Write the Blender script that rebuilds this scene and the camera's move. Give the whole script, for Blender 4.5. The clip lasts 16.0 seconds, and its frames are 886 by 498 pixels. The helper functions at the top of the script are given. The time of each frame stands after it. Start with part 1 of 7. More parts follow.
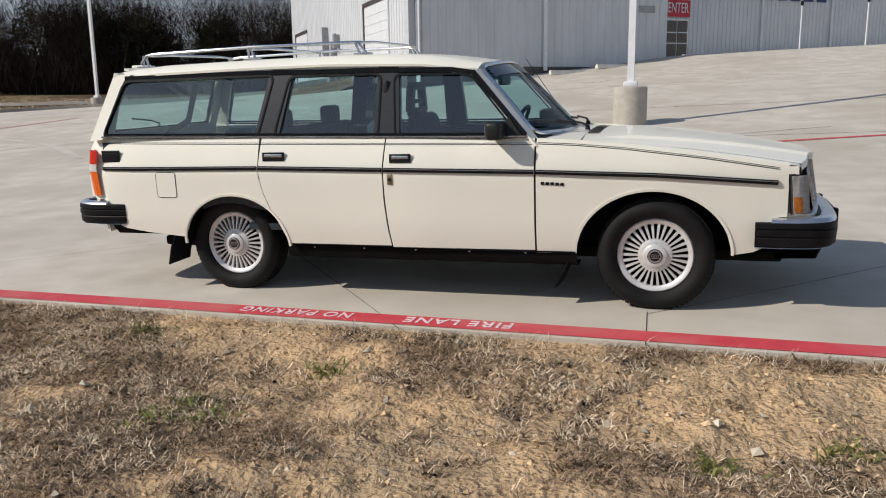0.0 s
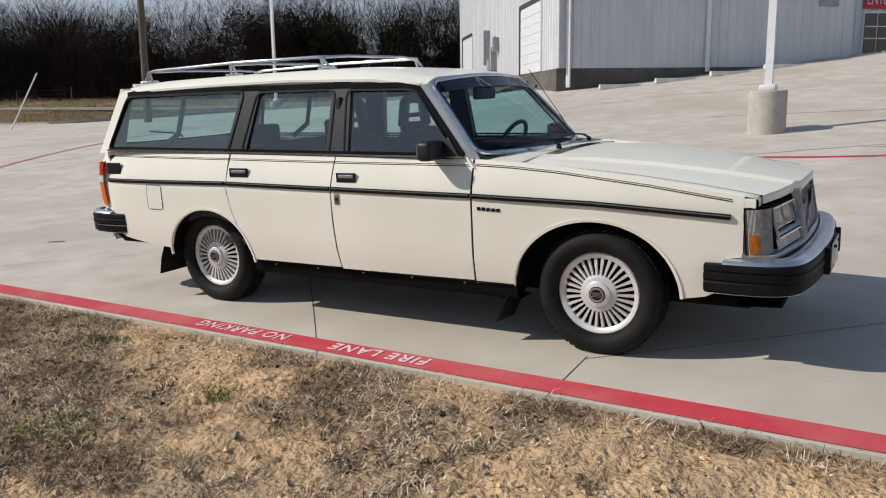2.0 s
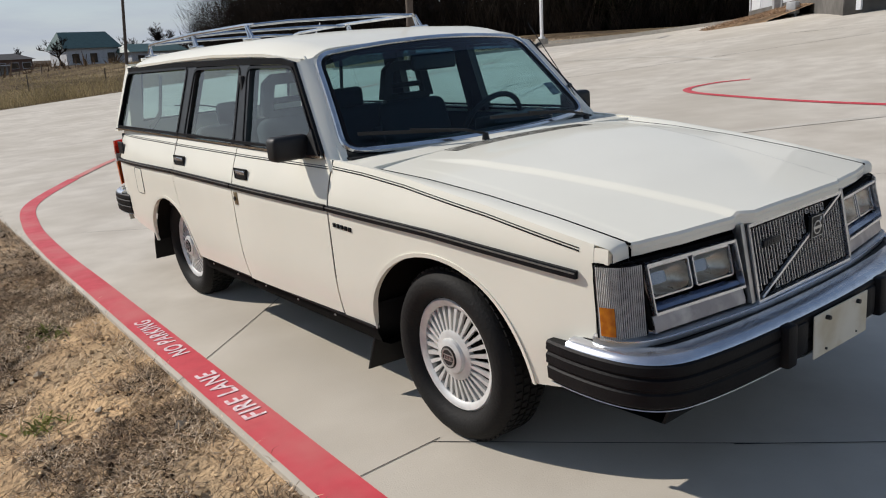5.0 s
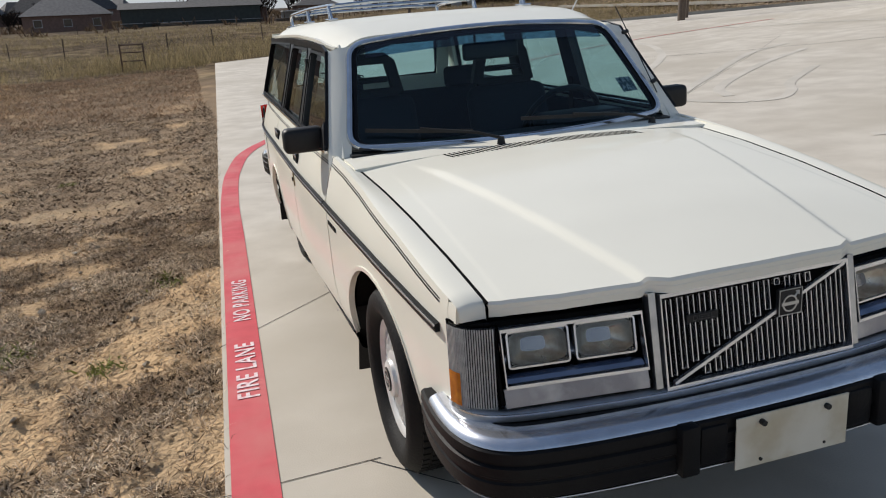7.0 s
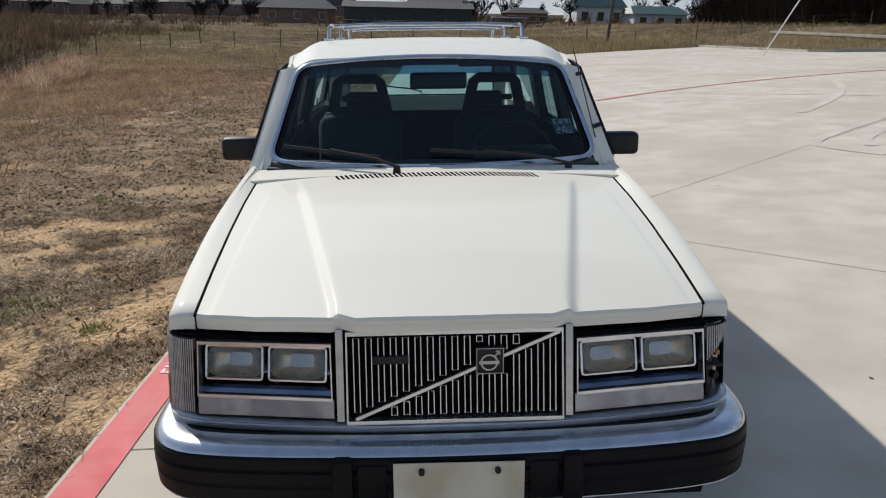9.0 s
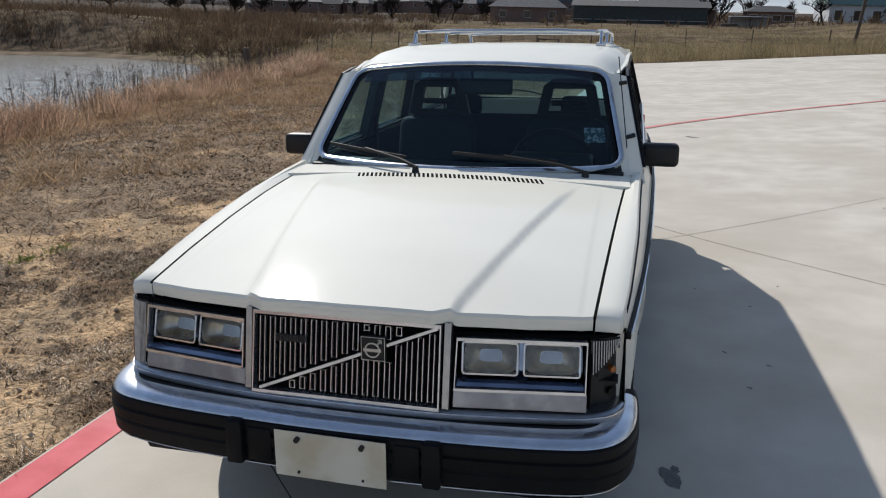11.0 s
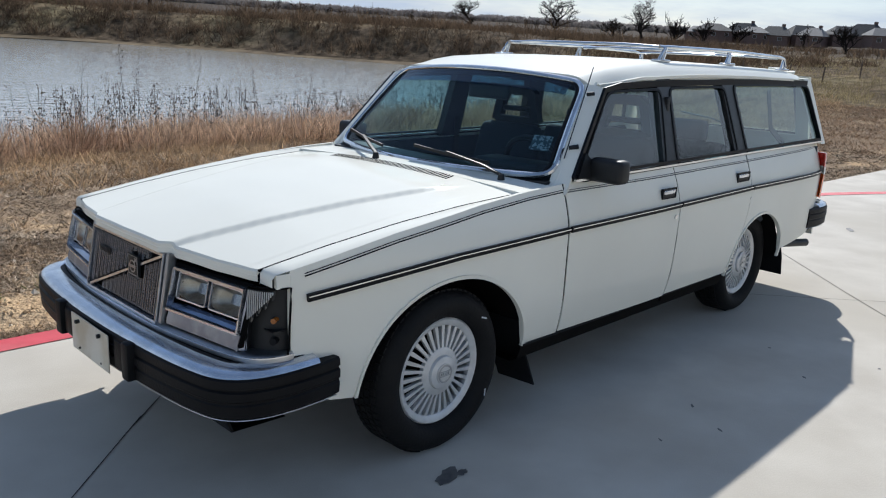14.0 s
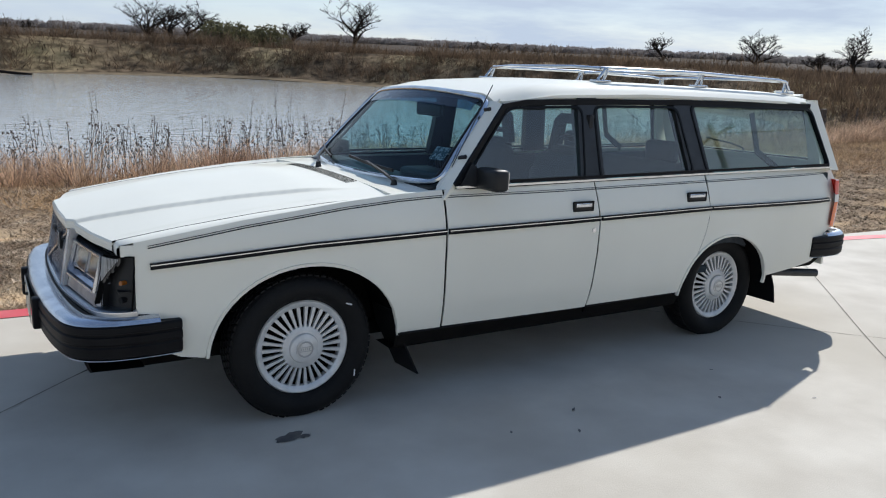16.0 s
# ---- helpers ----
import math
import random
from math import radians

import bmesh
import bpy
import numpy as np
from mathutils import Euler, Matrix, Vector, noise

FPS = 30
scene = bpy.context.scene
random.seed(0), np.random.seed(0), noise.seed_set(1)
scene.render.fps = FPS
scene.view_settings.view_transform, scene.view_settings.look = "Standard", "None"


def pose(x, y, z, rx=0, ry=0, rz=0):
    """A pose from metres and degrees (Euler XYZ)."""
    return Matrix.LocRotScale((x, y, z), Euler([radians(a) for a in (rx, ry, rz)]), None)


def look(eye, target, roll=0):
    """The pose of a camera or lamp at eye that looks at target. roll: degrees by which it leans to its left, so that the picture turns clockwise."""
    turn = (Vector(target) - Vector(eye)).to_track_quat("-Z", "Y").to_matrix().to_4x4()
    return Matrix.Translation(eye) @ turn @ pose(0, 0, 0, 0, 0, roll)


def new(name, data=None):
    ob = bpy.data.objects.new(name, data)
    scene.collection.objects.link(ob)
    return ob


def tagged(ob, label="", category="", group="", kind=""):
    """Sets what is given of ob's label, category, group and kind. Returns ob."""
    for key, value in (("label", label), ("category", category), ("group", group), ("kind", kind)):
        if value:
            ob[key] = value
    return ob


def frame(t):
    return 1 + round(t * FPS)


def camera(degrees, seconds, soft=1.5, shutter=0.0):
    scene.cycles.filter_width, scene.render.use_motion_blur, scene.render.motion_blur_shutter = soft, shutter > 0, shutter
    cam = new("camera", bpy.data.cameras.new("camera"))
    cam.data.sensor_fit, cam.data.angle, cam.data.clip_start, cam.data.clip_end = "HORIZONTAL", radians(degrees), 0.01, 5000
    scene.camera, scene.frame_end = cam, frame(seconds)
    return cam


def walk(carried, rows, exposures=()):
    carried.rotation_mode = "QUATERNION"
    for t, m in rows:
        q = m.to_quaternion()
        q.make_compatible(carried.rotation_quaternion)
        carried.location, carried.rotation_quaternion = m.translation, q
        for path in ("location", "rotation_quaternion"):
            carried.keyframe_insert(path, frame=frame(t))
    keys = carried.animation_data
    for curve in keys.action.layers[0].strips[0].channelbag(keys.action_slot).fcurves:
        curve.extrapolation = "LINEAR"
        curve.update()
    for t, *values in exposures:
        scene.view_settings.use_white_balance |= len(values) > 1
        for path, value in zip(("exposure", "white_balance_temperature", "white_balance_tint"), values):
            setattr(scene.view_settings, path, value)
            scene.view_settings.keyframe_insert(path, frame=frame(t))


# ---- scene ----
from math import sin, cos, pi, hypot, atan2

# The car stands on a lot that falls a little; LOT turns the lot's own axes (x along the car, y to its left) to level.
UP = Vector((0.017, 0.031, 1.0)).normalized()
LOT = UP.rotation_difference(Vector((0, 0, 1))).to_matrix().to_4x4()

cam = camera(59.3, 16.0, soft=1.1, shutter=0.0)
PATH = [
    (0, (1.472, -5.074, 1.273), (0.884, -3.208, 0.857), -2.2),
    (0.5, (1.788, -4.901, 1.251), (1.096, -3.074, 0.823), -2.4),
    (1, (2.142, -4.761, 1.239), (1.342, -2.979, 0.814), -2.3),
    (1.5, (2.414, -4.557, 1.278), (1.504, -2.823, 0.868), -2.5),
    (2, (2.582, -4.28, 1.301), (1.571, -2.6, 0.906), -2.6),
    (2.5, (2.763, -4.024, 1.274), (1.671, -2.395, 0.883), -2.7),
    (3, (2.937, -3.729, 1.301), (1.765, -2.16, 0.898), -3.0),
    (3.5, (3.03, -3.347, 1.294), (1.769, -1.853, 0.873), -3.5),
    (3.7, (3.062, -3.186, 1.29), (1.764, -1.727, 0.86), -3.7),
    (5.8, (3.484, -1.831, 1.377), (1.778, -0.935, 0.839), -6.0),
    (6, (3.487, -1.74, 1.372), (1.748, -0.915, 0.829), -6.0),
    (6.5, (3.52, -1.509, 1.392), (1.718, -0.844, 0.838), -5.5),
    (7, (3.655, -1.227, 1.435), (1.814, -0.689, 0.868), -4.6),
    (7.5, (3.715, -0.975, 1.444), (1.85, -0.548, 0.86), -3.3),
    (8, (3.721, -0.671, 1.456), (1.834, -0.357, 0.872), -2.0),
    (8.2, (3.763, -0.538, 1.454), (1.866, -0.273, 0.877), -1.5),
    (10.3, (4.1, 0.409, 1.53), (2.176, 0.176, 1.036), -0.7),
    (10.5, (4.072, 0.487, 1.521), (2.16, 0.196, 1.014), -0.7),
    (11, (4.029, 0.738, 1.512), (2.156, 0.276, 0.986), -0.1),
    (11.5, (3.992, 1.091, 1.493), (2.17, 0.462, 0.959), 1.3),
    (12, (3.796, 1.369, 1.451), (2.042, 0.567, 0.92), 2.1),
    (12.5, (3.616, 1.613, 1.448), (1.943, 0.651, 0.922), 2.9),
    (13, (3.468, 1.925, 1.458), (1.885, 0.817, 0.94), 3.4),
    (13.5, (3.323, 2.22, 1.447), (1.83, 0.988, 0.944), 3.3),
    (14, (3.283, 2.609, 1.449), (1.884, 1.265, 0.963), 2.9),
    (14.5, (3.159, 2.908, 1.436), (1.843, 1.476, 0.971), 2.9),
    (15, (2.947, 3.195, 1.44), (1.716, 1.682, 0.998), 2.8),
    (15.5, (2.74, 3.507, 1.442), (1.602, 1.919, 1.017), 2.7),
    (16, (2.503, 3.705, 1.424), (1.466, 2.047, 1.007), 2.6),
]
walk(cam, [(t, LOT @ look(eye, target, roll)) for t, eye, target, roll in PATH],
     [(0, -0.40, 6350, 11), (3.5, -0.38, 6300, 11), (7, -0.30, 6350, 10), (10.5, -0.26, 6150, 10), (12.5, -0.24, 5950, 9), (14.5, 0.0, 5800, 8), (16, 0.02, 5850, 8)])

# ---- light ----
SUN_WAY = (LOT.to_3x3() @ Vector((1.07, 0.685, -1.0))).normalized()
elev = math.asin(-SUN_WAY.z)
azim = atan2(-SUN_WAY.x, -SUN_WAY.y)
world = bpy.data.worlds.new("sky_world")
scene.world = world
world.use_nodes = True
wn, wl = world.node_tree.nodes, world.node_tree.links
wn.clear()
sky = wn.new("ShaderNodeTexSky")
sky.sky_type, sky.sun_disc = "NISHITA", False
sky.sun_elevation, sky.sun_rotation = elev, azim
sky.air_density, sky.dust_density, sky.ozone_density = 1.0, 0.35, 1.0
# thin streaky cloud over the whole sky
wtc = wn.new("ShaderNodeTexCoord")
wmap = wn.new("ShaderNodeMapping")
wmap.inputs["Scale"].default_value = (1.2, 1.2, 7.0)
wnoise = wn.new("ShaderNodeTexNoise")
wnoise.inputs["Scale"].default_value, wnoise.inputs["Detail"].default_value = 3.2, 7.0
wnoise.inputs["Roughness"].default_value = 0.58
wramp = wn.new("ShaderNodeValToRGB")
wramp.color_ramp.elements[0].position, wramp.color_ramp.elements[1].position = 0.38, 0.64
wramp.color_ramp.elements[0].color, wramp.color_ramp.elements[1].color = (0.70,) * 3 + (1,), (1.0,) * 3 + (1,)
wmix = wn.new("ShaderNodeMix")
wmix.data_type = "RGBA"
wmix.inputs["B"].default_value = (4.6, 5.0, 5.6, 1)
wbg = wn.new("ShaderNodeBackground")
wbg.inputs["Strength"].default_value = 0.125
wout = wn.new("ShaderNodeOutputWorld")
wl.new(wtc.outputs["Generated"], wmap.inputs["Vector"])
wl.new(wmap.outputs[0], wnoise.inputs["Vector"])
wl.new(wnoise.outputs["Fac"], wramp.inputs["Fac"])
# the cloud thins out overhead
wsep, wthin, wmul = wn.new("ShaderNodeSeparateXYZ"), wn.new("ShaderNodeMapRange"), wn.new("ShaderNodeMath")
wthin.inputs["From Min"].default_value, wthin.inputs["From Max"].default_value = 0.16, 0.55
wthin.inputs["To Min"].default_value, wthin.inputs["To Max"].default_value = 1.0, 0.12
wmul.operation = "MULTIPLY"
wl.new(wtc.outputs["Generated"], wsep.inputs[0])
wl.new(wsep.outputs["Z"], wthin.inputs["Value"])
wl.new(wramp.outputs["Color"], wmul.inputs[0])
wl.new(wthin.outputs[0], wmul.inputs[1])
wl.new(wmul.outputs[0], wmix.inputs["Factor"])
wl.new(sky.outputs[0], wmix.inputs["A"])
wl.new(wmix.outputs["Result"], wbg.inputs["Color"])
wl.new(wbg.outputs[0], wout.inputs["Surface"])
sun_data = bpy.data.lights.new("sun", "SUN")
sun_data.energy, sun_data.angle, sun_data.color = 5.2, radians(0.6), (1.0, 0.92, 0.82)
sun = new("sun", sun_data)
sun.matrix_world = SUN_WAY.to_track_quat("-Z", "Y").to_matrix().to_4x4()

# ---- materials ----
def mat(name, c1, c2=None, rough=0.5, metal=0.0, scale=8.0, detail=5.0, bump=0.0, bscale=60.0, coat=0.0, stretch=(1, 1, 1),
        spots=None, sscale=1.0, lo=0.35, hi=0.65, rvar=0.08, island=0.0, per_object=0.0, spec=0.5, through_light=0.0, coat_rough=0.03):
    """A surface with two tones mixed by fine noise, a second, larger stain tone, bump, and varied gloss."""
    m = bpy.data.materials.new(name)
    m.use_nodes = True
    n, l = m.node_tree.nodes, m.node_tree.links
    b = n["Principled BSDF"]
    tc = n.new("ShaderNodeTexCoord")
    mp = n.new("ShaderNodeMapping")
    mp.inputs["Scale"].default_value = stretch
    l.new(tc.outputs["Object"], mp.inputs["Vector"])

    def noise_tex(s, d):
        t = n.new("ShaderNodeTexNoise")
        t.inputs["Scale"].default_value, t.inputs["Detail"].default_value = s, d
        l.new(mp.outputs[0], t.inputs["Vector"])
        return t

    def mixed(fac, a, b2):
        x = n.new("ShaderNodeMix")
        x.data_type = "RGBA"
        for key, value in (("Factor", fac), ("A", a), ("B", b2)):
            if hasattr(value, "links"):
                l.new(value, x.inputs[key])
            else:
                x.inputs[key].default_value = value if key == "Factor" else (*value, 1)
        return x.outputs["Result"]

    def ramp(value, a, b2):
        r = n.new("ShaderNodeMapRange")
        r.inputs["From Min"].default_value, r.inputs["From Max"].default_value = a, b2
        l.new(value, r.inputs["Value"])
        return r.outputs[0]

    fine = noise_tex(scale, detail)
    colour = mixed(ramp(fine.outputs["Fac"], lo, hi), c1, c2 or [v * 0.86 for v in c1])
    if spots:
        big = noise_tex(sscale, 4.0)
        colour = mixed(ramp(big.outputs["Fac"], 0.46, 0.68), colour, spots)
    if island or per_object:
        src = n.new("ShaderNodeNewGeometry").outputs["Random Per Island"] if island else n.new("ShaderNodeObjectInfo").outputs["Random"]
        hv = n.new("ShaderNodeHueSaturation")
        amount = island or per_object
        mr = n.new("ShaderNodeMapRange")
        mr.inputs["To Min"].default_value, mr.inputs["To Max"].default_value = 1 - amount, 1 + amount
        l.new(src, mr.inputs["Value"])
        l.new(mr.outputs[0], hv.inputs["Value"])
        l.new(colour, hv.inputs["Color"])
        colour = hv.outputs[0]
    l.new(colour, b.inputs["Base Color"])
    rr = n.new("ShaderNodeMapRange")
    rr.inputs["To Min"].default_value, rr.inputs["To Max"].default_value = max(0.02, rough - rvar), min(1, rough + rvar)
    l.new(fine.outputs["Fac"], rr.inputs["Value"])
    l.new(rr.outputs[0], b.inputs["Roughness"])
    b.inputs["Metallic"].default_value, b.inputs["Coat Weight"].default_value = metal, coat
    b.inputs["Coat Roughness"].default_value = coat_rough
    b.inputs["Specular IOR Level"].default_value = spec
    if bump:
        bt = noise_tex(bscale, 6.0)
        bn = n.new("ShaderNodeBump")
        bn.inputs["Strength"].default_value, bn.inputs["Distance"].default_value = bump, 0.01
        l.new(bt.outputs["Fac"], bn.inputs["Height"])
        l.new(bn.outputs[0], b.inputs["Normal"])
    if through_light:
        tl, ms = n.new("ShaderNodeBsdfTranslucent"), n.new("ShaderNodeMixShader")
        ms.inputs[0].default_value = through_light
        l.new(colour, tl.inputs["Color"])
        l.new(b.outputs[0], ms.inputs[1])
        l.new(tl.outputs[0], ms.inputs[2])
        l.new(ms.outputs[0], n["Material Output"].inputs["Surface"])
    return m


def glass_mat(name, tint, rough=0.0, least=0.07, grow=0.9):
    """Thin tinted pane: part clear, with a mirror gloss that grows at a glancing view."""
    m = bpy.data.materials.new(name)
    m.use_nodes = True
    n, l = m.node_tree.nodes, m.node_tree.links
    n.clear()
    out, mix = n.new("ShaderNodeOutputMaterial"), n.new("ShaderNodeMixShader")
    tr, gl, lw = n.new("ShaderNodeBsdfTransparent"), n.new("ShaderNodeBsdfGlossy"), n.new("ShaderNodeLayerWeight")
    tr.inputs["Color"].default_value = (*tint, 1)
    gl.inputs["Roughness"].default_value = rough
    lw.inputs["Blend"].default_value = 0.5
    pw, ma = n.new("ShaderNodeMath"), n.new("ShaderNodeMath")
    pw.operation, ma.operation = "POWER", "MULTIPLY_ADD"
    pw.inputs[1].default_value, ma.inputs[1].default_value, ma.inputs[2].default_value = 4.2, grow, least
    for a, b in ((lw.outputs["Facing"], pw.inputs[0]), (pw.outputs[0], ma.inputs[0]), (ma.outputs[0], mix.inputs[0]), (tr.outputs[0], mix.inputs[1]), (gl.outputs[0], mix.inputs[2]), (mix.outputs[0], out.inputs[0])):
        l.new(a, b)
    return m


PAINT = mat("cream_car_paint", (0.835, 0.815, 0.71), (0.81, 0.79, 0.685), rough=0.6, scale=1.5, coat=0.5, rvar=0.05, spec=0.06, coat_rough=0.075, spots=(0.775, 0.755, 0.655), sscale=0.9, bump=0.015, bscale=350)
CHROME = mat("chrome", (0.72, 0.73, 0.74), (0.58, 0.59, 0.60), rough=0.14, metal=1.0, scale=14, rvar=0.09)
SATIN = mat("satin_aluminium", (0.50, 0.51, 0.52), (0.40, 0.41, 0.42), rough=0.36, metal=1.0, scale=25)
TRIM = mat("bright_trim", (0.70, 0.72, 0.76), (0.56, 0.58, 0.62), rough=0.24, metal=0.9, scale=14, rvar=0.06)
BLACK = mat("black_trim", (0.006, 0.007, 0.009), (0.010, 0.011, 0.013), rough=0.42, scale=20, spec=0.12)
RUBBER = mat("black_rubber", (0.006, 0.006, 0.007), (0.010, 0.010, 0.0105), rough=0.5, scale=12, bump=0.12, bscale=120, spec=0.13)
TYRE = mat("tyre_rubber", (0.006, 0.006, 0.0062), (0.011, 0.0107, 0.010), rough=0.7, scale=9, bump=0.25, bscale=90, spec=0.22)
UNDER = mat("dark_underside", (0.006, 0.006, 0.006), (0.010, 0.009, 0.008), rough=0.85, scale=8, spec=0.05)
GREY = mat("grey_satin_trim", (0.05, 0.052, 0.055), (0.035, 0.037, 0.04), rough=0.4, scale=15, metal=0.3)
FRAMEG = mat("dark_grey_window_frame", (0.022, 0.024, 0.027), (0.015, 0.016, 0.018), rough=0.35, scale=15, spec=0.4)
RIM = mat("silver_wheel_paint", (0.72, 0.72, 0.70), (0.60, 0.60, 0.58), rough=0.38, metal=0.3, scale=20)
GLASS = glass_mat("window_glass", (0.68, 0.86, 0.86), least=0.13)
WGLASS = glass_mat("windscreen_glass", (0.50, 0.72, 0.78), least=0.045, grow=0.30)
LENS = glass_mat("clear_lens", (0.90, 0.90, 0.87), 0.10, 0.07)
INTER = mat("dark_blue_upholstery", (0.012, 0.022, 0.030), (0.020, 0.032, 0.040), rough=0.85, scale=60, bump=0.2, bscale=200)
INBLK = mat("black_plastic", (0.009, 0.010, 0.011), (0.015, 0.015, 0.015), rough=0.5, scale=30, spec=0.35)
CLOTH = mat("grey_blue_load_lining", (0.06, 0.07, 0.08), (0.04, 0.048, 0.058), rough=0.9, scale=30, bump=0.2, bscale=150)
AMBER = mat("amber_lens", (0.50, 0.17, 0.012), (0.38, 0.11, 0.01), rough=0.18, scale=60, coat=0.5)
REDLENS = mat("red_lens", (0.62, 0.035, 0.02), (0.5, 0.025, 0.015), rough=0.16, scale=50, coat=0.5)
ORLENS = mat("orange_lens", (0.80, 0.16, 0.02), (0.7, 0.12, 0.02), rough=0.16, scale=50, coat=0.5)
WHLENS = mat("white_lens", (0.72, 0.70, 0.66), (0.6, 0.58, 0.55), rough=0.16, scale=50, coat=0.5)
CONCRETE = mat("pale_concrete", (0.59, 0.545, 0.465), (0.475, 0.43, 0.36), rough=0.88, scale=2.2, detail=12, bump=0.15, bscale=160, spots=(0.455, 0.41, 0.335), sscale=0.45, lo=0.34, hi=0.66)
KERB = mat("kerb_concrete", (0.46, 0.43, 0.37), (0.39, 0.36, 0.31), rough=0.9, scale=7, bump=0.3, bscale=90)
REDPAINT = mat("red_fire_lane_paint", (0.60, 0.055, 0.075), (0.52, 0.045, 0.06), rough=0.7, scale=9, detail=9, bump=0.1, bscale=160, spots=(0.56, 0.12, 0.12), sscale=2.2)
FADED = mat("worn_red_line", (0.56, 0.13, 0.12), (0.52, 0.27, 0.23), rough=0.85, scale=4, detail=8)
WHITEPAINT = mat("white_stencil_paint", (0.80, 0.70, 0.70), (0.66, 0.36, 0.38), rough=0.7, scale=40, detail=8, lo=0.40, hi=0.68)
JOINT = mat("dark_joint", (0.07, 0.06, 0.05), (0.03, 0.027, 0.024), rough=0.95, scale=20)
SIDING = mat("white_metal_siding", (0.62, 0.64, 0.66), (0.56, 0.58, 0.60), rough=0.5, scale=2, rvar=0.05, stretch=(1, 1, 0.3))
FOUND = mat("grey_foundation", (0.135, 0.126, 0.112), (0.09, 0.084, 0.074), rough=0.9, scale=2.5, bump=0.1, bscale=60, spots=(0.075, 0.07, 0.062), sscale=0.5)
WOODPOLE = mat("weathered_pole_wood", (0.13, 0.10, 0.075), (0.08, 0.062, 0.05), rough=0.9, scale=6, stretch=(6, 6, 0.5), bump=0.4, bscale=30)
WHITEMETAL = mat("white_painted_steel", (0.76, 0.77, 0.78), (0.68, 0.69, 0.70), rough=0.4, scale=5)
DIRT = mat("dry_earth", (0.36, 0.245, 0.145), (0.26, 0.175, 0.105), spec=0.03, rough=0.97, scale=5.5, detail=10, bump=0.9, bscale=26, spots=(0.20, 0.15, 0.105), sscale=0.8, lo=0.3, hi=0.7)
STRAW = mat("dead_grass", (0.72, 0.59, 0.43), (0.33, 0.24, 0.16), spec=0.03, rough=0.9, scale=2.6, detail=6, island=0.75, through_light=0.05)
RUSSET = mat("russet_dead_grass", (0.45, 0.315, 0.205), (0.25, 0.17, 0.11), spec=0.03, rough=0.9, scale=0.8, detail=6, island=0.6, through_light=0.15)
# brown thatch, taken near black to paint the shaded gaps between blades
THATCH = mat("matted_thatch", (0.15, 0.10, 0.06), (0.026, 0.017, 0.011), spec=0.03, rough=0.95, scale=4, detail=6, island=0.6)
CLOD = mat("earth_clod", (0.60, 0.44, 0.26), (0.38, 0.27, 0.16), spec=0.03, rough=0.97, scale=30, island=0.4)
GOLD = mat("golden_curled_grass", (0.56, 0.40, 0.235), (0.30, 0.195, 0.11), spec=0.03, rough=0.9, scale=1.3, detail=6, island=0.6, through_light=0.3)
STRAW2 = mat("tan_tall_grass", (0.64, 0.475, 0.33), (0.30, 0.185, 0.12), spec=0.03, rough=0.9, scale=0.9, detail=6, island=0.75, through_light=0.35)
STRAW3 = mat("pale_field_grass", (0.38, 0.305, 0.17), (0.25, 0.20, 0.105), spec=0.03, rough=0.9, scale=0.5, detail=6, island=0.5, through_light=0.3)
WEED = mat("green_weed", (0.22, 0.23, 0.06), (0.13, 0.15, 0.035), rough=0.8, scale=5, island=0.4, through_light=0.3)
STEM = mat("dark_dry_stem", (0.045, 0.036, 0.03), (0.08, 0.06, 0.045), rough=0.9, scale=4, island=0.4)
BARK = mat("bare_branch_bark", (0.036, 0.029, 0.024), (0.019, 0.016, 0.014), spec=0.03, rough=0.95, scale=3)
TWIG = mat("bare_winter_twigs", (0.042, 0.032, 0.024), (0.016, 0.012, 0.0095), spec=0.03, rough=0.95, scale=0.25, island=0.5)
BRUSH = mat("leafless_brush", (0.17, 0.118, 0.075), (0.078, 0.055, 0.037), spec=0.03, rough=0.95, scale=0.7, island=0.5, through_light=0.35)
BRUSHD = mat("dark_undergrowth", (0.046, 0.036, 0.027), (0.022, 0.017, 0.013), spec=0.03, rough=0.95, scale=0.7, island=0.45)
# distance haze and back light are mixed into this paler grey-brown
SKYLINE = mat("haze_tinted_far_wood", (0.30, 0.27, 0.25), (0.24, 0.218, 0.208), spec=0.03, rough=0.95, scale=0.05, island=0.25, through_light=0.4)
CEDAR = mat("dark_evergreen", (0.018, 0.021, 0.011), (0.028, 0.029, 0.016), spec=0.03, rough=0.9, scale=1.2, island=0.5)
STONE = mat("small_pale_stone", (0.62, 0.55, 0.44), (0.42, 0.34, 0.24), rough=0.9, scale=15, island=0.4)

# ---- mesh tools ----
def finish(me, smooth=True, angle=38):
    if smooth:
        me.shade_smooth()
        me.set_sharp_from_angle(angle=radians(angle))
    return me


def part(name, bm, material, parent=None, label="", angle=38, smooth=True):
    """One mesh object out of a bmesh, under a thing or a part."""
    me = bpy.data.meshes.new(name)
    bmesh.ops.recalc_face_normals(bm, faces=bm.faces[:])
    bm.to_mesh(me)
    bm.free()
    me.materials.append(material)
    finish(me, smooth, angle)
    ob = new(name, me)
    if parent is not None:
        ob.parent = parent
    if label:
        ob["label"] = label
    return ob


def raw(name, verts, faces, material, parent=None, smooth=False):
    me = bpy.data.meshes.new(name)
    me.from_pydata(verts, [], faces)
    me.materials.append(material)
    if smooth:
        me.shade_smooth()
    ob = new(name, me)
    if parent is not None:
        ob.parent = parent
    return ob


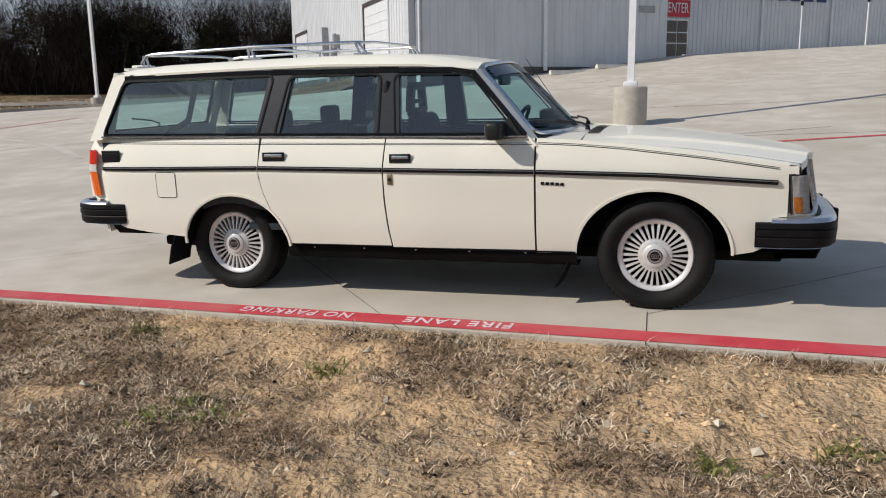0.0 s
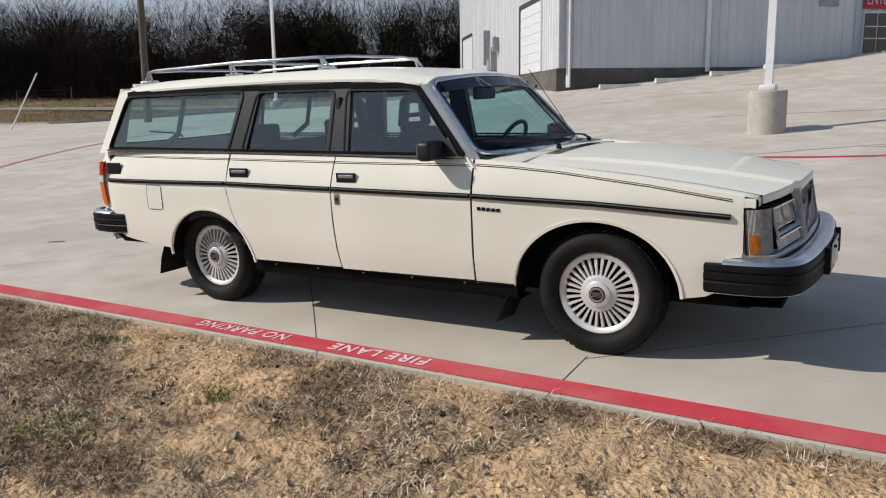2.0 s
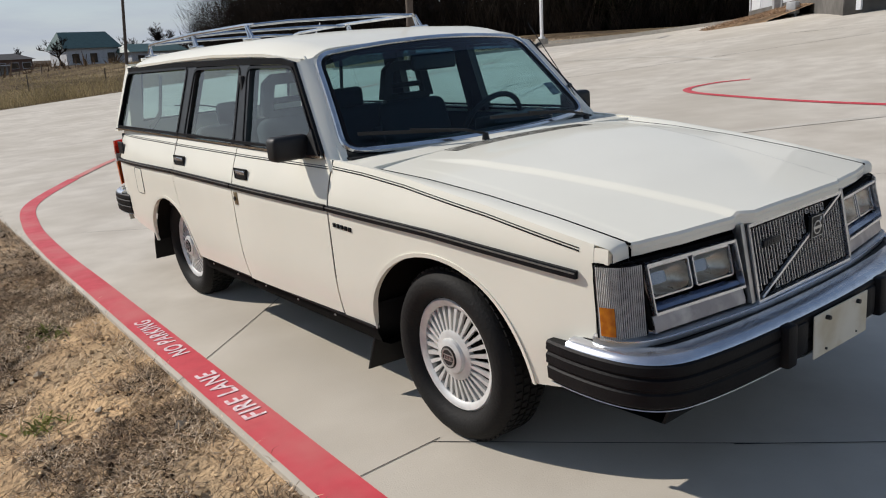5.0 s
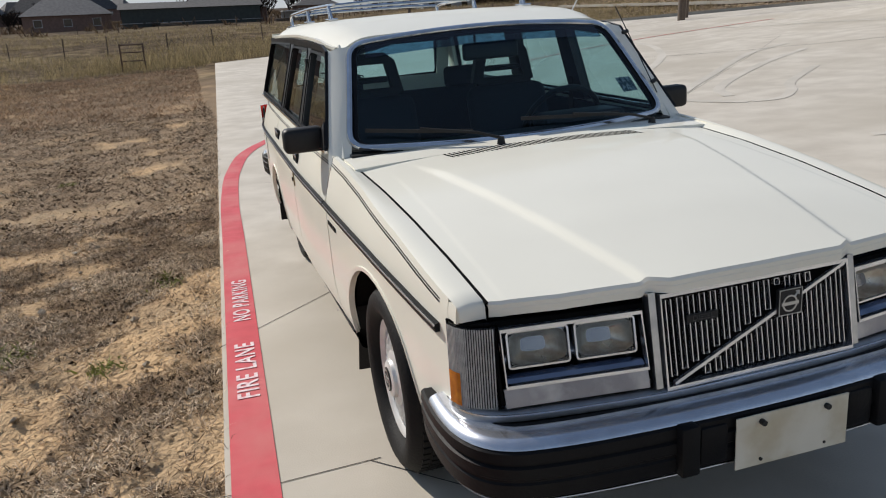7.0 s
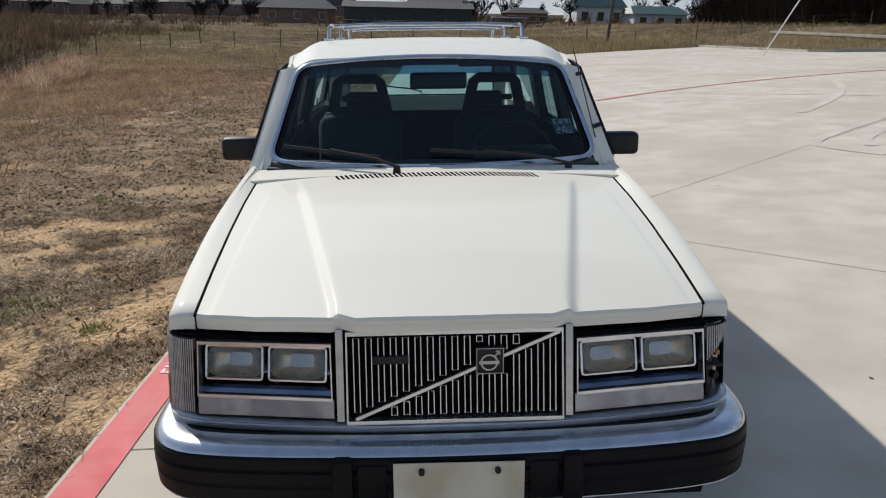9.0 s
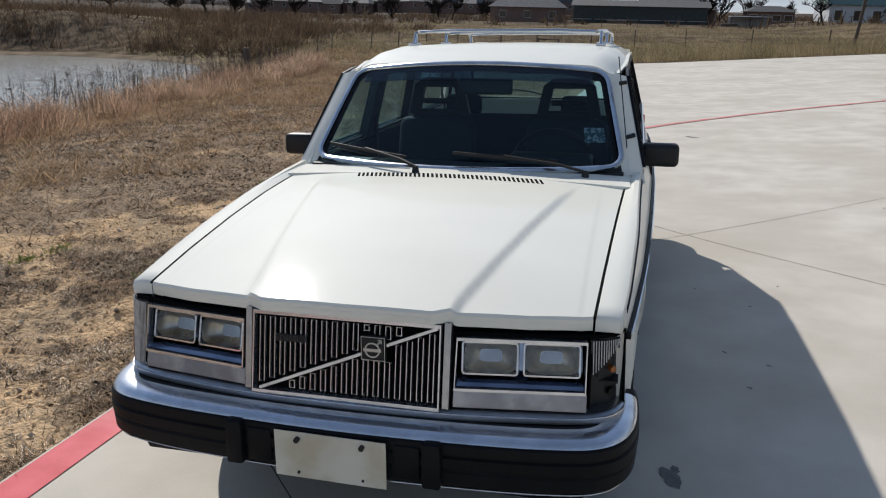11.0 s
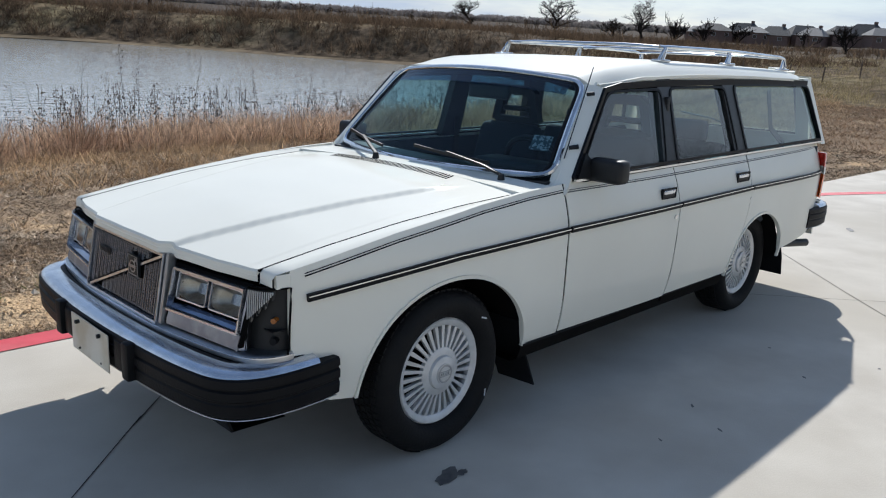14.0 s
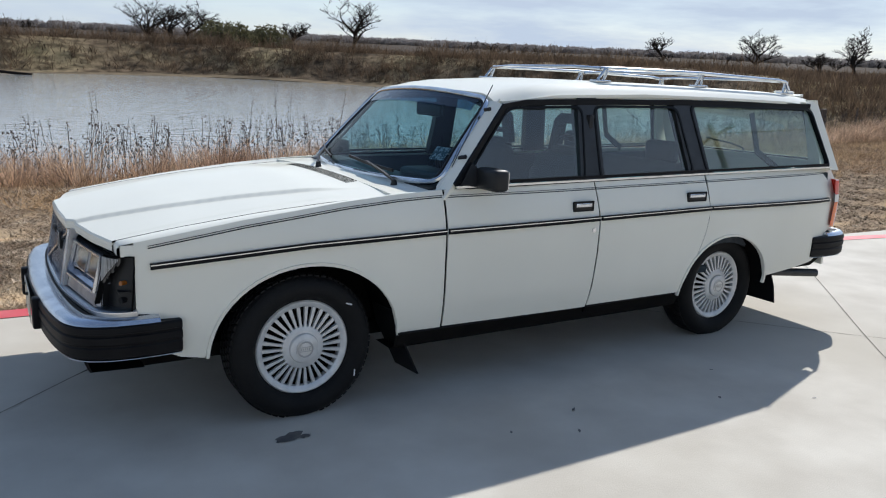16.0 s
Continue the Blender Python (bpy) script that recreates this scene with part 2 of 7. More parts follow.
def thing(name, label, category, group="", m=None, kind=""):
    """An Empty at a thing's base that holds its parts."""
    ob = new(name)
    ob.matrix_world = m or Matrix()
    ob.empty_display_size = 0.1
    return tagged(ob, label, category, group, kind)


def joined(*makers):
    bm = bmesh.new()
    for f in makers:
        f(bm)
    return bm


def add_box(bm, c, s, bevel=0.0, rot=None, seg=2):
    r = bmesh.ops.create_cube(bm, size=1.0)
    vs = r["verts"]
    m = Matrix.Translation(c) @ (rot.to_4x4() if rot else Matrix()) @ Matrix.Diagonal((*s, 1))
    bmesh.ops.transform(bm, matrix=m, verts=vs)
    if bevel:
        es = list({e for v in vs for e in v.link_edges})
        bmesh.ops.bevel(bm, geom=es, offset=bevel, segments=seg, affect="EDGES", profile=0.5)
    return bm


def box(c, s, bevel=0.0, rot=None, seg=2):
    return add_box(bmesh.new(), c, s, bevel, rot, seg)


def add_rod(bm, a, b, r, r2=None, n=8, caps=True):
    a, b = Vector(a), Vector(b)
    d = b - a
    q = d.to_track_quat("Z", "Y").to_matrix().to_4x4()
    bmesh.ops.create_cone(bm, cap_ends=caps, segments=n, radius1=r, radius2=r if r2 is None else r2, depth=d.length, matrix=Matrix.Translation((a + b) / 2) @ q)
    return bm


def rod(a, b, r, r2=None, n=8):
    return add_rod(bmesh.new(), a, b, r, r2, n)


def add_tube(bm, pts, profile, closed=False, up=(0, 0, 1), cap=True):
    """Sweeps a closed profile of (side, up) offsets along pts."""
    pts = [Vector(p) for p in pts]
    rings = []
    n = len(pts)
    for i, p in enumerate(pts):
        a = pts[(i - 1) % n] if closed or i else p
        b = pts[(i + 1) % n] if closed or i < n - 1 else p
        t = (b - a).normalized()
        side = t.cross(Vector(up))
        side = side.normalized() if side.length > 1e-4 else Vector((1, 0, 0))
        u = side.cross(t).normalized()
        rings.append([bm.verts.new(p + side * s + u * v) for s, v in profile])
    m = len(profile)
    for i in range(n if closed else n - 1):
        r0, r1 = rings[i], rings[(i + 1) % n]
        for j in range(m):
            bm.faces.new((r0[j], r0[(j + 1) % m], r1[(j + 1) % m], r1[j]))
    if cap and not closed:
        bm.faces.new(rings[0])
        bm.faces.new(rings[-1][::-1])
    return bm


def tube(pts, profile, closed=False, up=(0, 0, 1)):
    return add_tube(bmesh.new(), pts, profile, closed, up)


def ring(r, n=8, ry=None):
    return [(r * cos(2 * pi * i / n), (ry or r) * sin(2 * pi * i / n)) for i in range(n)]


def slab(w, h):
    return [(-w / 2, -h / 2), (w / 2, -h / 2), (w / 2, h / 2), (-w / 2, h / 2)]


def add_grid(bm, rows):
    vs = [[bm.verts.new(p) for p in row] for row in rows]
    for a, b in zip(vs, vs[1:]):
        for i in range(len(a) - 1):
            bm.faces.new((a[i], a[i + 1], b[i + 1], b[i]))
    return bm


def grid(rows, thick=0.0, away=None):
    """A sheet of quads; with thick it becomes a shell, grown along the offset away."""
    bm = bmesh.new()
    add_grid(bm, rows)
    if thick:
        off = Vector(away) * thick
        back = [[Vector(p) + off for p in row] for row in rows]
        add_grid(bm, back)
        for line, bline in ((rows[0], back[0]), (rows[-1], back[-1]), ([r[0] for r in rows], [r[0] for r in back]), ([r[-1] for r in rows], [r[-1] for r in back])):
            add_grid(bm, [line, bline])
        bmesh.ops.remove_doubles(bm, verts=bm.verts[:], dist=1e-5)
    return bm


def add_lathe(bm, prof, m=None, n=48):
    """Turns a profile of (radius, height) round z, then moves it by m."""
    rows = [[Vector((r * cos(2 * pi * i / n), r * sin(2 * pi * i / n), z)) for i in range(n)] for r, z in prof]
    vs = [[bm.verts.new((m @ p) if m else p) for p in row] for row in rows]
    for a, b in zip(vs, vs[1:]):
        for i in range(n):
            bm.faces.new((a[i], a[(i + 1) % n], b[(i + 1) % n], b[i]))
    return bm


def lathe(prof, m=None, n=48):
    return add_lathe(bmesh.new(), prof, m, n)


def add_plate(bm, pts, off):
    """A flat polygon given thickness by the offset off."""
    f = [bm.verts.new(p) for p in pts]
    b = [bm.verts.new(Vector(p) + Vector(off)) for p in pts]
    bm.faces.new(f)
    bm.faces.new(b[::-1])
    for i in range(len(f)):
        j = (i + 1) % len(f)
        bm.faces.new((f[i], f[j], b[j], b[i]))
    return bm


def plate(pts, off):
    return add_plate(bmesh.new(), pts, off)


def pane(pts):
    bm = bmesh.new()
    bm.faces.new([bm.verts.new(p) for p in pts])
    return bm


def lerp(a, b, t):
    return a + (b - a) * t


def table(x, pts):
    """Straight lines between (x, y) pairs."""
    if x <= pts[0][0]:
        return pts[0][1]
    for (x0, y0), (x1, y1) in zip(pts, pts[1:]):
        if x <= x1:
            return lerp(y0, y1, (x - x0) / (x1 - x0))
    return pts[-1][1]


def smooth_table(x, pts):
    """The same, eased by averaging over a short stretch."""
    w = 0.12
    return sum(table(x + d * w, pts) for d in (-1, -0.5, 0, 0.5, 1)) / 5


def lettering(text, size, m, material, parent, name="lettering", depth=0.002, stretch=1.0, bold=0.0, spacing=1.0):
    """Raised letters from the built-in font, as one mesh."""
    cu = bpy.data.curves.new(name, "FONT")
    cu.body, cu.size, cu.extrude, cu.align_x, cu.align_y = text, size, depth, "CENTER", "CENTER"
    cu.offset, cu.space_character = bold, spacing
    tmp = new(name, cu)
    dg = bpy.context.evaluated_depsgraph_get()
    me = bpy.data.meshes.new_from_object(tmp.evaluated_get(dg))
    bpy.data.objects.remove(tmp)
    me.transform(m @ Matrix.Diagonal((stretch, 1, 1, 1)))
    me.materials.clear()
    me.materials.append(material)
    ob = new(name, me)
    if parent is not None:
        ob.parent = parent
    return ob

# ---- ground, lot, pond ----
WATER = -1.4
rng = np.random.default_rng(7)
LATTICE = rng.random((256, 256))


def vnoise(x, y):
    """Smooth value noise of numpy arrays, 0 to 1."""
    x, y = np.asarray(x, float), np.asarray(y, float)
    i, j = np.floor(x).astype(int), np.floor(y).astype(int)
    f, g = x - i, y - j
    f, g = f * f * (3 - 2 * f), g * g * (3 - 2 * g)
    a, b = LATTICE[i % 256, j % 256], LATTICE[(i + 1) % 256, j % 256]
    c, d = LATTICE[i % 256, (j + 1) % 256], LATTICE[(i + 1) % 256, (j + 1) % 256]
    return (a * (1 - f) + b * f) * (1 - g) + (c * (1 - f) + d * f) * g


def fbm(x, y, n=3):
    return sum(vnoise(x * 2 ** k + 17 * k, y * 2 ** k + 31 * k) / 2 ** k for k in range(n)) / (2 - 2 ** (1 - n))


def ease(v, a, b):
    t = np.clip((v - a) / (b - a), 0, 1)
    return t * t * (3 - 2 * t)


def edge_y(x):
    return -1.305 - 0.031 * np.asarray(x, float)


def west_rise(x, y):
    """The pasture climbs gently to the houses in the west."""
    return 0.012 * np.clip(-np.asarray(x, float) - 35, 0, 120) * ease(np.asarray(y, float), -140, -20)


def climb(x, y):
    """The land climbs to the building: a slope that begins beside the car and dies out to the west."""
    x, y = np.asarray(x, float), np.minimum(np.asarray(y, float), 90)
    run = np.where(y < 2.4, np.maximum(y - 0.9, 0) ** 2 / 3, y - 1.65)
    west = 0.22 * ease(-x, 8, 38) * ease(y, -14, -1)
    return 0.039 * run * np.interp(x, [-110, -60, -30, -12], [0.0, 0.55, 0.55, 1.0]) + west + west_rise(x, y)


def lot_z(x, y):
    """Height of the concrete in the lot's axes: flat by the car, rising to the building."""
    y = np.asarray(y, float)
    s = np.clip((y - 10) / 17, 0, 1.0)
    return s * np.interp(x, [-16, -8, -4, 1.5, 8], [0.05, 0.67, 0.77, 0.99, 1.05]) - 0.026 * np.clip(y - 28, 0, 30) + climb(x, y)


def turned(x, y):
    """The building and the wood stand a little askew to the car."""
    c, s = cos(radians(1.4)), sin(radians(1.4))
    return (1.8 + c * (x - 1.8) - s * (y + 4.7), -4.7 + s * (x - 1.8) + c * (y + 4.7))


def plane_w(x, y, z=0.0):
    """World height of a point of the lot's axes."""
    m = LOT
    return m[2][0] * np.asarray(x, float) + m[2][1] * np.asarray(y, float) + m[2][2] * z


LOT_LEFT = [(-1.0, -35.5), (12.0, -43.0), (18.0, -45.0), (18.6, -33.0), (24.6, -28.2), (26.0, -24.0), (28.3, -13.0), (90.0, -13.0)]
SHORE = [(60, -60), (40, -72), (15, -72), (0, -68), (-15, -69), (-27, -60), (-35, -46), (-40, -38), (-40.5, -31), (-38, -24), (-30, -18.5), (-18, -16.5), (-8, -15.2), (2, -14.5), (14, -15), (30, -17), (50, -28)]


def lot_left(y):
    return np.interp(y, [p[0] for p in LOT_LEFT], [p[1] for p in LOT_LEFT])


def pond_depth(x, y):
    """Signed distance to the pond's shore, positive inside."""
    x, y = np.asarray(x, float), np.asarray(y, float)
    best = np.full(x.shape, 1e9)
    inside = np.zeros(x.shape, bool)
    n = len(SHORE)
    for i in range(n):
        (ax, ay), (bx, by) = SHORE[i], SHORE[(i + 1) % n]
        t = np.clip(((x - ax) * (bx - ax) + (y - ay) * (by - ay)) / ((bx - ax) ** 2 + (by - ay) ** 2), 0, 1)
        best = np.minimum(best, np.hypot(x - ax - t * (bx - ax), y - ay - t * (by - ay)))
        if ay != by:
            inside ^= ((ay > y) != (by > y)) & (x < ax + (y - ay) / (by - ay) * (bx - ax))
    return np.where(inside, best, -best)


def ground_w(x, y):
    """World height of the bare ground at lot coordinates x, y."""
    x, y = np.asarray(x, float), np.asarray(y, float)
    d = edge_y(x) - y
    left = lot_left(np.clip(y, -1, 90)) - x
    inside = (d < -0.5) & (left < 0) & (y < 70)
    near = plane_w(x, y) - 0.028 - 0.045 * ease(d, 0.05, 0.8) + 0.07 * (fbm(x * 0.9, y * 0.9) - 0.5) * ease(d, 0.1, 1.5) + (0.075 * (fbm(x * 5, y * 5) - 0.5) + 0.05 * (fbm(x * 12, y * 12) - 0.5)) * ease(d, 0.0, 0.3) * (1 - ease(d, 6, 14))
    far = -0.35 + 0.9 * (fbm(x / 60 + 5, y / 60) - 0.5)
    far = far + ease(y, 15, 30) * 1.15 * ease(-x, 5, 14) + ease(np.hypot(x, y), 180, 900) * 10
    away = np.maximum(d, left)
    z = near + (far - near) * ease(away, 3, 26)
    p = pond_depth(x, y)
    bank = WATER - 0.06 + np.where(p < 0, -p * 0.10, -np.minimum(p * 0.25, 0.9))
    hold = ease(p, -11, -0.5)
    z = z + (np.minimum(bank, z) - z) * hold
    rise = ease(-p, 2, 9) * (1 - ease(-p, 9, 40)) * ease(-y, 26, 45) * 1.6
    z = z + rise
    return np.where(inside, plane_w(x, y, lot_z(x, y)) - 0.15, z + climb(x, y))


def on_ground(x, y):
    """World place of the ground at lot coordinates."""
    z = float(ground_w(np.array([x]), np.array([y]))[0])
    return Vector((x, y, z))


def cover(x, y):
    """Share of the earth that is grown over, 0 to 1."""
    more = 0.14 * np.maximum(ease(-y, 3.2, 6), 0.8 * ease(-x, 1.2, 4.5))
    return ease(0.62 * fbm(x * 1.15 + 3, y * 1.15) + 0.38 * fbm(x * 4.2 + 8, y * 4.2), 0.39 - more, 0.55 - more)


def build_ground():
    seg, rings = 320, 240
    radii = [0.0] + [0.5 * 1.0362 ** k for k in range(rings)]
    ang = np.arange(seg) * 2 * pi / seg
    xs = np.concatenate([[1.0], *[1.0 + r * np.cos(ang) for r in radii[1:]]])
    ys = np.concatenate([[-2.6], *[-2.6 + r * np.sin(ang) for r in radii[1:]]])
    zs = ground_w(xs, ys)
    faces = [(0, 1 + i, 1 + (i + 1) % seg) for i in range(seg)]
    for k in range(rings - 1):
        o, p = 1 + k * seg, 1 + (k + 1) * seg
        faces += [(o + i, p + i, p + (i + 1) % seg, o + (i + 1) % seg) for i in range(seg)]
    g = raw("ground", np.c_[xs, ys, zs].tolist(), faces, GROUND, smooth=True)
    litter = g.data.attributes.new("litter", "FLOAT", "POINT")
    litter.data.foreach_set("value", cover(xs, ys).astype(np.float32))
    tagged(g, "dry bare earth and dead grass field round the lot", "ground", kind="structure")


def ground_mat():
    """Earth near the lot, going over to straw field and brown scrub by large noise."""
    m = mat("earth_and_field", (0.69, 0.48, 0.275), (0.50, 0.345, 0.20), spec=0.03, rough=0.97, scale=7.0, detail=12, bump=1.0, bscale=34, spots=(0.42, 0.315, 0.20), sscale=1.6, lo=0.36, hi=0.64)
    n, l = m.node_tree.nodes, m.node_tree.links
    n["Bump"].inputs["Distance"].default_value = 0.045
    b = n["Principled BSDF"]
    old = b.inputs["Base Color"].links[0].from_socket
    # brown litter of rotted grass where the earth is grown over
    la, lm, lnz = n.new("ShaderNodeAttribute"), n.new("ShaderNodeMix"), n.new("ShaderNodeTexNoise")
    la.attribute_name, lm.data_type = "litter", "RGBA"
    lnz.inputs["Scale"].default_value, lnz.inputs["Detail"].default_value = 60, 4
    lr, lf = n.new("ShaderNodeMapRange"), n.new("ShaderNodeMath")
    lr.inputs["From Min"].default_value, lr.inputs["From Max"].default_value = 0.40, 0.56
    lr.inputs["To Min"].default_value, lr.inputs["To Max"].default_value = 0.35, 1.0
    lf.operation = "MULTIPLY"
    lm.inputs["B"].default_value = (0.34, 0.25, 0.165, 1)
    l.new(lnz.outputs["Fac"], lr.inputs["Value"])
    l.new(la.outputs["Fac"], lf.inputs[0])
    l.new(lr.outputs[0], lf.inputs[1])
    l.new(lf.outputs[0], lm.inputs["Factor"])
    l.new(old, lm.inputs["A"])
    old = lm.outputs["Result"]
    geo = n.new("ShaderNodeNewGeometry")
    ln = n.new("ShaderNodeVectorMath")
    ln.operation = "LENGTH"
    l.new(geo.outputs["Position"], ln.inputs[0])
    mr = n.new("ShaderNodeMapRange")
    mr.inputs["From Min"].default_value, mr.inputs["From Max"].default_value = 12, 34
    l.new(ln.outputs["Value"], mr.inputs["Value"])
    t = n.new("ShaderNodeTexNoise")
    t.inputs["Scale"].default_value, t.inputs["Detail"].default_value = 0.09, 8
    l.new(geo.outputs["Position"], t.inputs["Vector"])
    cr = n.new("ShaderNodeValToRGB")
    for k, (p, c) in enumerate(((0.35, (0.095, 0.070, 0.047)), (0.50, (0.150, 0.110, 0.068)), (0.62, (0.225, 0.174, 0.100)), (0.75, (0.165, 0.142, 0.072)))):
        e = cr.color_ramp.elements[k] if k < 2 else cr.color_ramp.elements.new(p)
        e.position, e.color = p, (*c, 1)
    l.new(t.outputs["Fac"], cr.inputs["Fac"])
    # tufts and stems too fine to stand as leaves so far away
    tf = n.new("ShaderNodeTexNoise")
    tf.inputs["Scale"].default_value, tf.inputs["Detail"].default_value = 1.1, 12
    l.new(geo.outputs["Position"], tf.inputs["Vector"])
    tr = n.new("ShaderNodeMapRange")
    tr.inputs["From Min"].default_value, tr.inputs["From Max"].default_value = 0.36, 0.66
    tr.inputs["To Min"].default_value, tr.inputs["To Max"].default_value = 0.45, 1.5
    l.new(tf.outputs["Fac"], tr.inputs["Value"])
    tv = n.new("ShaderNodeHueSaturation")
    l.new(tr.outputs[0], tv.inputs["Value"])
    l.new(cr.outputs["Color"], tv.inputs["Color"])
    mx = n.new("ShaderNodeMix")
    mx.data_type = "RGBA"
    l.new(mr.outputs[0], mx.inputs["Factor"])
    l.new(old, mx.inputs["A"])
    l.new(tv.outputs[0], mx.inputs["B"])
    # wooded slopes far off
    fr, fm = n.new("ShaderNodeMapRange"), n.new("ShaderNodeMix")
    fr.inputs["From Min"].default_value, fr.inputs["From Max"].default_value = 100, 200
    fm.data_type = "RGBA"
    fm.inputs["B"].default_value = (0.085, 0.068, 0.053, 1)
    l.new(ln.outputs["Value"], fr.inputs["Value"])
    l.new(fr.outputs[0], fm.inputs["Factor"])
    l.new(mx.outputs["Result"], fm.inputs["A"])
    l.new(fm.outputs["Result"], b.inputs["Base Color"])
    return m


GROUND = ground_mat()
build_ground()


def build_lot():
    deep = [0, 0.02, 0.6, 1.5, 2, 2.3, 2.6, 2.9, 3.2, 3.5, 3.8, 4.2, 5, 6, 8, 9, 10, 11, 12, 13, 14, 16, 18, 20, 22, 24, 26, 28, 30, 33, 36, 40, 46, 54, 62, 72]
    u = [i / 160 for i in range(161)]
    rows = []
    for d in deep:
        x0 = float(lot_left(d - 0.4))
        xs = [lerp(x0, 60.0, t) for t in u]
        rows.append([Vector((x, float(edge_y(x)) + d, float(lot_z(x, float(edge_y(x)) + d)) - (0.004 if d == 0 else 0))) for x in xs])
    low = [p + Vector((0, 0, -0.13)) for p in rows[0]]
    ob = part("pavement", grid([low] + rows), CONCRETE, angle=50)
    ob.matrix_world = LOT
    tagged(ob, "pale sun-bleached concrete parking lot with worn tyre marks", "pavement", kind="structure")
    return ob


pavement = build_lot()


def strip(name, pts, width, material, label="", lift=0.004, parent=None):
    """A painted or filled line on the concrete."""
    rows = []
    P = [Vector((*p, 0)) for p in pts]
    for i, p in enumerate(P):
        t = (P[min(i + 1, len(P) - 1)] - P[max(i - 1, 0)]).normalized()
        s = Vector((-t.y, t.x, 0)) * width / 2
        rows.append([Vector((q.x, q.y, float(lot_z(q.x, q.y)) + lift)) for q in (p - s, p + s)])
    ob = part(name, grid(rows), material, parent)
    if parent is None:
        ob.matrix_world = LOT
        tagged(ob, label, "line", kind="structure")
    return ob


def curve_pts(ctrl, n=8):
    """A smooth run through control points."""
    out = []
    c = [Vector((*p, 0)) for p in ctrl]
    for i in range(len(c) - 1):
        p0, p1, p2, p3 = c[max(i - 1, 0)], c[i], c[i + 1], c[min(i + 2, len(c) - 1)]
        for k in range(n):
            t = k / n
            q = 0.5 * (2 * p1 + (p2 - p0) * t + (2 * p0 - 5 * p1 + 4 * p2 - p3) * t * t + (3 * p1 - p0 - 3 * p2 + p3) * t ** 3)
            out.append((q.x, q.y))
    return out + [ctrl[-1]]


mid = lambda x: (x, float(edge_y(x)) + 0.100)
strip("fire_lane_line", curve_pts([mid(12), mid(6), mid(2), mid(0), mid(-2), mid(-3.6), (-5.2, -0.97), (-6.75, -0.66), (-8.55, 0.20)]), 0.158, REDPAINT, "bright red painted fire lane line along the kerb edge")
strip("worn_fire_line", curve_pts([(-8.55, 0.20), (-10.9, 1.70), (-13.4, 4.4), (-15.9, 8.0), (-17.6, 12.0), (-18.3, 17.0)]), 0.13, FADED, "faded red fire lane line across the lot", 0.009)
strip("fire_lane_loop", curve_pts([(30, 16.5), (9, 9.9), (4.3, 8.2), (2.8, 7.62), (1.8, 7.34), (0.6, 7.24), (-0.3, 7.30), (-1.8, 7.62), (-3.3, 8.15), (-4.25, 8.6), (-4.62, 9.1), (-4.5, 9.75), (-4.1, 10.05)]), 0.13, REDPAINT, "red painted fire lane line round a lot island", 0.007)
tagged(lettering("FIRE LANE", 0.128, LOT @ pose(0.322, -1.205, 0.0065, 0, 0, 178.2), WHITEPAINT, None, "lettering", 0.0006, 0.93, 0.0024, 1.16), "white stencilled letters on the red line", "lettering", kind="structure")
tagged(lettering("NO PARKING", 0.124, LOT @ pose(-0.668, -1.172, 0.0065, 0, 0, 178.2), WHITEPAINT, None, "lettering", 0.0006, 0.86, 0.0022, 1.16), "white stencilled letters on the red line", "lettering", kind="structure")

JOINTS = [[(0.05, -1.37), (-0.6, -0.62), (-2.33, 1.32), (-4.7, 3.95), (-12, 12)], [(1.314, -1.385), (1.295, -0.82)], [(1.295, -0.86), (2.07, -0.16), (2.62, 0.37), (8, 5.6)],
          [(-4.2, -0.72), (-3.24, 0.2), (-2.0, 1.37), (-0.83, 2.53), (4, 7.2), (9, 12)], [(-1, 12.5), (6, 13.3), (16, 14.5)], [(-12, 16.5), (0, 17.5), (14, 19)], [(2, 8.4), (9, 9.3), (20, 10.6)], [(-14, 6), (-6, 14), (0, 20)]]
for k, pts in enumerate(JOINTS):
    strip("joint", curve_pts(pts, 6), 0.0045 if k < 4 else 0.022, JOINT, "dark sawn joint in the concrete", 0.0022 if k < 4 else 0.003)

water_m = bpy.data.materials.new("pond_water")
water_m.use_nodes = True
wb = water_m.node_tree.nodes["Principled BSDF"]
# pale base colour carries part of the sky's reflection
wb.inputs["Base Color"].default_value, wb.inputs["Roughness"].default_value = (0.42, 0.41, 0.37, 1), 0.08
wb.inputs["IOR"].default_value = 1.9
wt = water_m.node_tree.nodes.new("ShaderNodeTexNoise")
wt.inputs["Scale"].default_value, wt.inputs["Detail"].default_value = 2.6, 4
wgeo = water_m.node_tree.nodes.new("ShaderNodeNewGeometry")
water_m.node_tree.links.new(wgeo.outputs["Position"], wt.inputs["Vector"])
wbm = water_m.node_tree.nodes.new("ShaderNodeBump")
wbm.inputs["Strength"].default_value, wbm.inputs["Distance"].default_value = 0.5, 0.09
water_m.node_tree.links.new(wt.outputs["Fac"], wbm.inputs["Height"])
water_m.node_tree.links.new(wbm.outputs[0], wb.inputs["Normal"])
pond = raw("water", [(-46, -78, WATER), (66, -78, WATER), (66, -12, WATER), (-46, -12, WATER)], [(0, 1, 2, 3)], water_m)
tagged(pond, "still pond with muddy green-grey water", "pond", kind="structure")


